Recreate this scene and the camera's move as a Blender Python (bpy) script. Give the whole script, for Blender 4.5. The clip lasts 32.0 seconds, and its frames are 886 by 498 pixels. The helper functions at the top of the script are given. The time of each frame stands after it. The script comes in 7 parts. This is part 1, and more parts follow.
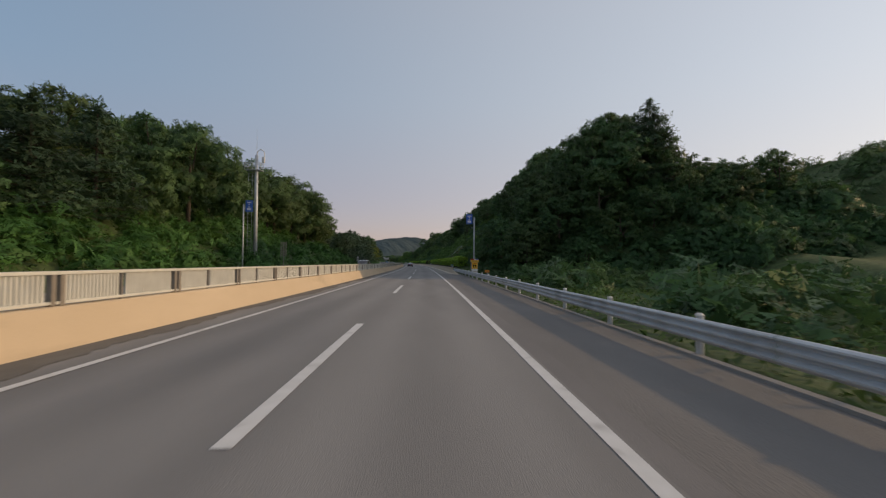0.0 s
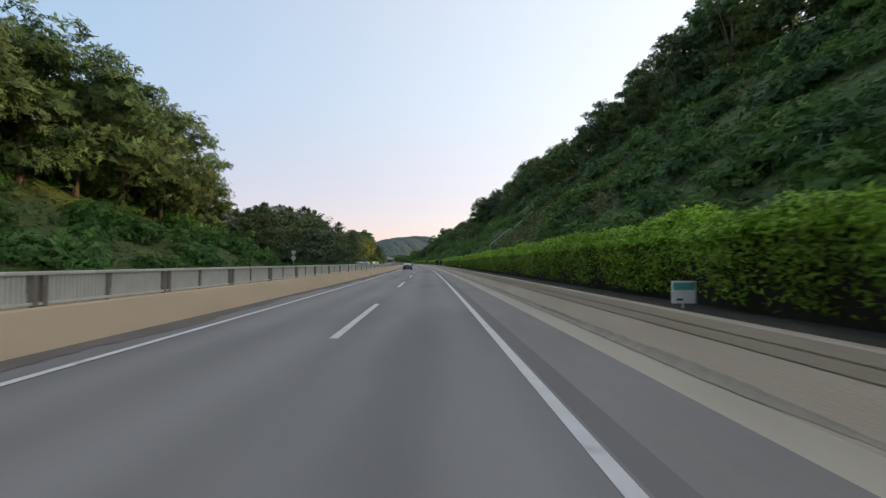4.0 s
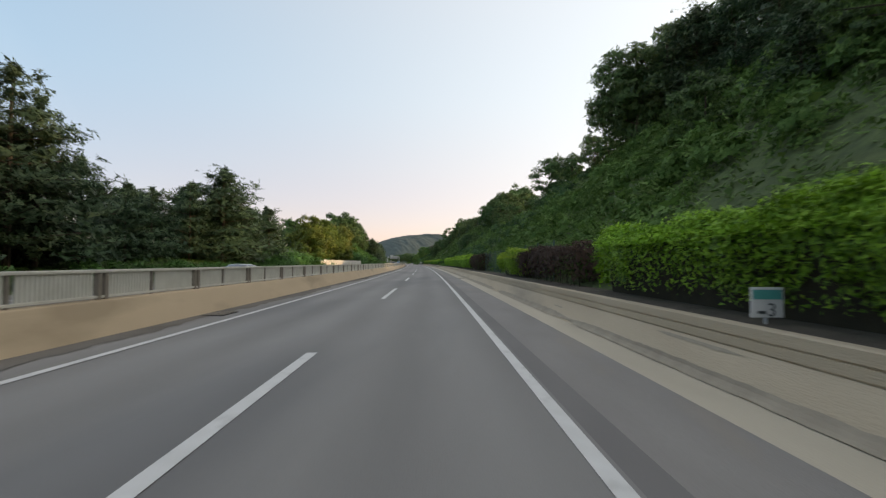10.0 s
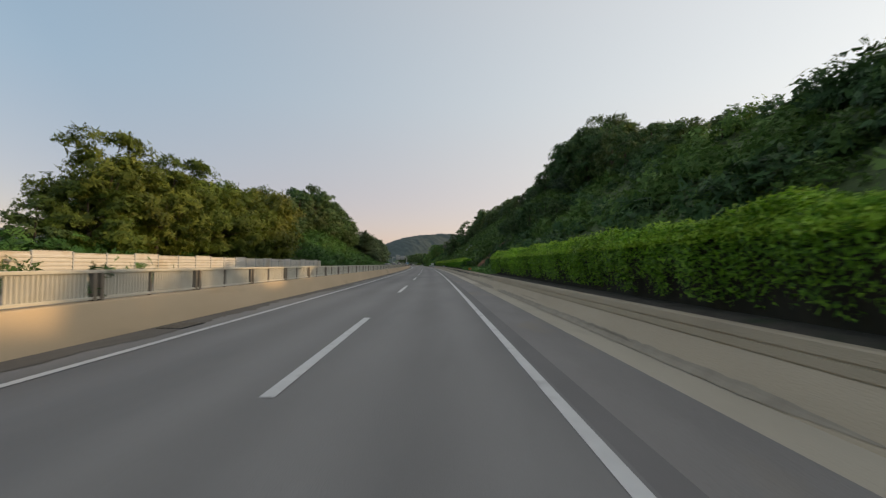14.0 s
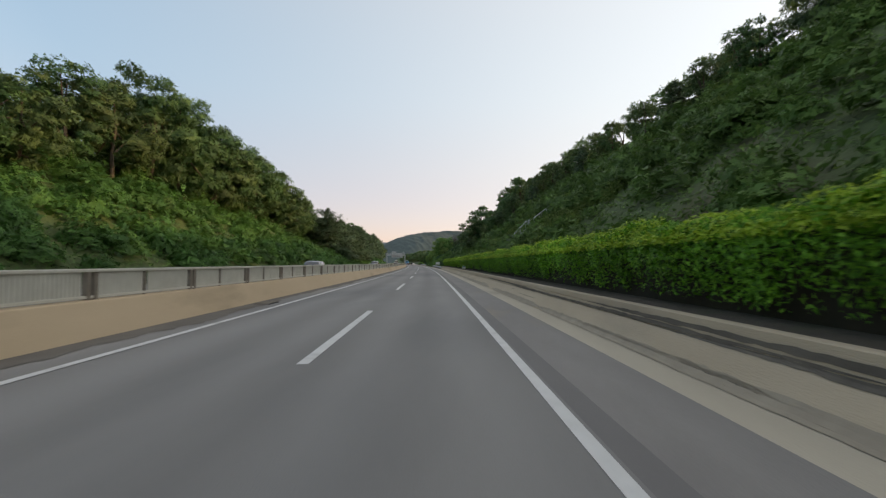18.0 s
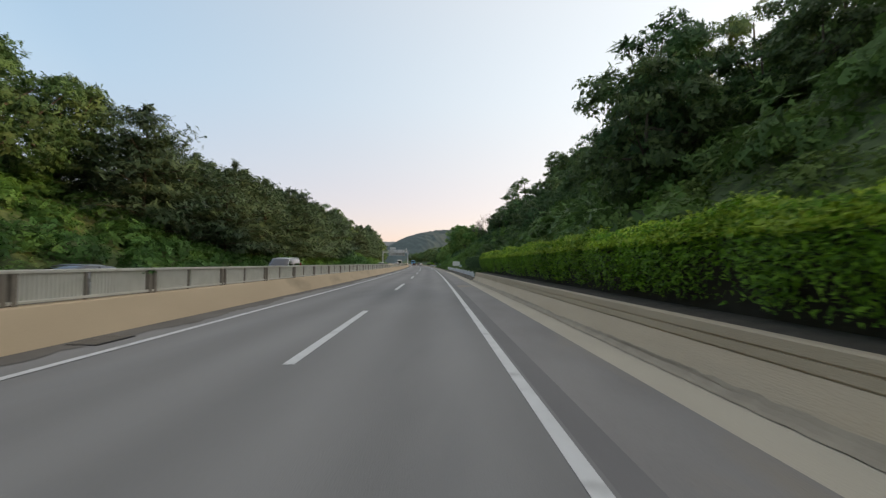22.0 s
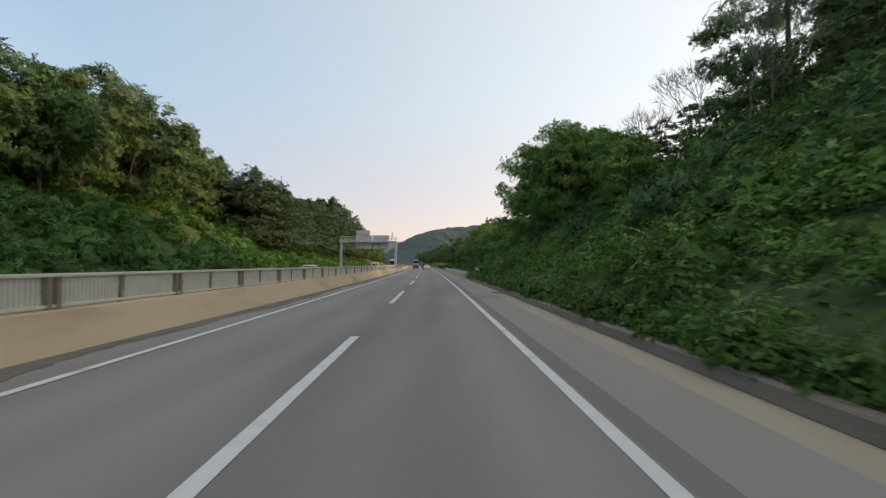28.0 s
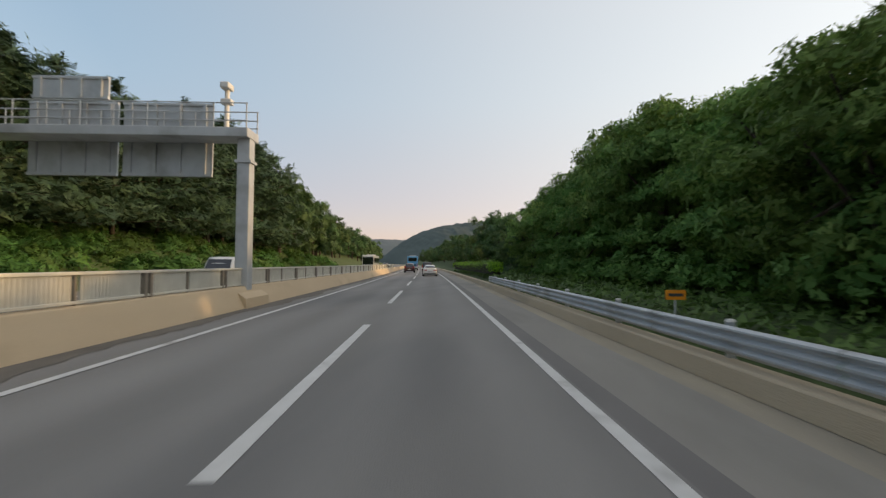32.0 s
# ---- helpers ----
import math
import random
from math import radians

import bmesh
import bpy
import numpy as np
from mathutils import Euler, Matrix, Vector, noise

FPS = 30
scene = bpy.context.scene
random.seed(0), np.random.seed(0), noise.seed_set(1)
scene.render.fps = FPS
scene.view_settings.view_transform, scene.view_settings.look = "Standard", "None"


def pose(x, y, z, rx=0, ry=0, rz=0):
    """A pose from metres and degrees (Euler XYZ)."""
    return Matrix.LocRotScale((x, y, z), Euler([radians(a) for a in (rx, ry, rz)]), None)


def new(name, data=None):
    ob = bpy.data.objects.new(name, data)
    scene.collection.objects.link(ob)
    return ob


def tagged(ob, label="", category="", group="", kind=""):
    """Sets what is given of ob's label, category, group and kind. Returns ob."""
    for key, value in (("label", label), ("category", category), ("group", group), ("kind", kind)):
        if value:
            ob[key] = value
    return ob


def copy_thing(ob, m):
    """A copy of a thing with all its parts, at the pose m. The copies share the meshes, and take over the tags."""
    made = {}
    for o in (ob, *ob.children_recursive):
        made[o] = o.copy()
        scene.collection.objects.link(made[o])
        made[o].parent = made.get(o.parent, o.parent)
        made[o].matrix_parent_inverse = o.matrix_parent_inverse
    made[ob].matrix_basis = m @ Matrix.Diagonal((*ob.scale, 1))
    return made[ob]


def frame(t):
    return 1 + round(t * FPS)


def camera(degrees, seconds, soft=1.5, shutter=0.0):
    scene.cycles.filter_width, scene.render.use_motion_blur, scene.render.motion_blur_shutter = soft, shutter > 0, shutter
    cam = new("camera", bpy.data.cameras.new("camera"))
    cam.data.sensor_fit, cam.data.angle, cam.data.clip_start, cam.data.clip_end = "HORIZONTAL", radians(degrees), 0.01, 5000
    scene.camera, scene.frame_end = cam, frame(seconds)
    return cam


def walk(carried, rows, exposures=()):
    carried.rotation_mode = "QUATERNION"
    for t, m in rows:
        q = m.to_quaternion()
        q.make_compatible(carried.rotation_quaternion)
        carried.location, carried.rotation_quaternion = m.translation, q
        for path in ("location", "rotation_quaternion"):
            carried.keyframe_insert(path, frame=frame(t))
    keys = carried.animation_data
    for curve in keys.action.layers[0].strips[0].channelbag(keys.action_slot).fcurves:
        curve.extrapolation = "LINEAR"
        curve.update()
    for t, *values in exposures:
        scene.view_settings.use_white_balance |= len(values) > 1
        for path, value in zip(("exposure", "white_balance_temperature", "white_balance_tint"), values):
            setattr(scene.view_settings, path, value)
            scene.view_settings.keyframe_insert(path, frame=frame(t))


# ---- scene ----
from collections import defaultdict
from itertools import product

# ---------- camera ----------
cam = camera(89.2, 32.0, 1.3, 0.13)
EYE = 1.63
BEND = 2.5e-4          # the road bends gently to the left, radius 4 km


def W(s, x, z=0.0):
    """World place of a point s metres along the road, x metres to the right of the camera's first line, z up."""
    s, x = np.asarray(s, float), np.asarray(x, float)
    a = BEND * s
    return np.stack([-(1 - np.cos(a)) / BEND + x * np.cos(a), np.sin(a) / BEND + x * np.sin(a), np.asarray(z, float) + 0 * s + 0 * x], -1)


def RP(s, x, z=0.0, rz=0.0, size=1.0):
    """A pose at a place on the road, turned with the road."""
    m = Matrix.LocRotScale(Vector(W(s, x, z)), Euler((0, 0, BEND * s + radians(rz))), (size,) * 3 if isinstance(size, (int, float)) else size)
    return m


# seconds, metres along, metres to the right, pitch, roll, yaw against the road
ROWS = [
    (0.0, 0.0, 0.01, 1.74, -0.37, -1.7), (1.0, 18.6, 0.02, 1.79, -0.47, -1.68), (2.0, 37.45, 0.09, 1.85, -0.5, -1.36), (3.0, 56.0, 0.17, 1.76, -0.44, -1.53),
    (3.5, 65.15, 0.23, 1.72, -0.35, -1.48), (6.0, 110.65, 0.27, 2.06, -0.72, -1.52), (7.0, 128.45, 0.28, 1.94, -0.82, -1.30), (8.0, 146.65, 0.26, 1.87, -0.73, -1.30),
    (9.0, 165.3, 0.29, 1.92, -0.5, -1.42), (10.0, 183.85, 0.33, 1.75, -0.4, -1.43), (11.0, 202.35, 0.36, 1.87, -0.38, -1.20), (12.0, 220.75, 0.36, 2.2, -0.5, -1.20),
    (13.0, 239.5, 0.29, 2.13, -0.5, -0.9), (14.0, 258.5, 0.23, 1.93, -0.65, -0.84), (17.0, 317.25, 0.18, 1.75, -0.65, -1.15), (18.5, 346.75, 0.31, 1.86, -0.74, -1.32),
    (19.0, 356.95, 0.38, 1.89, -0.82, -1.34), (20.0, 376.95, 0.51, 1.93, -0.75, -1.6), (21.0, 396.8, 0.58, 1.83, -0.6, -1.22), (22.0, 416.8, 0.52, 1.83, -0.66, -0.9),
    (23.0, 436.4, 0.42, 1.94, -0.72, -0.97), (24.0, 455.8, 0.39, 2.03, -0.52, -0.95), (25.0, 475.0, 0.36, 2.17, -0.53, -1.08), (25.5, 484.25, 0.31, 2.32, -0.65, -1.36),
    (28.0, 531.8, -0.04, 1.97, -0.33, -1.12), (29.0, 551.0, -0.12, 2.02, -0.43, -1.48), (30.0, 570.7, -0.12, 1.92, -0.28, -1.56), (31.0, 590.9, -0.08, 1.86, -0.18, -1.32),
    (32.0, 611.4, -0.11, 1.88, -0.42, -1.4)]
walk(cam, [(t, Matrix.Translation(Vector(W(s, x, EYE))) @ pose(0, 0, 0, 90 + p, r, y + math.degrees(BEND * s))) for t, s, x, p, r, y in ROWS],
     [(0.0, -0.2, 7500, 12), (1.0, -0.02, 7500, 12), (3.0, 0.65, 7500, 12), (6.0, 0.75, 8450, 10), (10.0, 0.75, 8450, 10), (13.0, 0.42, 8450, 10), (14.5, 0.22, 8450, 10), (17.0, 0.5, 8450, 10), (20.0, 0.75, 8450, 10), (22.0, 0.75, 8450, 10), (24.0, 0.72, 8450, 10), (25.0, 0.58, 8450, 10), (26.0, 0.5, 8450, 10), (28.0, 0.68, 8450, 10), (30.0, 0.78, 8450, 10), (31.0, 0.6, 8450, 10), (32.0, 0.46, 8450, 10)])

# ---------- sky, sun ----------
SUN_AZ, SUN_EL = 82.0, 20.0      # degrees to the right of the first heading, and up
world = bpy.data.worlds.new("sky")
scene.world = world
world.use_nodes = True
wn = world.node_tree
sky = wn.nodes.new("ShaderNodeTexSky")
sky.sky_type, sky.sun_disc = "NISHITA", False
sky.sun_elevation, sky.sun_rotation = radians(SUN_EL), radians(SUN_AZ)
sky.air_density, sky.dust_density, sky.ozone_density = 1.2, 0.5, 1.5
a, e = radians(SUN_AZ), radians(SUN_EL)
toward = Vector((math.sin(a) * math.cos(e), math.cos(a) * math.cos(e), math.sin(e)))


def sky_node(kind, operation=None, **values):
    n = wn.nodes.new("ShaderNode" + kind)
    if operation:
        n.operation = operation
    for k, v in values.items():
        n.inputs[int(k[1:])].default_value = v
    return n


def sky_ramp(stops):
    r = sky_node("ValToRGB")
    r.color_ramp.interpolation = "B_SPLINE" if len(stops) > 2 else "LINEAR"
    for i, (at, c) in enumerate(stops):
        el = r.color_ramp.elements[i] if i < 2 else r.color_ramp.elements.new(at)
        el.position, el.color = at, (*c, 1)
    return r


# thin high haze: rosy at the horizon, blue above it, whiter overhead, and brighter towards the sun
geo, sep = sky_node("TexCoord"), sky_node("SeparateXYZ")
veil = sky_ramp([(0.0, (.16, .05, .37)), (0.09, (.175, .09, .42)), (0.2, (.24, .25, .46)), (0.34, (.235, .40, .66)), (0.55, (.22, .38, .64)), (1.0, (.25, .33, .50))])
near = sky_node("VectorMath", "DOT_PRODUCT", _1=toward)
span = sky_node("MapRange", None, _1=-0.4, _2=1.0)
glow = sky_ramp([(0.0, (0, 0, 0)), (1.0, (.74, .625, .49))])
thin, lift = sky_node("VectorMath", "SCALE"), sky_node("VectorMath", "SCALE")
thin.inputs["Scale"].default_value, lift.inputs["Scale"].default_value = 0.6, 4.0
both, haze = sky_node("VectorMath", "ADD"), sky_node("VectorMath", "ADD")
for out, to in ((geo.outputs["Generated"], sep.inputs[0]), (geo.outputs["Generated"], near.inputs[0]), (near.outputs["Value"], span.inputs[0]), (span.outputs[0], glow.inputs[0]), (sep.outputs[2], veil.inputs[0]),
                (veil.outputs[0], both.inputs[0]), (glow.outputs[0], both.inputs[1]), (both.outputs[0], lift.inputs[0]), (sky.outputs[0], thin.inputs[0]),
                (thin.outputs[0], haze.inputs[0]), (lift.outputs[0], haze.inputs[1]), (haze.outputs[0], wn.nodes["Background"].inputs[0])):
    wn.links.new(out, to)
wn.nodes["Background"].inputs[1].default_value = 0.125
sun = new("sun", bpy.data.lights.new("sun", "SUN"))
sun.data.energy, sun.data.angle, sun.data.color = 2.0, radians(1.5), (1.0, 0.72, 0.44)
sun.rotation_euler = toward.to_track_quat("Z", "Y").to_euler()


# ---------- materials ----------
def mat(name, c1, c2, scale=4.0, rough=0.8, bump=0.2, fine=60.0, metal=0.0, stain=None, stain_scale=0.35, stretch=(1, 1, 1), per=0.0, spec=0.5, stain_at=0.52):
    """A procedural surface: two colours mixed by grain at two scales, with stains of a third colour and a fine relief."""
    m = bpy.data.materials.new(name)
    m.use_nodes = True
    n, l = m.node_tree.nodes, m.node_tree.links
    b = n["Principled BSDF"]
    co = n.new("ShaderNodeTexCoord")
    mp = n.new("ShaderNodeMapping")
    mp.inputs["Scale"].default_value = stretch
    l.new(co.outputs["Object"], mp.inputs[0])

    def grain(sc, detail):
        t = n.new("ShaderNodeTexNoise")
        t.inputs["Scale"].default_value, t.inputs["Detail"].default_value = sc, detail
        l.new(mp.outputs[0], t.inputs["Vector"])
        return t
    big, small = grain(scale, 6), grain(fine, 3)
    mix = n.new("ShaderNodeMix")
    mix.data_type = "RGBA"
    mix.inputs[6].default_value, mix.inputs[7].default_value = (*c1, 1), (*c2, 1)
    add = n.new("ShaderNodeMath")
    add.operation = "MULTIPLY_ADD"
    add.inputs[1].default_value = 0.45
    l.new(small.outputs[0], add.inputs[0])
    ramp = n.new("ShaderNodeMath")
    ramp.operation = "MULTIPLY_ADD"
    ramp.inputs[1].default_value, ramp.inputs[2].default_value = 1.6, -0.52
    l.new(big.outputs[0], ramp.inputs[0])
    l.new(ramp.outputs[0], add.inputs[2])
    l.new(add.outputs[0], mix.inputs[0])
    col = mix.outputs[2]
    if stain:
        st = grain(stain_scale, 8)
        r = n.new("ShaderNodeValToRGB")
        r.color_ramp.elements[0].position, r.color_ramp.elements[1].position = stain_at, stain_at + 0.16
        l.new(st.outputs[0], r.inputs[0])
        m2 = n.new("ShaderNodeMix")
        m2.data_type = "RGBA"
        l.new(r.outputs[0], m2.inputs[0])
        l.new(col, m2.inputs[6])
        m2.inputs[7].default_value = (*stain, 1)
        col = m2.outputs[2]
    if per:
        oi = n.new("ShaderNodeObjectInfo")
        hs = n.new("ShaderNodeHueSaturation")
        v = n.new("ShaderNodeMath")
        v.operation = "MULTIPLY_ADD"
        v.inputs[1].default_value, v.inputs[2].default_value = per, 1 - per / 2
        l.new(oi.outputs["Random"], v.inputs[0])
        l.new(v.outputs[0], hs.inputs["Value"])
        l.new(col, hs.inputs["Color"])
        col = hs.outputs[0]
    l.new(col, b.inputs["Base Color"])
    b.inputs["Roughness"].default_value, b.inputs["Metallic"].default_value = rough, metal
    b.inputs["Specular IOR Level"].default_value = spec
    if bump:
        bp = n.new("ShaderNodeBump")
        bp.inputs["Strength"].default_value, bp.inputs["Distance"].default_value = bump, 0.02
        l.new(small.outputs[0], bp.inputs["Height"])
        l.new(bp.outputs[0], b.inputs["Normal"])
    return m


def leafy(name, c1, c2, c3, rough=0.55, through_light=0.36, hue=0.025, lobes=0.0):
    """Leaves: each one its own tint, each plant its own, with some light passing through."""
    m = bpy.data.materials.new(name)
    m.use_nodes = True
    n, l = m.node_tree.nodes, m.node_tree.links
    b, out = n["Principled BSDF"], n["Material Output"]
    g = n.new("ShaderNodeNewGeometry")
    ramp = n.new("ShaderNodeValToRGB")
    ramp.color_ramp.elements[0].color, ramp.color_ramp.elements[1].color = (*c1, 1), (*c3, 1)
    ramp.color_ramp.elements.new(0.55).color = (*c2, 1)
    l.new(g.outputs["Random Per Island"], ramp.inputs[0])
    tx = n.new("ShaderNodeTexNoise")
    tx.inputs["Scale"].default_value, tx.inputs["Detail"].default_value = 0.22, 4
    l.new(g.outputs["Position"], tx.inputs["Vector"])
    oi = n.new("ShaderNodeObjectInfo")
    hs = n.new("ShaderNodeHueSaturation")
    v = n.new("ShaderNodeMath")
    v.operation = "MULTIPLY_ADD"
    v.inputs[1].default_value, v.inputs[2].default_value = 1.5, 0.25
    l.new(tx.outputs[0], v.inputs[0])
    h = n.new("ShaderNodeMath")
    h.operation = "MULTIPLY_ADD"
    h.inputs[1].default_value, h.inputs[2].default_value = 2 * hue, 0.5 - hue
    l.new(oi.outputs["Random"], h.inputs[0])
    l.new(h.outputs[0], hs.inputs["Hue"])
    l.new(v.outputs[0], hs.inputs["Value"])
    l.new(ramp.outputs[0], hs.inputs["Color"])
    l.new(hs.outputs[0], b.inputs["Base Color"])
    b.inputs["Roughness"].default_value = rough
    b.inputs["Specular IOR Level"].default_value = 0.2
    tr = n.new("ShaderNodeBsdfTranslucent")
    l.new(hs.outputs[0], tr.inputs[0])
    mx = n.new("ShaderNodeMixShader")
    mx.inputs[0].default_value = through_light
    l.new(b.outputs[0], mx.inputs[1])
    l.new(tr.outputs[0], mx.inputs[2])
    l.new(mx.outputs[0], out.inputs[0])
    if lobes:          # sprays of small leaves with gaps between them
        nz = n.new("ShaderNodeTexNoise")
        nz.inputs["Scale"].default_value, nz.inputs["Detail"].default_value, nz.inputs["Roughness"].default_value = lobes, 1.5, .6
        l.new(g.outputs["Position"], nz.inputs["Vector"])
        cut = n.new("ShaderNodeMath")
        cut.operation = "GREATER_THAN"
        cut.inputs[1].default_value = 0.48
        l.new(nz.outputs[0], cut.inputs[0])
        gap = n.new("ShaderNodeBsdfTransparent")
        both = n.new("ShaderNodeMixShader")
        l.new(cut.outputs[0], both.inputs[0])
        l.new(gap.outputs[0], both.inputs[1])
        l.new(mx.outputs[0], both.inputs[2])
        l.new(both.outputs[0], out.inputs[0])
    return m


ASPHALT = mat("worn_asphalt", (0.203, 0.194, 0.181), (0.270, 0.258, 0.241), 0.5, 0.85, 0.25, 90, stain=(0.178, 0.174, 0.168), stain_scale=0.22, stretch=(1, 0.2, 1), stain_at=.5)


def add_tracks(m):
    """Darker oil strips and paler wheel tracks along the lanes, by the across-road coordinate."""
    n, l = m.node_tree.nodes, m.node_tree.links
    b = n["Principled BSDF"]
    base = b.inputs["Base Color"].links[0].from_socket
    uv = n.new("ShaderNodeUVMap")
    sep = n.new("ShaderNodeSeparateXYZ")
    l.new(uv.outputs[0], sep.inputs[0])
    tx = n.new("ShaderNodeTexNoise")
    tx.inputs["Scale"].default_value = 0.08
    l.new(uv.outputs[0], tx.inputs["Vector"])
    ph = n.new("ShaderNodeMath")
    ph.operation = "MULTIPLY_ADD"
    ph.inputs[1].default_value = 6.28319 / 1.75
    l.new(sep.outputs[0], ph.inputs[0])
    wob = n.new("ShaderNodeMath")
    wob.operation = "MULTIPLY_ADD"
    wob.inputs[1].default_value, wob.inputs[2].default_value = 1.6, -0.8
    l.new(tx.outputs[0], wob.inputs[0])
    l.new(wob.outputs[0], ph.inputs[2])
    c = n.new("ShaderNodeMath")
    c.operation = "COSINE"
    l.new(ph.outputs[0], c.inputs[0])
    f = n.new("ShaderNodeMath")
    f.operation = "MULTIPLY_ADD"
    f.inputs[1].default_value, f.inputs[2].default_value = -0.085, 0.97
    l.new(c.outputs[0], f.inputs[0])
    hs = n.new("ShaderNodeHueSaturation")
    l.new(f.outputs[0], hs.inputs["Value"])
    l.new(base, hs.inputs["Color"])
    l.new(hs.outputs[0], b.inputs["Base Color"])


add_tracks(ASPHALT)
ASPHALT_DARK = mat("dark_asphalt_seam", (0.16, 0.15, 0.143), (0.20, 0.188, 0.177), 1.2, 0.9, 0.3, 80, stretch=(1, 0.3, 1))
ASPHALT_SHOULDER = mat("shoulder_asphalt", (0.20, 0.186, 0.172), (0.28, 0.262, 0.24), 0.8, 0.9, 0.5, 45, stain=(0.28, 0.24, 0.19), stain_scale=0.5, stretch=(1, 0.3, 1), stain_at=0.58)
# Darker tone with paler patches, for the shoulder's first stretch.
ASPHALT_FIRST_SHOULDER = mat("dark_shoulder_asphalt", (0.138, 0.129, 0.12), (0.185, 0.174, 0.161), 0.8, 0.85, 0.5, 45, stain=(0.22, 0.20, 0.17), stain_scale=0.5, stretch=(1, 0.35, 1), stain_at=0.62)
SHOULDER_CONCRETE = mat("shoulder_concrete", (0.25, 0.235, 0.21), (0.30, 0.28, 0.245), 0.8, 0.9, 0.3, 60, stain=(0.20, 0.19, 0.17), stain_scale=0.4, stretch=(1, 0.3, 1))
GUTTER = mat("gutter_concrete", (0.46, 0.40, 0.31), (0.56, 0.495, 0.385), 0.9, 0.9, 0.4, 40, stain=(0.36, 0.315, 0.245), stain_scale=0.3, stretch=(1, 0.3, 1), stain_at=.56)
KERB = mat("kerb_concrete", (0.45, 0.355, 0.25), (0.57, 0.465, 0.335), 0.8, 0.9, 0.5, 30, stain=(0.29, 0.245, 0.19), stain_scale=0.22, stretch=(1, 0.35, 2), stain_at=0.6)
GUTTER_SAND = mat("sandy_gutter", (0.30, 0.255, 0.19), (0.40, 0.345, 0.255), 0.9, 0.95, 0.4, 40, stain=(0.24, 0.22, 0.185), stain_scale=0.4, stretch=(1, 0.3, 1), stain_at=.5)
KERB_DARK = mat("dark_kerb_concrete", (0.15, 0.13, 0.105), (0.25, 0.22, 0.175), 1.0, 0.95, 0.5, 30, stain=(0.09, 0.085, 0.06), stain_scale=0.5, stretch=(1, 0.4, 2), stain_at=0.54)
BARRIER = mat("tan_painted_concrete", (0.545, 0.42, 0.275), (0.645, 0.505, 0.34), 0.7, 0.8, 0.2, 45, stain=(0.43, 0.33, 0.215), stain_scale=0.5, stretch=(1, 0.35, 1.3), stain_at=.56)
FENCE = mat("weathered_fence_paint", (0.56, 0.545, 0.47), (0.68, 0.665, 0.585), 3, 0.6, 0.1, 60)
FENCE_POST = mat("rusty_fence_post", (0.20, 0.17, 0.135), (0.28, 0.245, 0.20), 5, 0.75, 0.2, 50)
PAINT = mat("road_paint", (0.58, 0.57, 0.54), (0.70, 0.69, 0.66), 3, 0.7, 0.15, 70, stain=(0.40, 0.385, 0.36), stain_scale=1.6, stain_at=0.58)
STEEL = mat("galvanised_steel", (0.44, 0.47, 0.49), (0.54, 0.57, 0.59), 2.5, 0.5, 0.05, 40, metal=0.3, stain=(0.36, 0.37, 0.37), stain_scale=0.8)
SOIL = mat("slope_soil", (0.02, 0.04, 0.012), (0.095, 0.14, 0.042), 2.2, 0.95, 1.0, 7, stain=(0.085, 0.075, 0.04), stain_scale=0.09, stain_at=0.62)
RED_SOIL = mat("red_earth", (0.16, 0.082, 0.048), (0.37, 0.215, 0.125), 1.6, 0.95, 1.0, 12, stain=(0.075, 0.052, 0.034), stain_scale=1.1, stain_at=.52)
BARK = mat("bark", (0.055, 0.042, 0.03), (0.10, 0.08, 0.06), 6, 0.9, 0.6, 30, stretch=(1, 1, 0.25))
PALE_BARK = mat("bare_grey_bark", (0.13, 0.115, 0.10), (0.19, 0.17, 0.15), 5, 0.9, 0.3, 30)
LEAF_BROAD = leafy("broadleaf_foliage", (0.045, 0.087, 0.035), (0.075, 0.140, 0.053), (0.121, 0.207, 0.073), lobes=7.0)
LEAF_OLIVE = leafy("olive_foliage", (0.045, 0.090, 0.034), (0.074, 0.138, 0.050), (0.120, 0.197, 0.068), lobes=7.0)
LEAF_YELLOW = leafy("yellow_green_foliage", (0.074, 0.108, 0.022), (0.128, 0.17, 0.034), (0.20, 0.235, 0.05), lobes=7.0)
LEAF_PINE = leafy("pine_needles", (0.034, 0.068, 0.040), (0.058, 0.105, 0.056), (0.092, 0.145, 0.068), 0.6, 0.26, lobes=9.0)
LEAF_SHRUB = leafy("shrub_foliage", (0.048, 0.113, 0.027), (0.077, 0.169, 0.043), (0.124, 0.242, 0.062), lobes=8.0)
LEAF_KUDZU = leafy("climbing_vine_foliage", (0.060, 0.125, 0.029), (0.101, 0.193, 0.047), (0.162, 0.263, 0.072), .7, lobes=8.0)
LEAF_HEDGE = leafy("clipped_hedge_foliage", (0.077, 0.179, 0.017), (0.160, 0.346, 0.028), (0.301, 0.538, 0.051), 0.5, 0.42)
LEAF_SHOOT = leafy("fresh_hedge_shoots", (0.24, 0.40, 0.04), (0.36, 0.56, 0.06), (0.48, 0.66, 0.10), 0.5, 0.42)
LEAF_LIGHT = leafy("light_vine_foliage", (0.092, 0.185, 0.046), (0.155, 0.285, 0.073), (0.245, 0.385, 0.112), .7, .42, lobes=8.0)
LEAF_DRY = leafy("dry_brown_twigs", (0.05, 0.033, 0.022), (0.078, 0.052, 0.034), (0.115, 0.078, 0.048))
LEAF_BRIGHT = leafy("bright_shrub_foliage", (0.062, 0.145, 0.032), (0.105, 0.23, 0.05), (0.17, 0.32, 0.075), .6, .35, lobes=9.0)
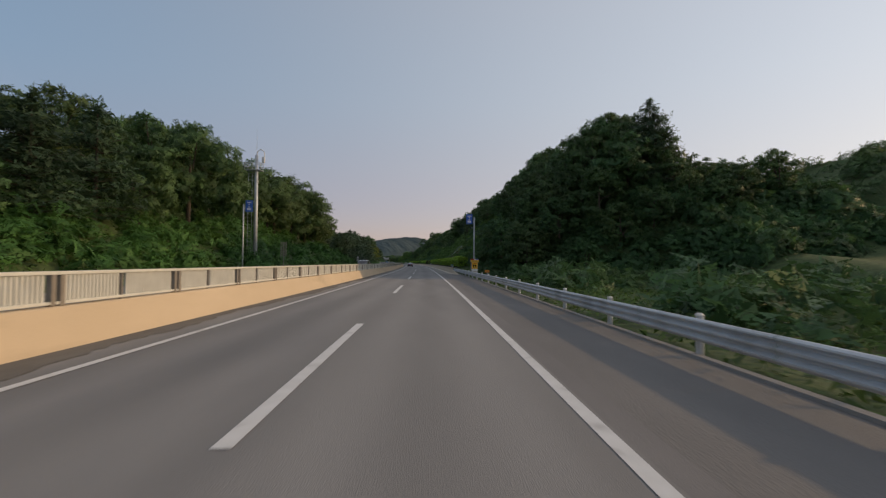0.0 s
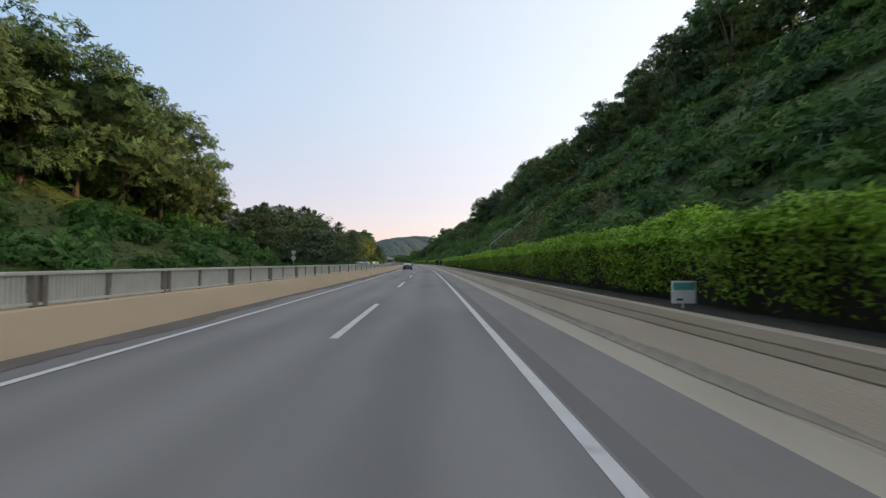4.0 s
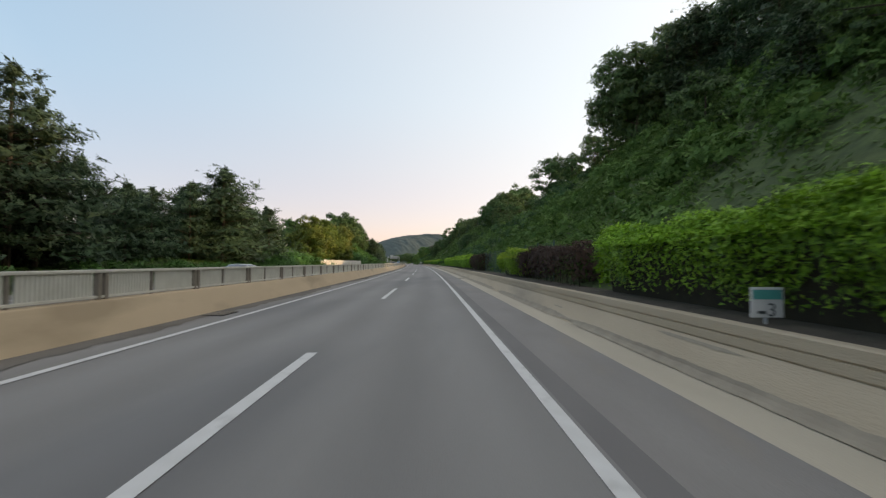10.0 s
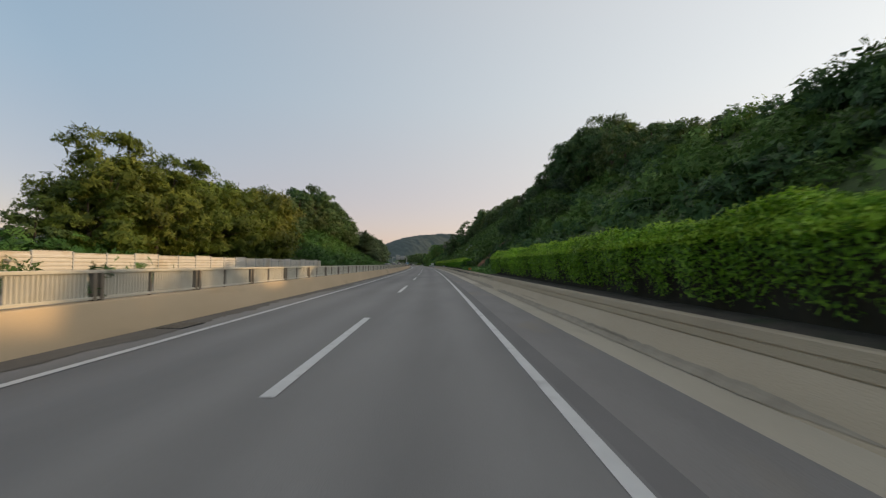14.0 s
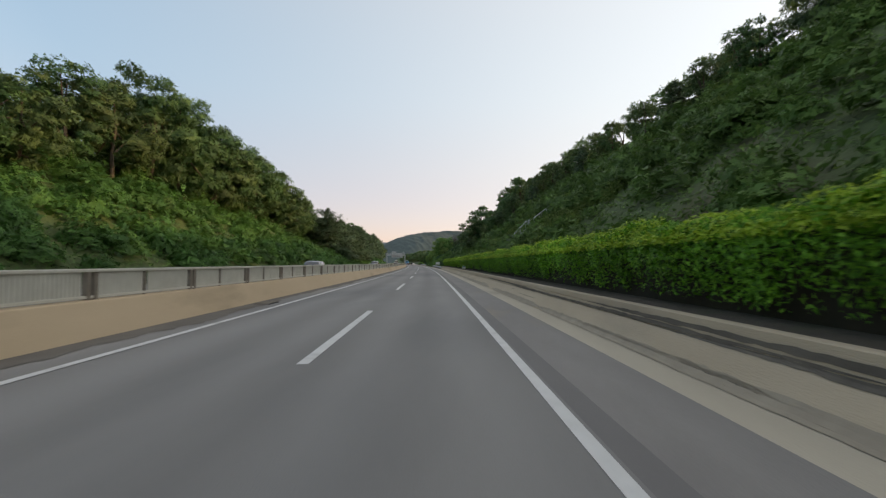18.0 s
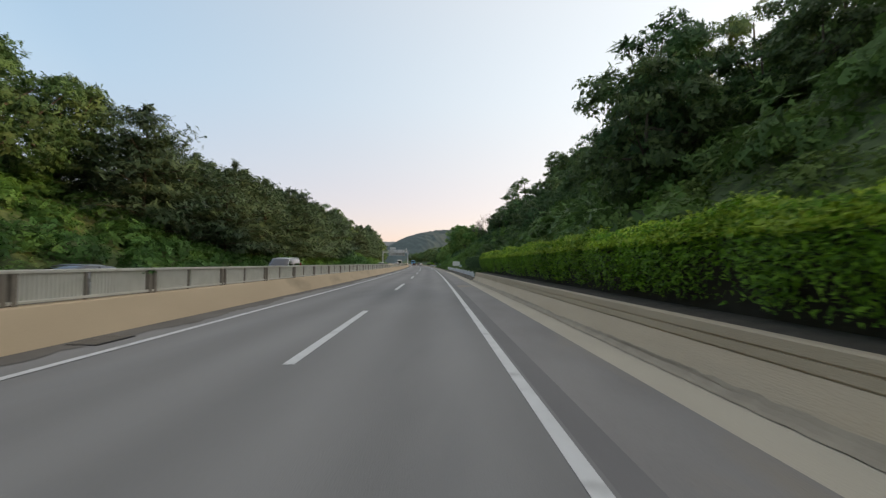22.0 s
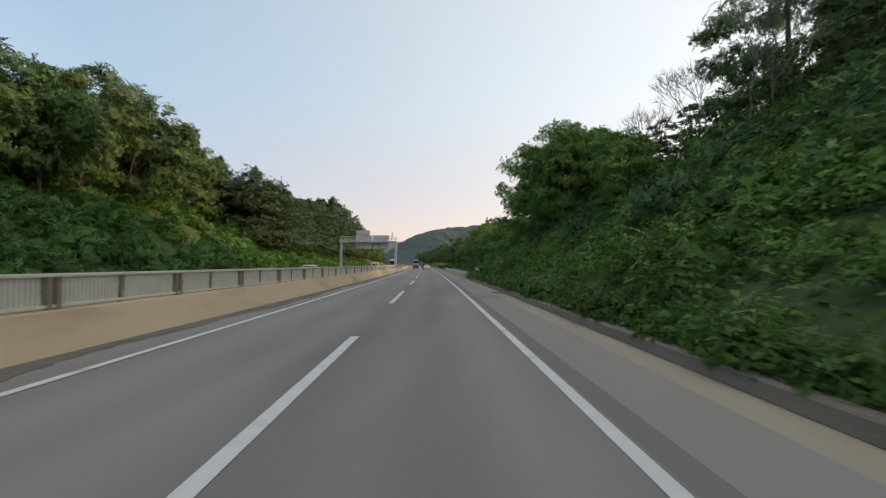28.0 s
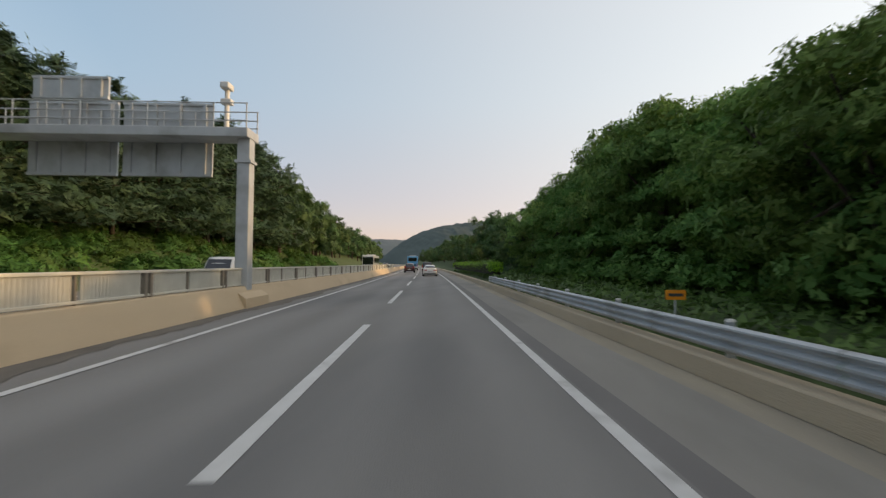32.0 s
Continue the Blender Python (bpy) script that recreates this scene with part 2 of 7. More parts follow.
DRY_GRASS = leafy("dry_slope_grass", (0.07, 0.075, 0.03), (0.12, 0.115, 0.045), (0.18, 0.15, 0.07), .8, .2)
# Dry twigs, and the hedges' inner shade given as a near-black colour.
TWIG_SHADE = mat("twigs_and_inner_shade", (0.022, 0.02, 0.012), (0.045, 0.038, 0.022), 3, .95, .5, 30)
SCREE = mat("brown_stony_soil", (0.075, 0.06, 0.042), (0.125, 0.10, 0.075), 1.4, .95, .6, 14, stain=(0.06, 0.08, 0.03), stain_scale=.9, stain_at=.46)
STONE = mat("brown_stone", (0.15, 0.105, 0.075), (0.24, 0.17, 0.125), 2, .9, .4, 20)
GRASS = leafy("roadside_grass", (0.05, 0.10, 0.02), (0.085, 0.16, 0.032), (0.14, 0.21, 0.05))


# ---------- mesh helpers ----------
def mesh_np(name, verts, faces, material, smooth=False):
    """A mesh from arrays of corners and faces, all with the same number of sides."""
    soft = None
    if verts.shape[1] == 6:
        verts, soft, smooth = verts[:, :3], verts[:, 3:], True
    verts, faces = np.asarray(verts, np.float32), np.asarray(faces, np.int32)
    me = bpy.data.meshes.new(name)
    me.vertices.add(len(verts))
    me.vertices.foreach_set("co", verts.ravel())
    k = faces.shape[1]
    me.loops.add(faces.size)
    me.loops.foreach_set("vertex_index", faces.ravel())
    me.polygons.add(len(faces))
    me.polygons.foreach_set("loop_start", np.arange(0, faces.size, k, dtype=np.int32))
    me.polygons.foreach_set("use_smooth", np.full(len(faces), smooth))
    me.update(calc_edges=True)
    me.materials.append(material)
    if soft is not None:
        me.normals_split_custom_set_from_vertices(soft.astype(np.float32).tolist())
    return me


def part(name, bm, material, parent=None, label="", m=None, smooth=False):
    """Links a bmesh as one object, under a thing or part if one is given."""
    me = bpy.data.meshes.new(name)
    bm.normal_update()
    bm.to_mesh(me)
    bm.free()
    me.materials.append(material)
    for p in me.polygons:
        p.use_smooth = smooth
    ob = new(name, me)
    if parent:
        ob.parent = parent
    if m is not None:
        ob.matrix_basis = m
    return tagged(ob, label)


def piece(name, me, parent=None, label="", m=None):
    ob = new(name, me)
    if parent:
        ob.parent = parent
    if m is not None:
        ob.matrix_basis = m
    return tagged(ob, label)


def thing(name, label, category, m=None, group="", kind=""):
    ob = new(name)
    if m is not None:
        ob.matrix_basis = m
    return tagged(ob, label, category, group, kind)


def box(bm, x0, x1, y0, y1, z0, z1, bevel=0.0, m=None):
    """Adds a box, with its edges rounded off if asked."""
    r = bmesh.ops.create_cube(bm, size=1.0)
    vs = r["verts"]
    for v in vs:
        v.co = Vector(((x0 + x1) / 2 + v.co.x * (x1 - x0), (y0 + y1) / 2 + v.co.y * (y1 - y0), (z0 + z1) / 2 + v.co.z * (z1 - z0)))
    if bevel:
        es = list({e for v in vs for e in v.link_edges})
        r = bmesh.ops.bevel(bm, geom=es, offset=bevel, segments=2, affect="EDGES", profile=0.5)
        vs = list({v for f in r["faces"] for v in f.verts} | {v for v in vs if v.is_valid})
    if m is not None:
        bmesh.ops.transform(bm, matrix=m, verts=vs)
    return bm


def rod(bm, p, q, r0, r1=None, n=8):
    """Adds a round bar from p to q."""
    p, q = Vector(p), Vector(q)
    d = q - p
    m = Matrix.Translation((p + q) / 2) @ d.to_track_quat("Z", "Y").to_matrix().to_4x4()
    bmesh.ops.create_cone(bm, cap_ends=True, segments=n, radius1=r0, radius2=r0 if r1 is None else r1, depth=d.length, matrix=m)
    return bm


def loft(sections):
    """A closed skin through sections with the same number of corners, capped at both ends."""
    b = bmesh.new()
    rows = [[b.verts.new(p) for p in s] for s in sections]
    k = len(rows[0])
    for p, q in zip(rows, rows[1:]):
        for i in range(k):
            b.faces.new((p[i], p[(i + 1) % k], q[(i + 1) % k], q[i]))
    b.faces.new(rows[0][::-1])
    b.faces.new(rows[-1])
    bmesh.ops.recalc_face_normals(b, faces=b.faces)
    return b


def ribbon(profile, s0, s1, step=5.0, closed=False):
    """Corners and faces of a profile [(x, z), ...] drawn along the road."""
    ss = np.linspace(s0, s1, max(2, int((s1 - s0) / step) + 1))
    p = np.array(profile, float)
    k = len(p)
    v = W(ss[:, None], p[None, :, 0], p[None, :, 1]).reshape(-1, 3)
    i = np.arange(len(ss) - 1)[:, None] * k
    j = np.arange(k if closed else k - 1)[None, :]
    j2 = (j + 1) % k
    f = np.stack([i + j, i + j2, i + k + j2, i + k + j], -1).reshape(-1, 4)
    return v, f


def strip(name, profile, s0, s1, material, closed=False, step=5.0, parent=None, label="", category="", kind=""):
    v, f = ribbon(profile, s0, s1, step, closed)
    me = mesh_np(name, v, f, material)
    if not closed:
        k = len(profile)
        ss = np.linspace(s0, s1, len(v) // k)
        across = np.tile(np.array(profile, float)[:, 0], len(ss))
        along = np.repeat(ss, k)
        uv = me.uv_layers.new(name="UVMap")
        uv.data.foreach_set("uv", np.stack([across[f.ravel()], along[f.ravel()] * .1], -1).astype(np.float32).ravel())
    if closed:
        bm = bmesh.new()
        bm.from_mesh(me)
        k = len(profile)
        bm.verts.ensure_lookup_table()
        bm.faces.new([bm.verts[i] for i in range(k)])
        bm.faces.new([bm.verts[len(bm.verts) - k + i] for i in range(k)])
        bmesh.ops.recalc_face_normals(bm, faces=bm.faces)
        bm.to_mesh(me)
        bm.free()
    ob = new(name, me)
    if parent:
        ob.parent = parent
    return tagged(ob, label, category, kind=kind)


# ---------- the lie of the land ----------
RIGHT = np.array([  # along, toe, toe height, steepness, height of the cut
    (-80, 40, -1.2, .3, 2), (0, 34, -1.0, .3, 2), (42, 26, -.6, .4, 3), (53, 13, -.2, .75, 9), (59, 8.5, .3, .8, 11.5), (70, 6.2, .8, .86, 15.5), (134, 5.95, .8, .88, 16), (141, 7.4, .8, .86, 16), (149, 7.4, .8, .86, 16), (155, 5.9, .8, .88, 16), (205, 6.2, .8, .86, 16),
    (256, 6.4, .8, .82, 14), (268, 6.6, .8, .8, 8.4), (284, 6.8, .8, .8, 8.8), (296, 7, .8, .8, 11.5), (325, 7.5, .8, .8, 12), (350, 6.2, .8, .84, 17), (384, 6.2, .8, .82, 16.5), (390, 7.4, .8, .88, 16.5), (398, 7.4, .8, .88, 16.5), (404, 6.2, .8, .82, 16.5), (440, 6.2, .8, .8, 16), (470, 7, .7, .8, 14), (481, 9, .6, .8, 10), (487, 14, .5, .6, 4), (497, 17, .4, .55, 4), (505, 12, .4, .62, 11), (516, 9, .4, .62, 12),
    (530, 5.2, .35, .72, 11), (575, 5.4, .35, .68, 9), (592, 8, .3, .6, 7), (612, 11, .3, .5, 6), (700, 11, .2, .5, 8), (1400, 13, .2, .5, 10)])
LEFT = np.array([  # along, steepness, height
    (-80, .3, 2), (0, .35, 3), (28, .6, 9), (138, .62, 9), (144, .25, 1.5), (255, .2, 1), (275, .1, .3), (345, .1, .3), (362, .62, 9), (400, .7, 12), (450, .62, 9),
    (475, .4, 4), (535, .45, 4.5), (560, .62, 9.5), (595, .55, 8), (640, .45, 5), (760, .4, 6), (1400, .4, 8)])


def land(s, x):
    """Height of the ground."""
    s, x = np.asarray(s, float), np.asarray(x, float)
    toe, tz, tan, top = (np.interp(s, RIGHT[:, 0], RIGHT[:, i]) for i in (1, 2, 3, 4))
    up = np.clip((x - toe) * tan, 0, None)
    edge = toe + top / tan
    shelf = np.maximum(tz, -.05)
    zr = np.where(x < toe, shelf + (tz - shelf) * np.clip((x - 4.99) / (toe - 4.99), 0, 1), tz + np.minimum(up, top) + np.clip(x - edge, 0, 16) * 0.1 - np.clip(x - edge - 18, 0, 30) * .45)
    zr = np.where(x < 4.98, -.3, zr)
    tan, top = (np.interp(s, LEFT[:, 0], LEFT[:, i]) for i in (1, 2))
    d = -x - 20.0
    zl = np.where(d > 0, (np.minimum(d * tan, top) + np.clip(d - top / tan, 0, 60) * 0.06) * np.clip(1.9 - d / 30, .05, 1), -.3)
    z = np.where(x > 0, zr, zl)
    rise = np.clip((x - 32) / 14, 0, 1)
    knoll = rise * rise * (3 - 2 * rise) * (24 + .45 * np.clip(x - 36, 0, 34)) * np.clip((110 - x) / 30, 0, 1) * np.exp(-((s - 570) / 15) ** 2)
    side = np.clip((np.abs(x) - 60) / 60, 0, 1)
    bumps = 1.2 * np.sin(s * .11 + x * .2) * np.sin(x * .23 - s * .05) * np.clip((np.abs(x) - 22) / 10, 0, 1)
    return z + knoll + bumps + side * 4 * np.sin(s * .02)


gs = np.concatenate([np.arange(-120, 760, 4.0), np.arange(760, 1400, 20.0), np.arange(1400, 4200, 100.0)])
gx = np.concatenate([-np.geomspace(1500, 60, 14), np.arange(-55, -19, 2.5), [-19.5, -7.0, 3.0, 4.75, 4.99, 5.6], np.arange(6.4, 56, 1.6), np.geomspace(60, 1500, 14)])
gsm, gxm = np.meshgrid(gs, gx, indexing="ij")
gv = W(gsm, gxm, land(gsm, gxm)).reshape(-1, 3)
ii, jj = np.meshgrid(np.arange(len(gs) - 1), np.arange(len(gx) - 1), indexing="ij")
q = (ii * len(gx) + jj).ravel()
gf = np.stack([q, q + 1, q + len(gx) + 1, q + len(gx)], -1)
tagged(new("ground", mesh_np("ground", gv, gf, SOIL, True)), "grassy earth slopes and flat ground beside the motorway", "ground", kind="structure")

# ---------- carriageways ----------
S0, S1 = -60.0, 1300.0
LINE_R, LINE_D, LINE_L = 1.71, -1.79, -5.33
K0, K1, K2, K3 = 67.0, 460.0, 516.0, 584.0    # where the kerb wall begins, rails, low kerb, rails again
strip("road", [(-7.3, -.006), (LINE_R + .14, 0)], S0, S1, ASPHALT, label="worn grey asphalt motorway lanes with tyre tracks", category="road", kind="structure")
strip("road_seam", [(LINE_R + .14, .0), (2.19, -.004)], S0, S1, ASPHALT_DARK, label="dark asphalt seam beside the edge line", category="road", kind="structure")
strip("shoulder", [(2.19, -.004), (3.48, -.02)], K0, 508, ASPHALT_SHOULDER, label="grey asphalt hard shoulder", category="road", kind="structure")
strip("shoulder", [(2.19, -.004), (4.75, -.03)], S0, K0, ASPHALT_FIRST_SHOULDER, label="wide grey asphalt hard shoulder with pale scrapes", category="road", kind="structure")
strip("shoulder", [(2.19, -.004), (3.40, -.03)], 508, S1, SHOULDER_CONCRETE, label="pale cracked concrete hard shoulder", category="road", kind="structure")
strip("opposite_road", [(-19.4, -.02), (-7.3, -.006)], S0, S1, ASPHALT, label="worn grey asphalt lanes of the oncoming carriageway", category="road", kind="structure")
strip("edge_line", [(LINE_R - .082, .006), (LINE_R + .09, .006)], S0, S1, PAINT, label="white painted edge line", category="road marking", kind="structure")
strip("edge_line", [(LINE_L - .08, .006), (LINE_L + .08, .006)], S0, S1, PAINT, label="white painted edge line by the median", category="road marking", kind="structure")
strip("edge_line", [(-16.4, .0), (-16.25, .0)], S0, S1, PAINT, label="white painted edge line of the oncoming carriageway", category="road marking", kind="structure")
strip("edge_line", [(-9.0, .004), (-8.85, .004)], S0, S1, PAINT, label="white painted edge line of the oncoming carriageway", category="road marking", kind="structure")
dash = thing("lane_line", "broken white painted lane line", "road marking", kind="structure")
DASHES = [(4.0 + 20 * i, 8.0) for i in range(-2, 26)] + [(517.5, 8.4), (533.4, 8.6), (550.6, 8.6), (568.1, 8.7), (584.0, 8.8), (598.0, 9.1)] + [(614.8 + 15.0 * i, 8.6) for i in range(28)]
for s, ln in DASHES:
    strip("stripe", [(LINE_D - .095, .006), (LINE_D + .095, .006)], s, s + ln, PAINT, parent=dash)

# ---------- median barrier ----------
BAR = .75
strip("median_barrier", [(-6.60, -.05), (-6.64, .03), (-6.965, BAR - .03), (-7.0, BAR), (-7.3, BAR), (-7.335, BAR - .03), (-7.56, .03), (-7.6, -.05)], S0, S1, BARRIER, True,
      label="tan painted concrete median barrier, stained", category="barrier", kind="structure")


DIRTY_EDGE = mat("dirty_road_edge", (0.11, 0.10, 0.085), (0.19, 0.174, 0.15), 1.6, .95, .4, 35, stretch=(1, .4, 1))
gm = np.random.default_rng(44)
for s in np.arange(-40.0, 690, 26.0):
    n_ = 90
    along = np.linspace(s, s + 26.2, n_)
    inner = -6.02 + .16 * np.sin(along * .31) + .10 * np.sin(along * 1.1 + 1) + gm.uniform(-.09, .09, n_)
    v_ = np.concatenate([W(along, np.full(n_, -6.63), .0045), W(along, inner, .004)])
    q_ = np.arange(n_ - 1)
    tagged(new("dirt_stain", mesh_np("dirt_stain", v_, np.stack([q_, q_ + 1, q_ + 1 + n_, q_ + n_], -1), DIRTY_EDGE)), "dark grit lying along the foot of the median barrier", "dirt", kind="structure")


def fence_unit():
    """One bay of the railing on the median barrier."""
    f = thing("median_railing", "pale weathered metal railing with close upright slats on the median", "railing", group="railings on the median")
    part("top_rail", box(bmesh.new(), -.055, .055, -2.06, 2.06, .60, .67, .012), FENCE, f)
    part("bottom_rail", box(bmesh.new(), -.045, .045, -2.05, 2.05, .03, .09, .008), FENCE, f)
    part("post", box(bmesh.new(), -.04, .04, -.026, .026, 0, .60, .006), FENCE_POST, f, "brown rusty post")
    for y in (-1.93, -1.72):
        part("post", box(bmesh.new(), -.06, .06, y - .055, y + .055, 0, .60, .01), FENCE_POST, f, "brown rusty post")
    b = bmesh.new()
    for y in np.arange(-1.6, 2.05, .105):
        if abs(y) > .08:
            box(b, -.02, .02, y - .033, y + .033, .08, .61)
    tagged(part("slatted_infill", b, FENCE, f), kind="stuff")
    return f


unit = fence_unit()
unit.matrix_basis = RP(10.7 - 12 * 4.12, -7.15, BAR)
for i in range(-11, 170):
    copy_thing(unit, RP(10.7 + i * 4.12, -7.15, BAR))


# ---------- right-hand kerbs ----------
strip("gutter", [(3.48, -.02), (4.26, -.028)], K0, 508, GUTTER, label="pale concrete gutter", category="gutter", kind="structure")
DIRT = mat("gutter_dirt", (0.30, 0.252, 0.195), (0.42, 0.355, 0.27), 2.2, .95, .4, 30)
STAIN = mat("black_water_stain", (0.085, 0.074, 0.062), (0.20, 0.17, 0.135), 1.2, .95, .4, 30)
gd = np.random.default_rng(12)
FACE = np.array([(3.48, -.02), (4.17, -.022), (4.22, .0), (4.28, .04), (4.60, .46), (4.615, .61), (4.635, .78)])
RUN = np.concatenate([[0], np.cumsum(np.linalg.norm(np.diff(FACE, axis=0), axis=1))])


def smear(s0, s1, u, wide, label, material=DIRT, ragged=.12):
    """A ragged dark stain along the gutter and the kerb's face; u is the way across, from the gutter's edge."""
    s = np.arange(s0, s1, .22)
    k = np.linspace(0, 1, len(s))
    taper = np.clip(np.minimum(k, 1 - k) * 5, 0, 1)
    rough = lambda: .8 + .06 * np.sin(s * gd.uniform(.3, .7) + gd.uniform(0, 6)) + gd.uniform(-ragged, ragged, len(s))
    lo, hi = u - wide * taper * np.clip(rough(), .02, 1), u + wide * taper * np.clip(rough(), .02, 1)
    v = []
    for w in np.linspace(0, 1, 4):
        m_ = lo + (hi - lo) * w
        v.append(W(s, np.interp(m_, RUN, FACE[:, 0]) - .006, np.interp(m_, RUN, FACE[:, 1]) + .006))
    n_ = len(s)
    q_ = np.arange(n_ - 1)
    f_ = np.concatenate([np.stack([q_ + j * n_, q_ + 1 + j * n_, q_ + 1 + (j + 1) * n_, q_ + (j + 1) * n_], -1) for j in range(3)])
    return tagged(new("dirt_stain", mesh_np("dirt_stain", np.concatenate(v), f_, material)), label, "dirt", kind="structure")


for s in np.arange(K0 + 12, 455, 6.5):
    s_ = s + gd.uniform(-3, 2)
    smear(s_, s_ + gd.uniform(9, 16), .80, gd.uniform(.12, .17), "dark grey-brown dirt washed along the gutter's edge")
    if gd.uniform() < .35:
        smear(s_ + 2, s_ + 2 + gd.uniform(1, 4), gd.uniform(.95, 1.3), gd.uniform(.015, .035), "short dark scuff on the kerb's face")
for s, ln, u, w_ in ((292, 20, 1.50, .05), (300, 22, 1.36, .07), (310, 26, 1.44, .10), (322, 24, 1.34, .11), (328, 22, 1.50, .10), (340, 22, 1.40, .08), (356, 16, 1.46, .06),
                     (316, 5, .92, .05), (337, 9, .80, .10), (352, 7, .80, .06), (330, 5, 1.0, .03)):
    smear(s, s + ln, u, w_ * .6, "black water stain on the sloping kerb wall", STAIN, .3)
strip("kerb_wall", [(4.17, -.06), (4.22, .0), (4.28, .04), (4.60, .46), (4.635, .455), (4.635, .475), (4.61, .485), (4.615, .61), (4.65, .61), (4.65, .63), (4.625, .64), (4.635, .78), (4.66, .80), (4.82, .80), (4.84, .3)], 75, K1 + .6, KERB, True,
      label="stained sloping concrete kerb wall with grooves", category="kerb", kind="structure")
# the kerb wall's ramped beginning and its end faces, and the pale wedge before it
ap = np.linspace(62.5, 75, 26)
ah = -.045 + .485 * np.clip((ap - 62.5) / 12.5, 0, 1) ** .8
av = np.concatenate([W(ap, 4.17 + 0 * ap, -.03 + 0 * ap), W(ap, 4.26 + .32 * ah / .44, ah), W(ap, 4.63 + 0 * ap, ah), W(ap, 4.63 + 0 * ap, -.08 + 0 * ap)])
aq = np.arange(25)
tagged(new("kerb_ramp", mesh_np("kerb_ramp", av, np.concatenate([np.stack([aq + 26 * j, aq + 1 + 26 * j, aq + 1 + 26 * (j + 1), aq + 26 * (j + 1)], -1) for j in range(3)]), KERB)), "ramped concrete beginning of the kerb wall", "kerb", kind="structure")
for s_ in (75.01, K1 + .59):
    ev = np.array([W(s_, x_, z_) for x_, z_ in ((4.17, -.06), (4.28, .04), (4.60, .46), (4.635, .78), (4.66, .80), (4.82, .80), (4.84, .3), (4.84, -.06))])
    tagged(new("kerb_end", mesh_np("kerb_end", ev, np.array([(0, 1, 2, 7), (2, 3, 6, 7), (3, 4, 5, 6)]), KERB)), "square concrete end of the kerb wall", "kerb", kind="structure")
tagged(new("gutter", mesh_np("gutter", np.array([W(*c) for c in ((63.5, 4.14, -.016), (67, 3.48, -.010), (67, 4.24, -.018), (64, 4.20, -.016))]), np.array([(0, 1, 2, 3)]), GUTTER)), "pale concrete wedge where the gutter begins", "gutter", kind="structure")
strip("low_kerb", [(4.28, -.03), (4.34, .30), (4.38, .33), (4.62, .33), (4.66, -.03)], K1, 508, KERB_DARK, True, label="low stained concrete kerb under the rail", category="kerb", kind="structure")
strip("low_kerb", [(4.08, -.03), (4.14, .16), (4.18, .19), (4.42, .19), (4.46, -.03)], 508, K3, KERB_DARK, True, label="low dark stained concrete kerb with weeds", category="kerb", kind="structure")
strip("low_kerb", [(3.92, -.03), (3.97, .24), (4.0, .27), (4.34, .27), (4.38, -.03)], K3, S1, KERB, True, label="low stained concrete kerb under the far rail", category="kerb", kind="structure")
strip("gutter", [(3.40, -.03), (4.12, -.04)], 508, S1, GUTTER_SAND, label="sandy concrete gutter", category="gutter", kind="structure")
strip("low_kerb", [(4.72, -.05), (4.74, .015), (4.88, .02), (4.9, -.05)], S0, K0, ASPHALT_SHOULDER, True, label="thin concrete edging strip", category="kerb", kind="structure")


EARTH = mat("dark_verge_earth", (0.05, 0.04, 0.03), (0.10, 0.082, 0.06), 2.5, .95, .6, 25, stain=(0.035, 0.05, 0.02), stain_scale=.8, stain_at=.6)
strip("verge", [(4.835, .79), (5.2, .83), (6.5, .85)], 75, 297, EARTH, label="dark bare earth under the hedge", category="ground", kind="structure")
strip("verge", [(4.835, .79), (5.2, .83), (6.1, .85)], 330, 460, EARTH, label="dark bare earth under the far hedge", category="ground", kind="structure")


STEEL_PLATE = mat("pale_steel_plate", (0.56, 0.60, 0.60), (0.66, 0.70, 0.70), 2.5, .5, .05, 40, metal=.2)


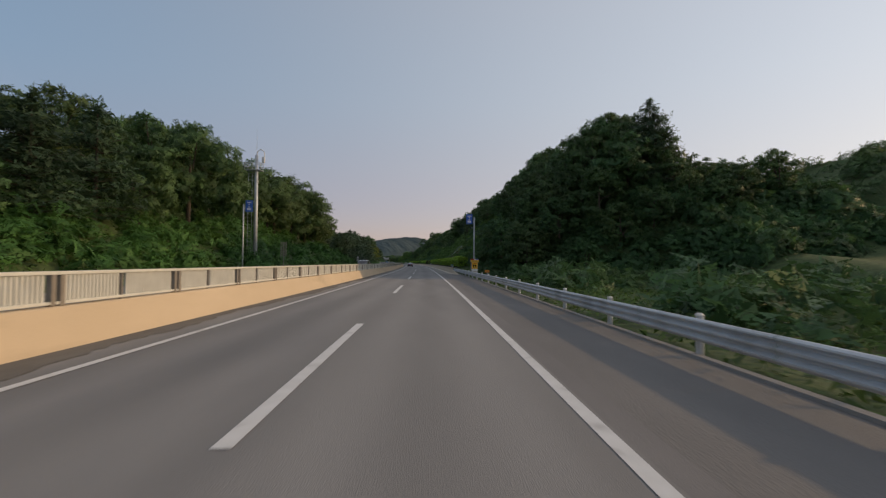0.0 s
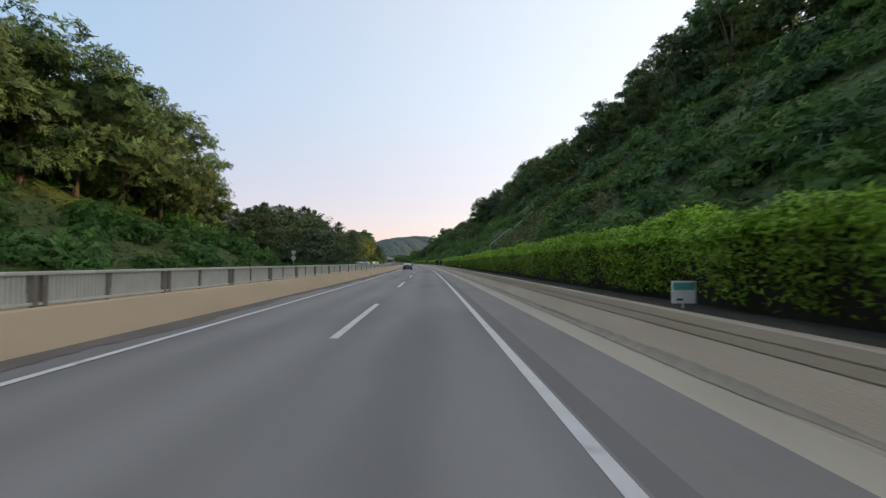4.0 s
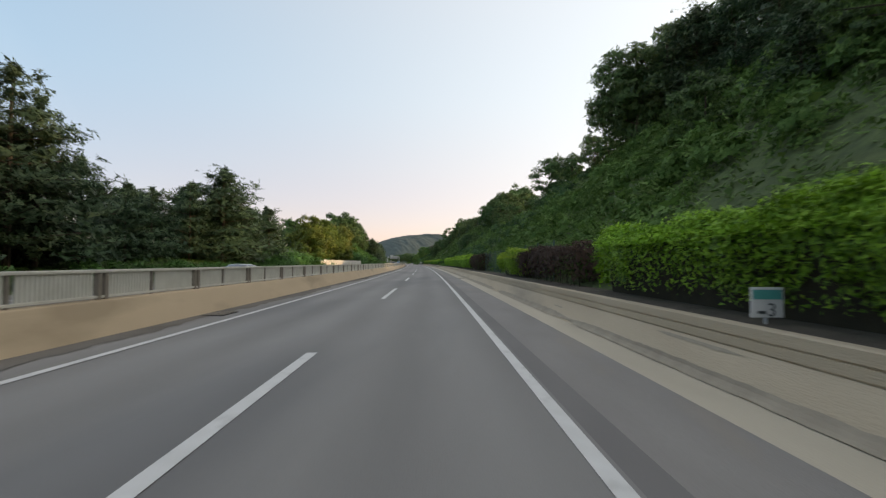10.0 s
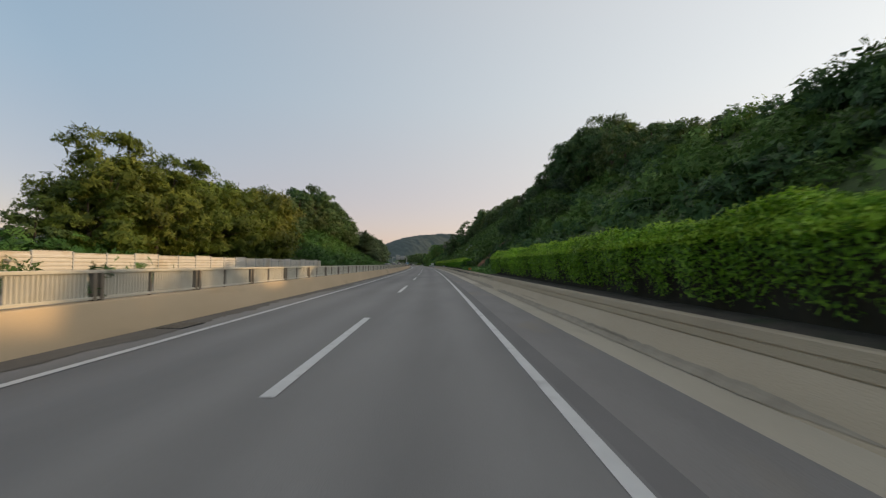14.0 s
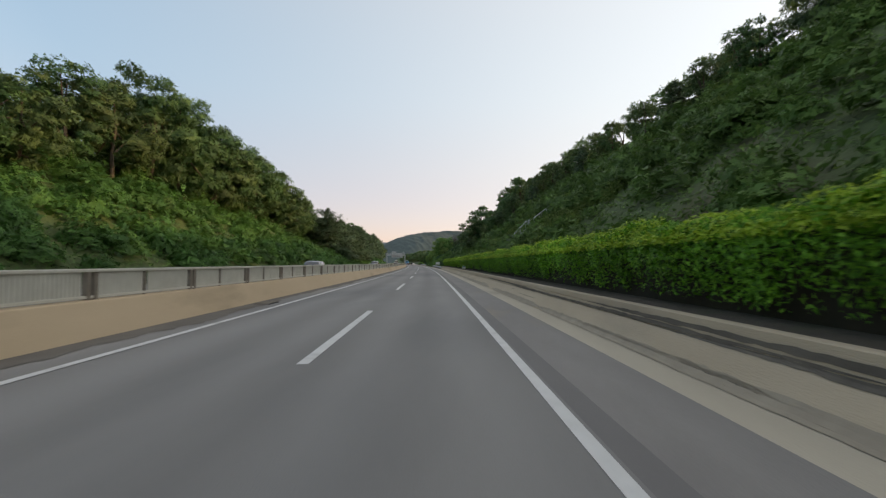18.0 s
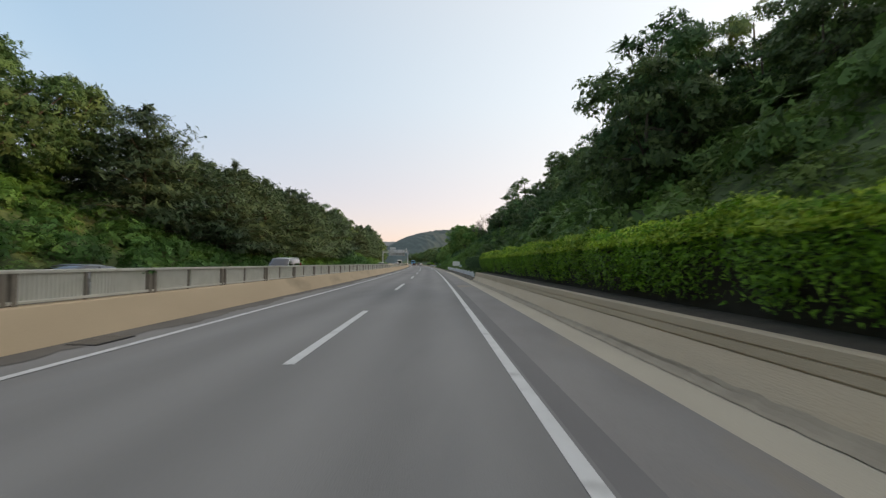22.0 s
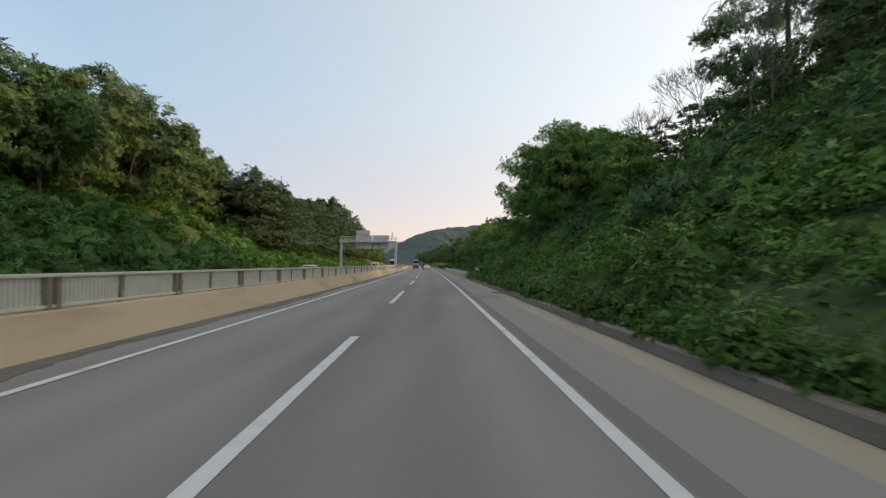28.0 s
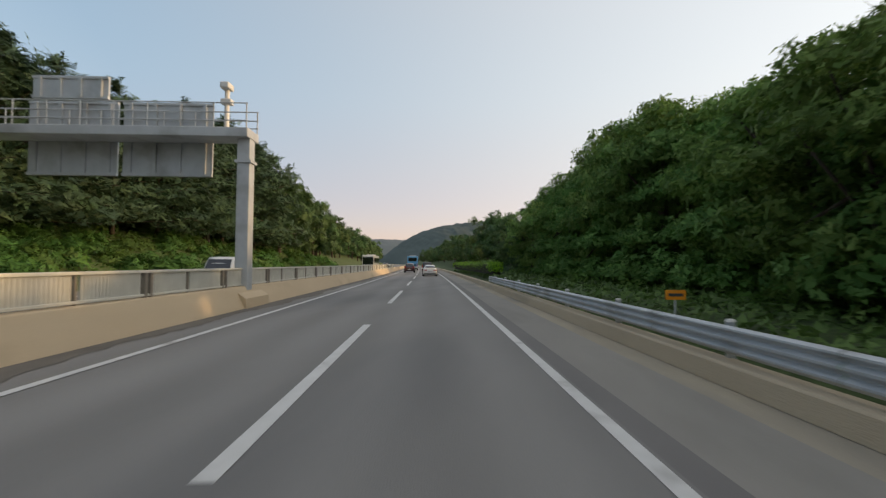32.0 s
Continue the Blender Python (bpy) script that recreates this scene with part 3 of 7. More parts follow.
def guard_rail(s0, s1, x, z, plate=False):
    """W-beam steel rail on posts, one thing for the run."""
    g = thing("guard_rail", "galvanised steel crash barrier with a ribbed beam on posts", "guard rail", RP(s0, x, z))
    inv = g.matrix_basis.inverted()
    prof = [(0, .60), (-.03, .597), (-.08, .57), (-.085, .545), (-.025, .50), (-.02, .475), (-.085, .43), (-.085, .40), (-.025, .355), (-.02, .33), (-.085, .285), (-.085, .255), (-.03, .205), (0, .20)]
    prof = [(x + a, z + b) for a, b in prof] + [(x + a + .006, z + b) for a, b in prof[::-1]]
    ss = np.arange(s0, s1, 4.0)
    for a in ss:
        v, f = ribbon(prof, a + .01, min(a + 3.99, s1), 4, True)
        piece("beam", mesh_np("beam", v, f, STEEL), g, m=inv)
        b = bmesh.new()
        rod(b, (0, 0, -.4), (0, 0, .64), .07, n=12)
        p = part("post", b, STEEL, g, m=inv @ RP(a + 2, x + .12, z))
        part("cap", rod(bmesh.new(), (0, 0, .64), (0, 0, .68), .078, .05, 12), PAINT, p, "white plastic cap")
    if plate:
        q = part("end_plate", loft([[(o, y, lo), (o - .012, y, lo), (o - .012, y, hi), (o, y, hi)] for o, y, lo, hi in ((-.09, .25, .19, .61), (-.09, .0, .18, .62), (-.09, -.35, .15, .62), (-.02, -.62, .13, .56))]), STEEL_PLATE, g, "pale flat steel end plate", m=inv @ RP(s0, x, z))
        for k in range(4):
            part("finger", loft([[(o, y, .135 + .11 * k), (o - .02, y, .145 + .11 * k), (o - .02, y, .205 + .11 * k), (o, y, .215 + .11 * k)] for o, y in ((-.03, -.58), (.03, -1.0))]), STEEL_PLATE, q)
        for k, y in product(range(2), (.1, -.1)):
            part("bolt", rod(bmesh.new(), (-.125, y, .3 + .2 * k), (-.1, y, .3 + .2 * k), .018, n=6), STEEL, q)
    else:
        part("end_piece", rod(bmesh.new(), (-.04, 0, .30), (-.04, 0, .61), .10, n=12), STEEL, g, m=inv @ RP(s0 if s0 > 0 else s1, x, z))
    return g


guard_rail(-30, 74.4, 4.78, .07)
guard_rail(K1 + 1.1, K2, 4.45, .18, True)
guard_rail(K3, 644, 4.22, .16)


# ---------- foliage ----------
def leaves(c, size, rng, out, spread=.55, long=1.6):
    """Pointed leaves at the places c, facing about the way out, three corners each."""
    n = len(c)
    out = np.broadcast_to(np.asarray(out, float), (n, 3))
    out = out / (np.linalg.norm(out, axis=1)[:, None] + 1e-9)
    nrm = out + rng.normal(size=(n, 3)) * spread
    nrm /= np.linalg.norm(nrm, axis=1)[:, None] + 1e-9
    a = np.cross(nrm, rng.normal(size=(n, 3)))
    a /= np.linalg.norm(a, axis=1)[:, None] + 1e-9
    b = np.cross(nrm, a)
    sz = size * rng.uniform(.6, 1.4, (n, 1))
    a, b = a * sz * long * .5, b * sz * .5
    soft = out * .72 + nrm * .28
    soft /= np.linalg.norm(soft, axis=1)[:, None] + 1e-9
    return np.concatenate([np.stack([c - a - b * .75, c + a, c - a * .6 + b * .85], 1).reshape(-1, 3), np.repeat(soft, 3, 0)], 1)


def tris(n):
    return np.arange(n * 3).reshape(n, 3)


def broad_crown(h, r, clumps, per, size, rng):
    """Corner places of a broadleaf crown of uneven clumps, and the clumps' middles."""
    mids = []
    while len(mids) < clumps:
        p = rng.uniform(-1, 1, 3)
        d = np.linalg.norm(p)
        if .45 < d < 1:
            mids.append((p[0] * r, p[1] * r, h * .51 + p[2] * h * .48))
    mids = np.array(mids)
    cs, outs = [], []
    for m in mids:
        d = rng.normal(size=(per, 3))
        d /= np.linalg.norm(d, axis=1)[:, None]
        d[:, 2] = np.where(d[:, 2] < -.3, -d[:, 2] * .6, d[:, 2])
        rad = r * rng.uniform(.17, .32)
        cs.append(m + d * rad * rng.uniform(.6, 1.1, (per, 1)) * (1, 1, .8))
        big = (m - np.array((0, 0, h * .5))) / (r, r, h * .45)
        outs.append(d + .7 * big + np.array((0, 0, .25)))
    return leaves(np.concatenate(cs), size, rng, np.concatenate(outs)), mids


def tube(bm, pts, r0, r1, n=6):
    for i in range(len(pts) - 1):
        a, b = r0 + (r1 - r0) * i / (len(pts) - 1), r0 + (r1 - r0) * (i + 1) / (len(pts) - 1)
        rod(bm, pts[i], pts[i + 1], a, b, n)


TALL = {}      # the trees' heights as first built


def broad_tree(name, label, material, h, r, seed, clumps=56, per=56, size=.445):
    rng = np.random.default_rng(seed)
    t = thing(name, label, "tree", group="roadside trees")
    v, mids = broad_crown(h, r, clumps, per, size, rng)
    piece("crown", mesh_np("crown", v, tris(len(v) // 3), material), t)
    TALL[t.name] = float(np.percentile(v[:, 2], 99.0))
    b = bmesh.new()
    tube(b, [(0, 0, -.8), (.1, .05, h * .25), (-.08, .1, h * .5), (.05, 0, h * .8)], h * .022, h * .006, 8)
    for m in mids[::10]:
        z = rng.uniform(.2, .55) * h
        tube(b, [(0, 0, z), tuple(m * .5 + np.array((0, 0, z * .5))), tuple(m)], h * .010, h * .003, 4)
    part("trunk", b, BARK, t)
    return t


def pine_tree(name, label, material, h, r, seed, size=.40, bare=.09, tiers=13):
    rng = np.random.default_rng(seed)
    t = thing(name, label, "tree", group="roadside trees")
    b = bmesh.new()
    tube(b, [(0, 0, -.8), (.05, 0, h * .4), (-.04, .05, h * .75), (0, 0, h * .98)], h * .018, h * .004, 8)
    cs, outs = [], []
    for i in range(tiers):
        f = i / (tiers - 1)
        z = h * (bare + (1 - bare) * f)
        reach = r * (1 - f ** 2.4) ** .8 * rng.uniform(.75, 1.1) + .25
        k = 8 if f < .7 else 6
        for j in range(k):
            a = 6.283 * (j + rng.uniform(0, .8)) / k
            ln = reach * rng.uniform(.6, 1.1)
            d = np.array((math.cos(a), math.sin(a), rng.uniform(-.1, .22) + .45 * f * f))
            tip = np.array((0, 0, z)) + d * ln
            if f < .7 and j % 2 == 0:
                rod(b, (0, 0, z), tuple(tip * .9 + np.array((0, 0, z)) * .1), h * .005, h * .002, 4)
            m = int(15 + (42 if size < .5 else 24) * ln / r)
            u = rng.uniform(.2, 1.05, (m, 1))
            side = np.array((-d[1], d[0], 0)) * rng.normal(0, .19 * ln + .12, (m, 1))
            z += rng.normal(0, .12)
            outs.append(np.tile(d * .5 + np.array((0, 0, .9)), (m, 1)))
            cs.append(np.array((0, 0, z)) + d * ln * u + side + np.c_[np.zeros((m, 2)), rng.normal(0.05, .2, m)])
    v = leaves(np.concatenate(cs), size, rng, np.concatenate(outs), .5, 2.0)
    TALL[t.name] = float(np.percentile(v[:, 2], 97.0))
    piece("crown", mesh_np("crown", v, tris(len(v) // 3), material), t)
    part("trunk", b, BARK, t)
    return t


BROAD = [broad_tree("broadleaf_tree", "dark green broadleaf tree on the slope", LEAF_BROAD, 9.5, 3.6, 1), broad_tree("broadleaf_tree", "dense dark green broadleaf tree on the slope", LEAF_BROAD, 11, 3.9, 2),
         broad_tree("broadleaf_tree", "tall uneven green broadleaf tree on the slope", LEAF_BROAD, 8, 3.9, 3)]
OLIVE = [broad_tree("oak_tree", "olive green oak tree with a rounded crown", LEAF_OLIVE, 10, 3.8, 11), broad_tree("oak_tree", "olive green oak tree touched by evening sun", LEAF_OLIVE, 9, 4.2, 12)]
FINE = [broad_tree("leafy_tree", "dense green vine-hung broadleaf tree beside the rail", LEAF_BROAD, 9.5, 4.0, 4, 76, 70, .36), broad_tree("leafy_tree", "tall green broadleaf tree with hanging vines", LEAF_BROAD, 11, 3.8, 5, 76, 70, .36)]
BACK = [broad_tree("woodland_tree", "green tree standing behind the front row", LEAF_BROAD, 10, 4.0, 41, 28, 27, .86), broad_tree("woodland_tree", "olive tree standing behind the front row", LEAF_OLIVE, 10, 4.2, 42, 28, 27, .86),
        pine_tree("woodland_pine", "dark pine standing behind the front row", LEAF_PINE, 11, 4.2, 43, .7, .18, 8)]
FOREST = [broad_tree("forest_tree", "dull green tree in the wood behind the roadside", LEAF_BROAD, 10, 4.0, 44, 28, 27, .86), broad_tree("forest_tree", "olive green tree in the wood behind the roadside", LEAF_OLIVE, 10, 4.2, 45, 28, 27, .86)]
LIGHT = [broad_tree("leafy_tree", "light green leafy tree overgrown with vines", LEAF_LIGHT, 9.5, 4.0, 6, 76, 70, .36), broad_tree("leafy_tree", "uneven light green tree behind the rail", LEAF_LIGHT, 10.5, 3.7, 7, 76, 70, .36)]
YELLOW = [broad_tree("acacia_tree", "yellow-green leafy tree in evening sun", LEAF_YELLOW, 10, 4.0, 21, 70, 62, .44), broad_tree("acacia_tree", "bright yellow-green spreading tree", LEAF_YELLOW, 8.5, 4.2, 22, 70, 62, .44)]
PINES = [pine_tree("pine_tree", "dark blue-green pine tree with layered branches", LEAF_PINE, 11, 4.4, 31), pine_tree("pine_tree", "tall dark pine tree with spreading branches", LEAF_PINE, 12.5, 4.6, 32),
         pine_tree("pine_tree", "broad dark pine tree", LEAF_PINE, 9.5, 4.6, 33)]
used = defaultdict(int)
# how high the woods reach: along, height of the tree tops
TOPS_RIGHT_NEAR = np.array([
    (40, 13.8), (48, 17.5), (52, 17.5), (60, 22.2), (68, 24.5), (72, 22.4), (84, 25.2), (96, 25.8), (100, 24.4), (116, 26.8), (124, 25.5), (148, 24.6), (152, 25.2), (160, 24.2), (188, 27.0),
    (196, 26.0), (199, 21.8), (205, 21.8), (209, 25.4), (214, 26.0), (220, 25.5), (233, 26.0), (237, 20.0), (241, 19.5), (256, 22.0), (261, 20.5), (264, 14.0), (268, 11.6), (276, 13.0), (280, 10.8), (308, 18.5), (320, 23.0), (348, 26.5), (368, 25.0)])
TOPS_RIGHT_FAR = np.array([
    (372, 23.5), (388, 22.8), (396, 24.0), (400, 22.6), (420, 23.5), (428, 26.0), (432, 26.0), (436, 24.2), (448, 23.8), (468, 26.0), (472, 21.6), (480, 20.8), (488, 16.2), (493, 15.6), (504, 20.0), (508, 18.6),
    (512, 19.2), (517, 22.4), (523, 21.6), (528, 17.0), (536, 19.5), (547, 18.5), (552, 15.0), (568, 15.0), (573, 16.8), (577, 17.0), (591, 20.0), (596, 16.0), (600, 13.0), (604, 9.5), (608, 8.6), (612, 9.0), (624, 11.4), (628, 9.8), (635, 11.6), (642, 16.0),
    (646, 16.5), (649, 12.2), (656, 10.6), (676, 11.0), (712, 15.2), (732, 14.0), (1000, 14.0)])
TOPS_LEFT_NEAR = np.array([
    (40, 15.5), (44, 17.0), (56, 18.0), (88, 18.3), (96, 20.0), (133, 20.0), (137, 13.0), (140, 10.0), (144, 9.4), (152, 11.5), (160, 10.8), (176, 13.0), (184, 11.8), (201, 12.5), (204, 9.7), (208, 12.0), (213, 12.4), (220, 8.0),
    (231, 9.6), (240, 12.8), (252, 9.5), (264, 9.5), (268, 5.0), (276, 5.4), (280, 3.6), (288, 4.2), (296, 9.0), (304, 12.2), (308, 13.0), (324, 12.2), (345, 15.5), (352, 14.6), (360, 14.6), (368, 16.8), (373, 17.6), (381, 20.5)])
TOPS_LEFT_FAR = np.array([
    (391, 23.5), (404, 22.0), (436, 22.4), (440, 19.0), (446, 17.8), (453, 19.0), (460, 14.6), (468, 13.3), (500, 15.0), (512, 13.6), (524, 14.8), (533, 14.0), (562, 19.0), (567, 18.0), (572, 20.6), (582, 20.8), (588, 18.8), (604, 16.0),
    (616, 15.0), (624, 15.6), (628, 14.4), (636, 14.8), (680, 20.6), (692, 20.5), (700, 18.5), (736, 17.2), (1000, 16.0)])
TOPS = {1: np.concatenate([TOPS_RIGHT_NEAR, TOPS_RIGHT_FAR]), -1: np.concatenate([TOPS_LEFT_NEAR, TOPS_LEFT_FAR])}


def wood_line(s, side):
    """How far from the first line the trees stand that make the skyline."""
    if side < 0:
        return float(np.interp(s, [40, 57, 134, 138, 265, 275, 345, 358, 456, 458, 545, 547, 602, 604], [28, 30, 30, 25, 25, 30, 30, 33, 33, 26, 26, 33, 33, 28]))
    toe, tan, top = (float(np.interp(s, RIGHT[:, 0], RIGHT[:, i])) for i in (1, 3, 4))
    return 15.0 if s > 570 else min(max(toe + top / tan + 2, 14), 32)


def canopy(s, x, wide=1.8):
    """The height up to which a tree may grow at a place, so that the wood keeps its outline."""
    side = 1 if x > 0 else -1
    if s < 40:
        return 99.0
    far = abs(x) / wood_line(s, side)
    z = min(float(np.interp(s + w + d * (1 / far - 1), TOPS[side][:, 0], TOPS[side][:, 1])) for d in (20, 35, 50) for w in (-wide, wide))
    return EYE + (z - EYE) * min(far, 1.12)


def plant(kinds, s, x, size, rng, dz=0.0, reach=False, free=False):
    """Sets a copy of one of the trees on the ground; reach: grown up to the wood's outline."""
    src = kinds[int(rng.integers(len(kinds)))]
    z = float(land(s, x)) + dz
    slim = "pine" in src.name
    room = max(canopy(s, x, .6 if slim else 1.8) - z, 1.2) / TALL[src.name]
    size = room * float(rng.uniform(.93, 1.05) if slim else rng.uniform(.9, 1.04)) if reach else size if free else min(size, room)
    m = RP(s, x, z, float(rng.uniform(0, 360)), (size * float(rng.uniform(.9, 1.12)), size * float(rng.uniform(.9, 1.12)), size * float(rng.uniform(.94, 1.03))))
    used[src.name] += 1
    if used[src.name] == 1:
        src.matrix_basis = m
        return src
    o = copy_thing(src, Matrix())
    o.matrix_basis = m
    return o


rng = np.random.default_rng(7)
# left-hand trees: along from, to, kinds, first row, step, size
for s0, s1, kinds, x0, step, size in (
        (-30, 40, OLIVE + PINES + BROAD, -27, 5.0, .74), (42, 60, OLIVE + BROAD, -28, 5.0, .9), (40, 58, OLIVE + BROAD, -33, 4.8, 1.05), (58, 130, OLIVE + BROAD, -33, 4.8, 1.3), (130, 142, OLIVE + BROAD, -32, 4.0, .6), (143, 160, PINES, -26.5, 4.4, .82), (160, 176, PINES, -26, 4.4, 1.12), (176, 206, PINES, -26, 4.4, 1.2), (206, 213, PINES, -26, 4.4, 1.0), (214, 234, PINES, -26, 4.4, .82), (236, 265, PINES, -26, 4.4, 1.05), (262, 292, BROAD, -30, 4, .4), (298, 306, YELLOW, -30, 3.6, 1.12), (306, 318, YELLOW, -30, 4.6, 1.02), (318, 348, YELLOW, -30, 5.0, 1.4),
        (345, 358, OLIVE, -33, 5.5, 1.1), (358, 380, OLIVE + BROAD, -34, 4.6, .75), (380, 414, OLIVE + BROAD, -34, 4.6, 1.3), (414, 447, OLIVE + BROAD, -34, 4.6, 1.32), (447, 458, OLIVE + BROAD, -33, 4.4, 1.35), (459, 545, PINES, -26, 3.7, 1.02), (545, 568, BROAD + OLIVE, -33, 4.6, .8), (570, 584, BROAD + OLIVE, -33, 4.2, 1.15), (584, 606, BROAD + OLIVE, -33, 4.6, 1.1), (604, 690, PINES, -29, 3.1, 1.1),
        (690, 735, BROAD + PINES, -29, 4.5, 1.5), (735, 1000, BROAD + PINES, -28, 9, 1.2)):
    for s in np.arange(s0, s1, step * 1.22):
        for row in (0, 1):
            plant(BACK[2:] if row and kinds is PINES else FOREST if s > 560 and (row or s > 690) else BACK[:2] if row else kinds, s + rng.uniform(-1.5, 1.5) + row * step / 2, x0 - row * 6.0 + rng.uniform(-1.4, 1.4), size * rng.uniform(.8, 1.12), rng, -.2, 42 < s < 735)
# right-hand trees: along from, to, kinds, place between toe (0) and top (1) of the cut, step, size
for s0, s1, kinds, u0, step, size in (
        (56, 64, FINE, .16, 3.6, .6), (57, 76, BROAD, .5, 4.2, .7), (56, 165, BROAD + OLIVE, 1.0, 4.6, .62), (165, 200, BROAD + PINES, .98, 4.6, .55), (200, 235, BROAD + PINES, .98, 4.6, .72),
        (198, 209, PINES + BROAD, .5, 4, .62), (236, 262, BROAD, .3, 4.2, .5), (232, 262, BROAD + OLIVE, .95, 4.6, .55), (290, 326, BROAD + OLIVE, .95, 4.2, .38), (262, 290, BROAD, .9, 6, .24), (312, 345, BROAD, .45, 5, .45), (322, 450, BROAD + PINES[:1], 1.0, 4.8, .68),
        (425, 470, BROAD, .5, 4.4, .55), (505, 516, FINE, .2, 4.0, .4), (455, 473, BROAD + OLIVE, .9, 4.0, .7), (503, 520, BROAD + OLIVE, .8, 4.2, .75), (512, 570, BROAD, 1.0, 4.6, .6), (566, 592, LIGHT, .75, 3.8, .7),
        (662, 700, BROAD + OLIVE, .2, 5, .8), (690, 800, BROAD + OLIVE, .2, 8, 1.0), (800, 1060, BROAD + OLIVE, .3, 11, 1.15)):
    for s in np.arange(s0, s1, step):
        toe, _, tan, top = (float(np.interp(s, RIGHT[:, 0], RIGHT[:, i])) for i in (1, 2, 3, 4))
        for row in (0, 1) if u0 > .8 else (0,):
            plant(BACK[2:] if row and kinds is PINES else FOREST if s > 560 and (row or s > 690) else BACK[:2] if row else kinds, s + rng.uniform(-1.5, 1.5) + row * step / 2, toe + (top / tan) * u0 + row * 5.5 + rng.uniform(-1.3, 1.3), size * rng.uniform(.75, 1.15), rng, -.3, u0 > .8)


# single trees that stand out on the ridge
for s, x, size in ((176, 18.8, .6), (62, 15, .7), (65, 16.5, .75), (68, 18.5, .8), (58, 17, .72), (60, 20, .85), (61, 24, .85), (463, 20.5, .6), (466, 21.5, .6), 
                   (468, 12, .55), (471, 14, .6), (474, 13, .5), (478, 14, .6), (481, 15, .6), (483, 13, .5), (476, 17, .6), (480, 18, .6)):
    plant(BROAD, s, x, size, rng, -.3)
for s, x, size in ((228.5, 21.5, 1.2), (231.5, 22.5, 1.35), (226.5, 23.5, 1.1), (260.5, 21.8, .95), (439, 11.2, .92), (441.5, 12.8, .98)):      # great trees that stand out
    plant(BROAD, s, x, size, rng, -.3, free=True)
for s in np.arange(300, 368, 4.2):      # the wood on the second ridge
    x = 37 + rng.uniform(-1.5, 1.5)
    plant(FOREST, s, x, (float(np.interp(s, [300, 312, 324, 340, 352, 368], [18.5, 21, 24, 29, 33.5, 32])) - float(land(s, x))) * rng.uniform(.88, 1.0) / 10.4, rng, -.3, free=True)
for s, x in ((s, x) for s in np.arange(518, 557, 4.4) for x in (36.5, 41.0)):      # the wooded knoll behind the bare slope
    plant(FOREST, s, x, (float(np.interp(s, [518, 532, 545, 556], [21, 28, 32, 33.5])) - (41 - x) * .8 - float(land(s, x))) * rng.uniform(.9, 1.0) / 10.4, rng, -.3, free=True)
for s, x in product((556.0, 561.0, 567.0), np.arange(43.5, 76, 4.4)):      # the crest of the knoll
    top = float(np.interp(x, [43, 50, 60, 75], [39.5, 40.0, 39.5, 40.5])) - (3.0 if s < 558 else 0)
    plant(BROAD + OLIVE, s, x, max(top - float(land(s, x)), 4.5) * rng.uniform(.88, 1.0) / 9.2, rng, -.3, free=True)
plant(BROAD, 575, 35.5, (31.8 - float(land(575, 35.5))) / 9.2, rng, -.3, free=True)
for s in np.arange(56, 78, 4.2):      # the crest of the first hill
    plant(BROAD + PINES[:1], s, 30 + rng.uniform(-1.5, 1.5), 1.0 * rng.uniform(.85, 1.1), rng, -.3, free=True)
plant(BROAD, 269.5, -28.0, .52, rng, -.3, free=True)
plant(YELLOW, 300.0, -30.0, 1.27, rng, -.3, free=True)
for s in np.arange(470, 512, 3.6):      # the wood beyond the end of the cut
    for x in (23.0, 28.5):
        plant(FINE if x < 25 else BROAD, s + rng.uniform(-1, 1), x + rng.uniform(-1, 1), (14.6 + (x - 25) * .4 - float(land(s, x))) / 10.2, rng, -.3, s < 496, True)
# the hill's flanks that face the traffic, and the row beside the last rail
for s0, x0, x1, size in ((51, 17, 42, .55), (54, 13, 45, .66), (57, 12, 46, .66), (61, 16, 48, .6), (501, 14, 36, .55), (508, 18, 36, .74)):
    for x in np.arange(x0, x1, 4.0):
        plant(FINE if x < 26 else BROAD, s0 + rng.uniform(-1.5, 1.5), x + rng.uniform(-1, 1), size * rng.uniform(.8, 1.1), rng, -.3)
for s in np.arange(592, 668, 3.8):      # the wood's far edge, added behind the outline to keep sun off the barrier
    x = 30 + rng.uniform(-1.5, 1.5)
    plant(FOREST, s, x, (14.0 - float(land(s, x))) / 10.4 * rng.uniform(.92, 1.08), rng, -.3, free=True)
for s in np.arange(596, 652, 4.0):      # taller wood added out of view behind the front row, to shade the road
    plant(FOREST, s, 22 + rng.uniform(-1.5, 1.5), .94 * rng.uniform(.9, 1.05), rng, -.3)
for s in np.arange(560, 664, 3.4):
    plant(LIGHT, s, (12.0 if s < 594 else 14.2 if s < 614 else 13.0 if 625 < s < 652 else 11.4) + rng.uniform(-.8, .8), 1.0, rng, -.3, True)
    if s > 594:
        plant(FOREST, s + 1.5, (18 if 625 < s < 652 else 16) + rng.uniform(-1, 1), 1.0, rng, -.3, True)


# ---------- undergrowth: bushes and vines on the slopes ----------
def bush(n, size, seed):
    g = np.random.default_rng(seed)
    d = g.normal(size=(n, 3))
    d /= np.linalg.norm(d, axis=1)[:, None]
    d[:, 2] = np.abs(d[:, 2])
    lump = 1 + .28 * np.sin(5 * d[:, :1] + seed) * np.cos(4 * d[:, 1:2]) + .1 * np.sin(9 * d[:, 2:])
    return leaves(d * lump * g.uniform(.7, 1.05, (n, 1)), size, g, d + np.array((0, 0, .3)))


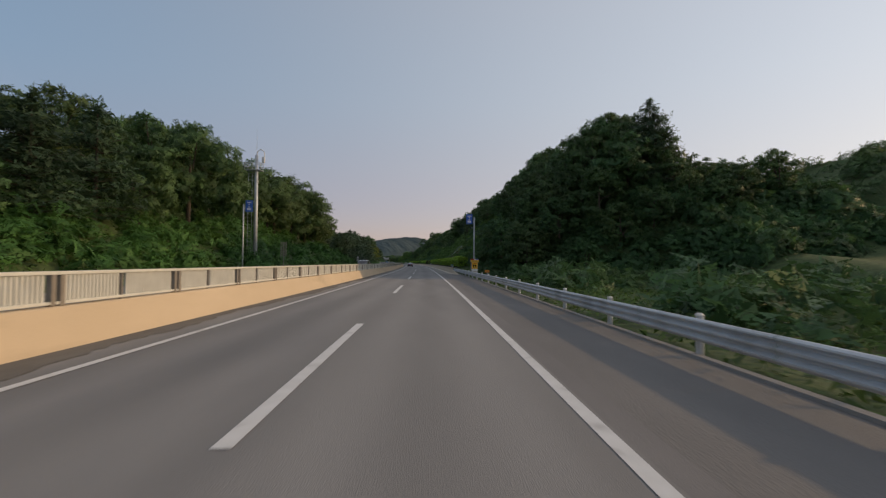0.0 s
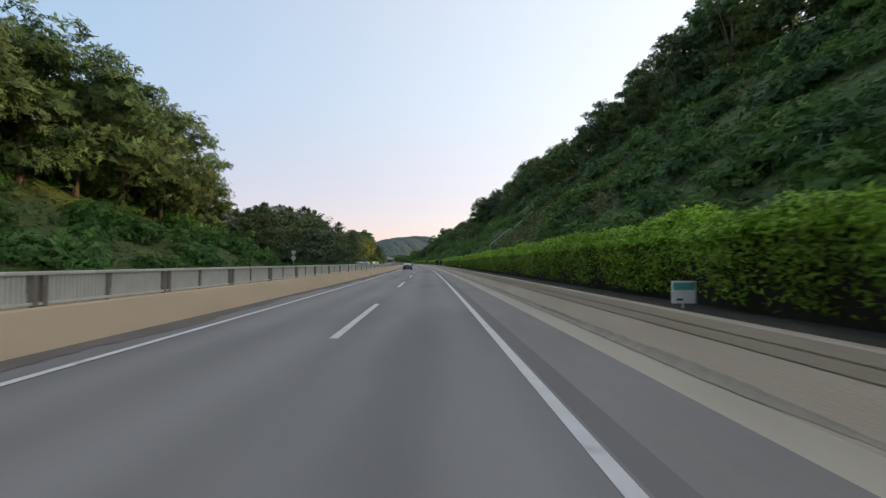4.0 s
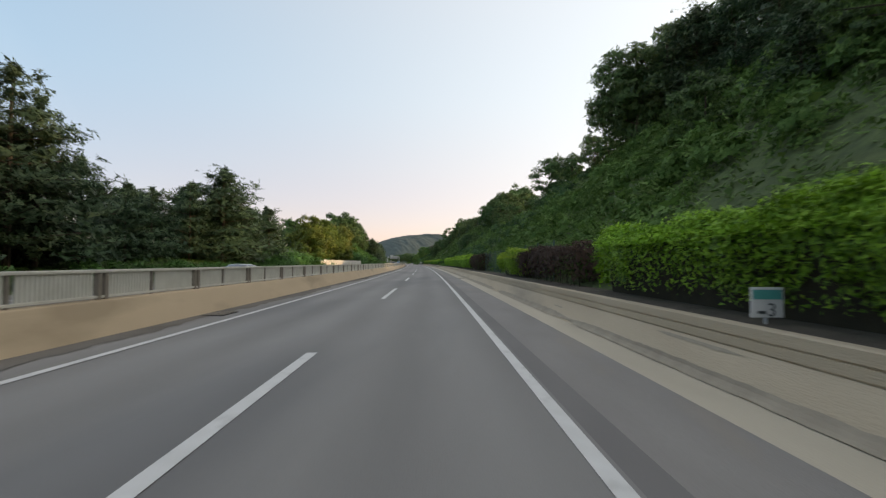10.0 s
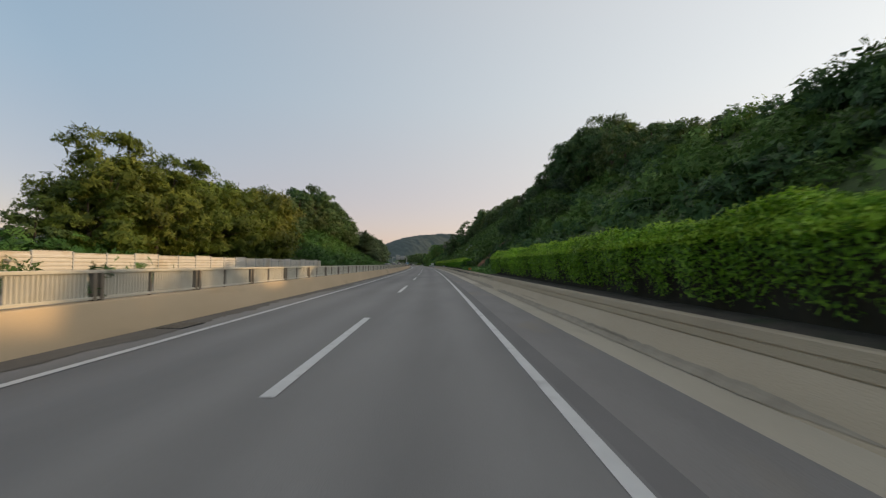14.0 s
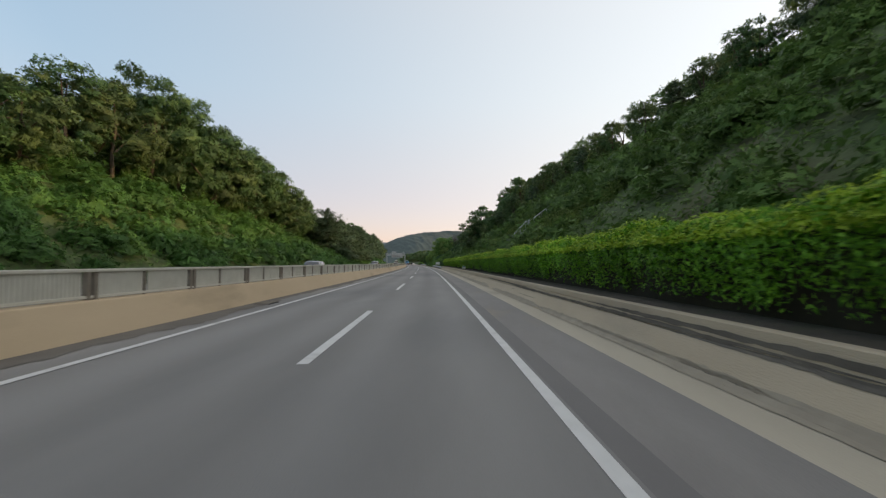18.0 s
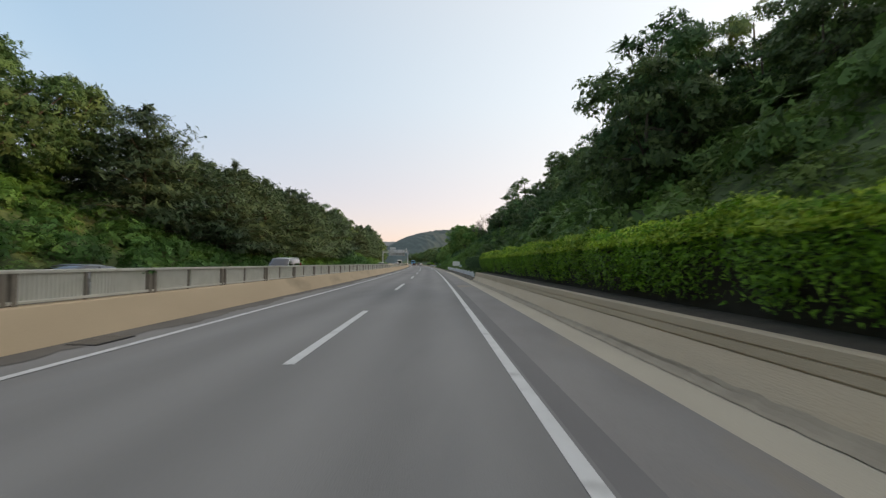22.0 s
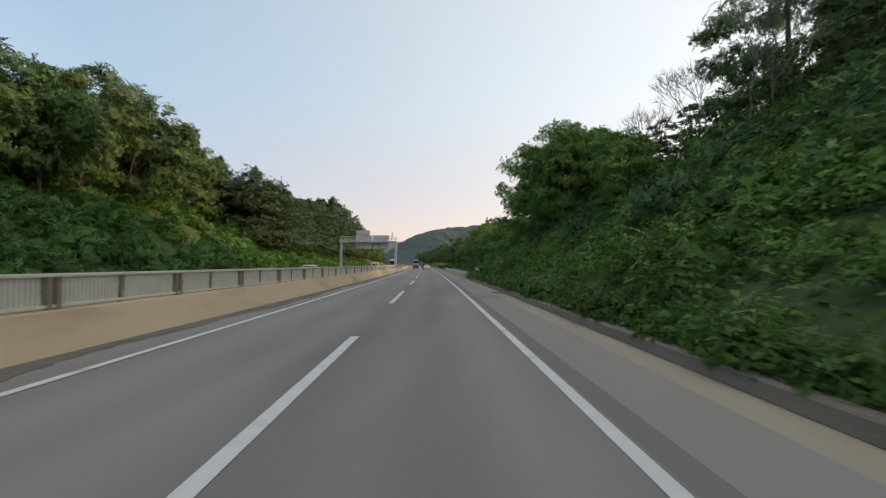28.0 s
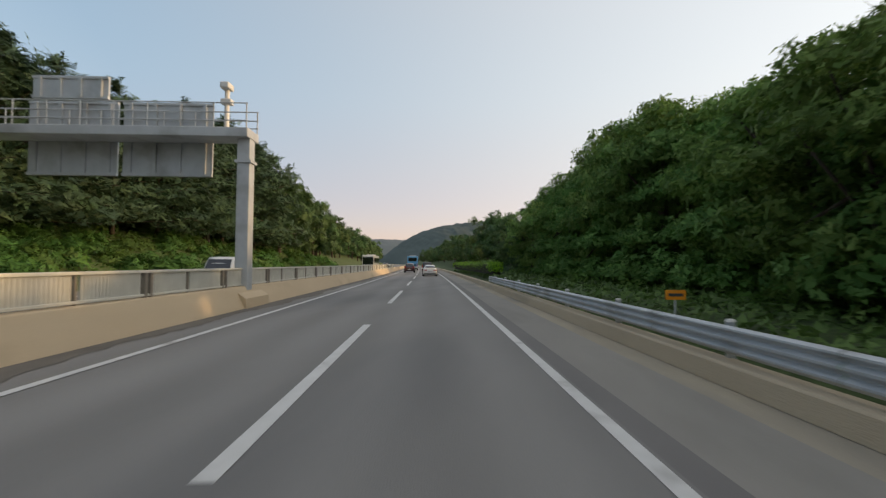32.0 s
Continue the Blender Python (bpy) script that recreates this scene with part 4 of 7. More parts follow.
def thicket(name, label, material, places, n, size, seed):
    """Many bushes joined in one mesh: rows of along, right, height, radius."""
    g = np.random.default_rng(seed)
    kinds = [bush(n, size, seed + i) for i in range(4)]
    vs = []
    for i, (s, x, z, r) in enumerate(places):
        a = g.uniform(0, 6.28)
        k = kinds[i % 4]
        ca, sa = math.cos(a), math.sin(a)
        p = np.stack([k[:, 0] * ca - k[:, 1] * sa, k[:, 0] * sa + k[:, 1] * ca, k[:, 2] * g.uniform(.7, 1.1)], -1) * r
        nn = np.stack([k[:, 3] * ca - k[:, 4] * sa, k[:, 3] * sa + k[:, 4] * ca, k[:, 5]], -1)
        vs.append(np.concatenate([p + W(s, x, z), nn], 1))
    v = np.concatenate(vs)
    return tagged(new(name, mesh_np(name, v, tris(len(v) // 3), material)), label, "bushes", kind="stuff")


def scatter_bushes(n, s0, s1, side, u0, u1, r0, r1, g):
    out = []
    for _ in range(n):
        s = g.uniform(s0, s1)
        if side > 0:
            toe, _, tan, top = (float(np.interp(s, RIGHT[:, 0], RIGHT[:, i])) for i in (1, 2, 3, 4))
            x = toe + top / tan * g.uniform(u0, u1)
        else:
            tan, top = (float(np.interp(s, LEFT[:, 0], LEFT[:, i])) for i in (1, 2))
            x = -20.6 - (u0 + (u1 - u0) * g.uniform(0, 1)) * max(top / tan, 6)
        r = g.uniform(r0, r1)
        if not (0 < x < 9.8 and (388 < s < 395.5 or 139 < s < 146.5)) and not (8 < x < 18 and (abs(s - 394.0) < 1.3 or abs(s - 144.9) < 1.4)):      # the stairs stay clear
            out.append((s, x, float(land(s, x)) - .15 * r, r))
    return out


g = np.random.default_rng(17)
thicket("shrubs", "dense green shrubs covering the bank beyond the oncoming lanes", LEAF_SHRUB,
        scatter_bushes(230, 5, 142, -1, 0, 1, 1.2, 2.2, g) + scatter_bushes(120, 142, 262, -1, 0, .5, .7, 1.2, g) + scatter_bushes(290, 352, 460, -1, 0, 1.25, 1.2, 2.3, g)
        + scatter_bushes(150, 460, 545, -1, 0, .5, .9, 1.5, g) + scatter_bushes(150, 540, 610, -1, 0, 1, 1.2, 2.2, g) + scatter_bushes(110, 605, 720, -1, 0, .6, .9, 1.6, g)
        + scatter_bushes(75, 252, 300, -1, .3, 1.6, 1.4, 2.5, g) + [(s_, g.uniform(-33, -25.5), .0, g.uniform(1.6, 2.6)) for s_ in np.arange(284, 350, 1.6)] + [(s_, g.uniform(-30, -26.5), .2, g.uniform(2.5, 3.7)) for s_ in np.arange(256, 298, 1.9)], 235, .325, 41)
thicket("undergrowth", "dark undergrowth below the roadside pines", LEAF_BROAD,
        [(s_, x_, float(land(s_, x_)) - .3, g.uniform(1.4, 2.6)) for s_, x_ in zip(np.concatenate([g.uniform(146, 262, 150), g.uniform(456, 545, 80), g.uniform(604, 690, 40)]), g.uniform(-37, -29, 270))]
        + [(s_, -36 - g.uniform(0, 4), float(land(s_, -37.0)) - .2, g.uniform(1.6, 2.8)) for s_ in list(np.arange(30, 142, 2.4)) + list(np.arange(354, 458, 2.4)) + list(np.arange(546, 606, 2.4))], 180, .34, 46)
thicket("shrubs", "dark untrimmed bush filling the gap in the hedge", LEAF_BROAD, [(s_, 5.9 + .3 * math.sin(9 * s_), 1.1 + .4 * k, .85) for s_ in (141.4, 142.3, 143.2) for k in (0, 1)], 300, .16, 48)
thicket("weeds", "weeds growing over the end of the rail", LEAF_BRIGHT, [(s_, 4.75 + .25 * math.sin(5 * s_), .1, .55) for s_ in np.arange(578, 588.5, .6)], 260, .2, 49)
thicket("weeds", "weeds growing through the median railing", LEAF_SHRUB,
        [(10.7 + 4.12 * i - 1.83 + g.uniform(-.3, .3), -7.32 - .1 * (k % 2), .85 + .2 * k, g.uniform(.16, .3)) for i in (7, 21, 22, 39, 56, 63, 86, 87, 91, 92, 102, 111, 113, 114, 121, 128, 136) for k in range(3)], 120, .3, 47)
thicket("vines", "climbing vines and shrubs covering the cut slope", LEAF_KUDZU,
        scatter_bushes(110, 66, 118, 1, .02, 1, .6, 1.5, g) + scatter_bushes(22, 118, 145, 1, .05, .6, .4, .9, g) + scatter_bushes(240, 145, 235, 1, .04, 1, .6, 1.5, g) + scatter_bushes(60, 196, 238, 1, .06, .9, .7, 1.4, g)
        + scatter_bushes(140, 235, 325, 1, .02, 1, .7, 1.6, g) + scatter_bushes(200, 335, 465, 1, .02, 1, .6, 1.5, g) + scatter_bushes(45, 331.5, 346, 1, .02, 1.0, .8, 1.6, g) + scatter_bushes(45, 516, 592, 1, .3, 1, .8, 1.6, g) + [(s, 5.0 + .25 * math.sin(s), .2, .45 + .25 * math.sin(s * 1.7) ** 2) for s in np.arange(517, 584, .6)] + [(s, 4.55, .15, .22 + .2 * math.sin(s * 2.9) ** 2) for s in np.arange(517, 584, .8)]
        + scatter_bushes(60, 470, 502, 1, .1, .9, .8, 1.8, g) + scatter_bushes(40, 500, 518, 1, .0, .9, .8, 1.8, g), 280, .30, 51)
thicket("shrubs", "dark green shrubs at the foot of the slope", LEAF_BROAD,
        [(s_, x_, float(land(s_, x_)) - .2, g.uniform(1.0, 2.2)) for s_, x_ in zip(g.uniform(40, 63, 420), g.uniform(20, 54, 420))] + [(g.uniform(-5, 46), g.uniform(7.5, 32), -1.0, g.uniform(.8, 2.6)) for _ in range(110)] + scatter_bushes(60, 70, 118, 1, .2, 1, .8, 1.6, g) + scatter_bushes(80, 235, 325, 1, .1, .9, .8, 1.7, g)
        + scatter_bushes(80, 586, 700, 1, -.04, .6, .9, 1.9, g) + scatter_bushes(50, 118, 170, 1, .5, 1, .8, 1.5, g) + scatter_bushes(70, 520, 592, 1, .3, 1, .9, 1.9, g), 230, .33, 61)

thicket("shrubs", "leafy green bushes crowding the cut slope", LEAF_SHRUB, scatter_bushes(240, 333, 468, 1, .05, 1, .9, 2.0, g) + scatter_bushes(70, 600, 720, -1, .1, .9, .8, 1.7, g), 230, .3, 63)
thicket("vines", "climbing vines hanging over the wire fence and the dead hedge", LEAF_KUDZU, [(s_, g.uniform(6.6, 7.6), g.uniform(.9, 2.2), g.uniform(.6, 1.0)) for s_ in np.arange(198.5, 237.5, .5)], 260, .2, 68)
thicket("shrubs", "small bright green weeds and saplings behind the low kerb", LEAF_BRIGHT, scatter_bushes(240, 520, 592, 1, .0, .38, .4, .75, g), 240, .2, 69)
thicket("vines", "creeping vines over the cut slope above the hedge", LEAF_KUDZU, scatter_bushes(190, 163, 234, 1, .02, .85, .5, 1.0, g), 270, .24, 70)
thicket("vines", "knee-high creepers round the foot of the stairs", LEAF_LIGHT, [(s_, x_, float(land(s_, x_)) - .1, r_) for s_, x_, r_ in zip(np.concatenate([g.uniform(383, 393.3, 190), g.uniform(134, 144, 120)]), g.uniform(7.2, 14.5, 310), g.uniform(.35, .7, 310))], 260, .26, 67)
thicket("vines", "low creeping vines and saplings on the slope by the stairs", LEAF_KUDZU, scatter_bushes(150, 366, 393, 1, .02, .75, .5, 1.0, g) + scatter_bushes(210, 395, 462, 1, .02, .75, .5, 1.1, g), 300, .25, 66)
thicket("vines", "climbing vines hanging over the trees beside the rail", LEAF_LIGHT,
        [(s_, 9.6 + 1.6 * math.sin(s_ * 1.3) ** 2 + .25 * z_, z_, 1.0 + .6 * math.sin(s_ * 2.1 + z_) ** 2) for s_ in np.arange(594, 652, 1.7) for z_ in ((1.0, 2.6, 4.2) if 598 < s_ < 628 else (1.0, 2.8, 4.8, 6.8))], 300, .26, 64)
thicket("shrubs", "fine-leaved dark green shrubs and creepers behind the rail", LEAF_BROAD,
        scatter_bushes(110, 48, 74, 1, .09, .9, .8, 1.5, g) + [(s_, x_, float(land(s_, x_)) - .1, g.uniform(.5, 1.0)) for s_, x_ in zip(np.arange(50, 74, .25), g.uniform(6.7, 10.5, 96))] + [(s_, x_, float(land(s_, x_)) - .2, g.uniform(.8, 1.7)) for s_, x_ in zip(g.uniform(38, 61, 90), g.uniform(10, 21, 90))], 560, .19, 65)
thicket("shrubs", "bright green leafy shrubs on the low slope", LEAF_BRIGHT,
        scatter_bushes(270, 518, 592, 1, .07, .85, .7, 1.4, g) + scatter_bushes(60, 594, 690, 1, -.14, .25, .6, 1.3, g) + scatter_bushes(40, 473, 500, 1, .0, .6, .5, 1.1, g), 400, .24, 81)


def cover(name, label, material, n, s0, s1, x0, x1, size, seed, lift=.15):
    g = np.random.default_rng(seed)
    s, x = g.uniform(s0, s1, n), g.uniform(x0, x1, n)
    bare = (((s - 124) / 6) ** 2 + ((x - 11.5) / 4) ** 2 < 1) | (((s - 129.5) / 1.8) ** 2 + ((x - 9.8) / 1.6) ** 2 < 1) | (((s - 329.6) / 3.0) ** 2 + ((x - 10.2) / 4.2) ** 2 < 1)
    keep = ~bare | (g.uniform(0, 1, n) < np.where(s < 200, .5, .15))
    s, x = s[keep], x[keep]
    n = len(s)
    c = W(s, x, land(s, x) + g.uniform(0, lift, n))
    v = leaves(c, size, g, (-.3 if x0 > 0 else .3, 0, 1), .45)
    return tagged(new(name, mesh_np(name, v, tris(n), material)), label, "ground cover", kind="stuff")


cover("ground_cover", "leafy ground cover on the cut slope", LEAF_KUDZU, 150000, 62, 592, 6.6, 27, .27, 71)
cover("ground_cover", "leafy ground cover on the far bank", LEAF_SHRUB, 80000, -20, 700, -36, -20.3, .34, 72)
cover("dry_grass", "dry brownish grass on the stony slope", DRY_GRASS, 22000, 100, 146, 7.5, 20, .15, 76, .35)
cover("grass", "fresh green grass behind the kerb wall", LEAF_BRIGHT, 7000, 297, 331, 4.9, 8.2, .24, 77, .45)
cover("grass", "roadside grass and weeds by the rail", GRASS, 22000, -20, 67, 4.95, 16, .15, 73, .35)
cover("grass", "roadside grass and weeds behind the rail", GRASS, 18000, 458, 518, 4.7, 18, .22, 74, .5)
cover("grass", "roadside weeds behind the kerb", LEAF_SHRUB, 18000, 516, 700, 4.45, 11, .26, 75, .5)


# ---------- clipped hedge ----------
def hedge(s0, s1, material, label, x0=5.1, x1=6.7, h=1.68, dens=2300, seed=5):
    """A clipped hedge: leaves over a soft-edged long box, a dark core for the inner shade, or bare twigs if dry."""
    g = np.random.default_rng(seed)
    n = int((s1 - s0) * dens)
    s = g.uniform(s0, s1, n)
    w = g.uniform(0, 1, n)
    # once round the section: front face, top, back
    front = w < .55
    wave = .12 * np.sin(s * 1.9) + .10 * np.sin(s * .83 + 1) + .06 * np.sin(s * 4.7)
    low = g.uniform(0, 1, n)
    z = np.where(front, (1 - .86 * low ** 1.15) * h, h + wave + g.normal(0, .05, n))
    x = np.where(front, x0 + .22 * (z / h) ** 4 + .42 * np.clip(1 - z / (.62 * h), 0, 1) + wave * .6 + g.normal(0, .09, n), g.uniform(x0 + .15, x1, n))
    keep = ~front | (g.uniform(0, 1, n) < np.clip(z / h * 1.7 - .08 + .35 * np.sin(s * 2.3 + 3 * np.sin(s * .7)), .12, 1))
    s, x, z, front = s[keep], x[keep], z[keep], front[keep]
    n = len(s)
    z = z + np.where(front, g.normal(0, .04, n), -((x - (x0 + x1) / 2) ** 2) * .18)
    v = leaves(W(s, x, z + .78), .062, g, np.where(front[:, None], (-1.0, 0, .45), (-.15, 0, 1.0)), .6)
    for end, way in ((s0, -1.0), (s1, 1.0)):
        k = 260
        v = np.concatenate([v, leaves(W(end + g.normal(0, .12, k), g.uniform(x0 + .1, x1, k), .78 + g.uniform(.1, 1, k) ** .7 * h), .13, g, (-.3, way, .3), .5)])
    n += 520
    t = thing("hedge", label, "hedge")
    piece("foliage", mesh_np("foliage", v, tris(n), material), t)
    if material is LEAF_HEDGE:
        k = int((s1 - s0) * dens * .36)
        s, up = g.uniform(s0, s1, k), g.uniform(0, 1, k) ** 1.15
        wave = .12 * np.sin(s * 1.9) + .10 * np.sin(s * .83 + 1) + .06 * np.sin(s * 4.7)
        c = W(s, x0 - .07 + .2 * (1 - up) + .75 * g.uniform(0, 1, k) * (1 - up) + wave * .6, .84 + h + wave * (1 - up) - .42 * up + g.uniform(-.04, .12, k))
        piece("fresh_growth", mesh_np("fresh_growth", leaves(c, .06, g, (-.6, 0, .8), .6), tris(k), LEAF_SHOOT), t, "yellow-green new shoots")
    if material is LEAF_DRY:
        tw = bmesh.new()
        for s in np.arange(s0 + .2, s1 - .1, .16):
            a, q = g.uniform(x0 + .3, x1 - .3), g.normal(0, .22, 2)
            rod(tw, tuple(W(s, a, .7)), tuple(W(s + q[0], a + q[1], .8 + h * g.uniform(.6, .98))), .012, .004, 4)
        tagged(part("twigs", tw, TWIG_SHADE, t, "dry bare twigs"), kind="stuff")
        return t
    # A solid dark box between the leaves stands in for the shaded inside.
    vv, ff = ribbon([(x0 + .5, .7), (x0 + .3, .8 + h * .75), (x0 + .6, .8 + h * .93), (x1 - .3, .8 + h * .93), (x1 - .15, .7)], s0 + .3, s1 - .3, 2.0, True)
    piece("twig_mass", mesh_np("twig_mass", vv, ff, TWIG_SHADE), t, "dark core standing for the inner twigs and their shade")
    return t


hedge(71, 119, LEAF_HEDGE, "bright green clipped hedge along the kerb", seed=5)
hedge(119.6, 141, LEAF_HEDGE, "bright green clipped hedge with a worn front", h=1.6, seed=15)
hedge(144, 197, LEAF_HEDGE, "tall bright green clipped hedge along the kerb", seed=16)
hedge(199, 208, LEAF_DRY, "dead brown leafless hedge", h=1.45, dens=1500, seed=6)
hedge(208.2, 215, LEAF_HEDGE, "short bright green hedge", h=1.5, seed=9)
hedge(228, 236.5, LEAF_DRY, "dead brown hedge end", h=1.5, dens=1700, seed=10)
hedge(236.7, 297, LEAF_HEDGE, "bright green clipped hedge along the kerb wall", seed=7)
hedge(330.5, 392, LEAF_HEDGE, "bright green clipped hedge along the grooved kerb", seed=8)
hedge(461.4, 478.5, LEAF_BROAD, "dark green clipped hedge behind the rail", x0=5.0, x1=6.2, h=1.45, dens=2200, seed=20)
hedge(393, 461, LEAF_HEDGE, "dense green clipped hedge along the grooved kerb", seed=18)
hedge(650, 700, LEAF_HEDGE, "low green hedge behind the kerb", x0=4.9, x1=6.2, h=1.0, dens=90, seed=19)

# ---------- paints, glass and the like ----------
def gloss(name, c, rough=0.25, metal=0.0, coat=0.0, spec=0.5):
    """A smooth made surface with faint dust."""
    m = mat(name, tuple(v * .93 for v in c), tuple(min(1, v * 1.06) for v in c), 2.5, rough, 0.0, 30, metal, spec=spec)
    m.node_tree.nodes["Principled BSDF"].inputs["Coat Weight"].default_value = coat
    return m


NAVY = gloss("navy_car_paint", (0.006, 0.018, 0.05), .14, .25, .55, .5)
WHITE_CAR = gloss("white_car_paint", (0.72, 0.72, 0.70), .3, 0, .8)
SILVER_CAR = gloss("silver_car_paint", (0.42, 0.43, 0.44), .35, .5, .8)
GREY_CAR = gloss("grey_car_paint", (0.10, 0.105, 0.115), .3, .4, .8)
BLACK_CAR = gloss("black_car_paint", (0.018, 0.017, 0.017), .28, .2, 1.0)
MAROON_CAR = gloss("dark_maroon_car_paint", (0.07, 0.012, 0.014), .3, .3, 1.0)
BUS_BLUE = gloss("bus_blue_paint", (0.09, 0.36, 0.62), .35, 0, .6)
BLACK_GLASS = gloss("tinted_glass", (0.012, 0.014, 0.016), .05, 0, .5, .8)
CHROME = gloss("chrome", (0.7, 0.7, 0.7), .18, 1.0)
ALLOY = gloss("alloy_wheel", (0.38, 0.37, 0.35), .35, .9)
RUBBER = mat("tyre_rubber", (0.018, 0.018, 0.018), (0.028, 0.027, 0.026), 9, .85, .2, 60)
BLACK_PLASTIC = mat("black_plastic", (0.02, 0.02, 0.021), (0.03, 0.03, 0.03), 6, .6, .1, 50)
RED_LENS = gloss("red_lamp_lens", (0.42, 0.015, 0.012), .15, 0, .8)
CLEAR_LENS = gloss("clear_lamp_lens", (0.55, 0.56, 0.58), .12, 0, .8)
PLATE = gloss("number_plate", (0.62, 0.64, 0.62), .45)
INK = gloss("dark_ink", (0.05, 0.06, 0.06), .6)
WHITE_PAINT = mat("white_sign_paint", (0.62, 0.62, 0.60), (0.72, 0.72, 0.70), 4, .5, .05, 40)
TEAL = mat("teal_sign_paint", (0.05, 0.30, 0.27), (0.07, 0.36, 0.32), 4, .5, .05, 40)
BLUE_SIGN = mat("blue_sign_film", (0.02, 0.10, 0.42), (0.03, 0.13, 0.48), 3, .45, .05, 40)
ORANGE = mat("orange_sign_film", (0.80, 0.25, 0.015), (0.88, 0.32, 0.02), 4, .5, .05, 40)
YELLOW_PAINT = mat("yellow_booth_paint", (0.78, 0.40, 0.01), (0.85, 0.46, 0.015), 3, .5, .05, 40)
BOOTH_GREY = mat("taupe_booth_panel", (0.24, 0.215, 0.185), (0.29, 0.26, 0.225), 3, .7, .1, 50)
BEIGE = mat("beige_booth_panel", (0.55, 0.46, 0.34), (0.62, 0.53, 0.40), 3, .65, .1, 50)
WALL_PANEL = mat("pale_wall_panel", (0.60, 0.58, 0.54), (0.70, 0.68, 0.64), 1.5, .6, .1, 40, stain=(0.55, 0.49, 0.40), stain_scale=.5)
GREEN_WIRE = mat("green_fence_wire", (0.05, 0.10, 0.08), (0.07, 0.13, 0.10), 8, .5, .1, 50)


def wheel(parent, x, y, r, side, rim=ALLOY, lip=.64):
    """A wheel > tyre, rim with five spokes, hub."""
    turn = pose(0, 0, 0, 0, 90, 0)
    w = thing("wheel", "", "")
    w.parent = parent
    w.matrix_basis = pose(x, y, r)
    b = bmesh.new()
    prof = [((lip - .02) * r, -.10), ((lip + .04) * r, -.115), (.95 * r, -.115), (r, -.085), (r, .085), (.95 * r, .115), ((lip + .04) * r, .115), ((lip - .02) * r, .10)]
    rings = []
    for i in range(28):
        a = 6.28319 * i / 28
        rings.append([b.verts.new((h, math.cos(a) * q, math.sin(a) * q)) for q, h in prof])
    for i in range(28):
        p, q = rings[i], rings[(i + 1) % 28]
        for k in range(len(prof)):
            b.faces.new((p[k], p[(k + 1) % len(prof)], q[(k + 1) % len(prof)], q[k]))
    part("tyre", b, RUBBER, w)
    b = bmesh.new()
    o = .085 * side
    for i in range(28):
        a, a2 = 6.28319 * i / 28, 6.28319 * (i + 1) / 28
        v = [b.verts.new((o * s, math.cos(t) * r * q, math.sin(t) * r * q)) for s, q, t in ((1.25, lip, a), (1.25, lip, a2), (.9, lip - .07, a2), (.9, lip - .07, a), (-.6, lip - .08, a2), (-.6, lip - .08, a))]
        b.faces.new(v[:4])
        b.faces.new((v[3], v[2], v[4], v[5]))
    for i in range(5):
        m = pose(0, 0, 0, 72 * i, 0, 0)
        if lip > .7:      # twin spokes
            for lean in (-9, 9):
                box(b, min(o * .6, o * 1.12), max(o * .6, o * 1.12), -.022, .022, .02, r * (lip - .03), .008, m @ pose(0, 0, 0, lean, 0, 0))
        else:
            box(b, min(o * .6, o * 1.05), max(o * .6, o * 1.05), -.045, .045, .02, r * .6, .01, m)
    bmesh.ops.create_cone(b, cap_ends=True, segments=16, radius1=r * .17, radius2=r * .15, depth=.03, matrix=pose(o * .95, 0, 0) @ turn)
    part("rim", b, rim, w)
    b = bmesh.new()
    bmesh.ops.create_cone(b, cap_ends=True, segments=24, radius1=r * (lip - .07), radius2=r * (lip - .07), depth=.02, matrix=pose(-o * .2, 0, 0) @ turn)
    part("brake_disc", b, BLACK_PLASTIC, w)
    return w


def body_section(y, w, zb, zt, crown=.03, tuck=.05):
    h = zt - zb
    right = [(w * .80, zb), (w * .95, zb + .05), (w * .985, zb + .18 * h), (w, zb + .45 * h), (w * .985, zb + .70 * h), (w * .95, zb + .88 * h), (w - tuck - .05, zt), (w * .5, zt + crown * .8)]
    return [(x, y, z) for x, z in right] + [(0, y, zt + crown)] + [(-x, y, z) for x, z in right[::-1]]


def cabin_section(y, wb, wt, zb, zt):
    right = [(wb, zb), (wb * .98 + wt * .02, zb + .1 * (zt - zb)), (wt + .02, zt - .16 * (zt - zb)), (wt * .93, zt - .04 * (zt - zb)), (wt * .6, zt)]
    return [(x, y, z) for x, z in right] + [(0, y, zt + .012)] + [(-x, y, z) for x, z in right[::-1]]


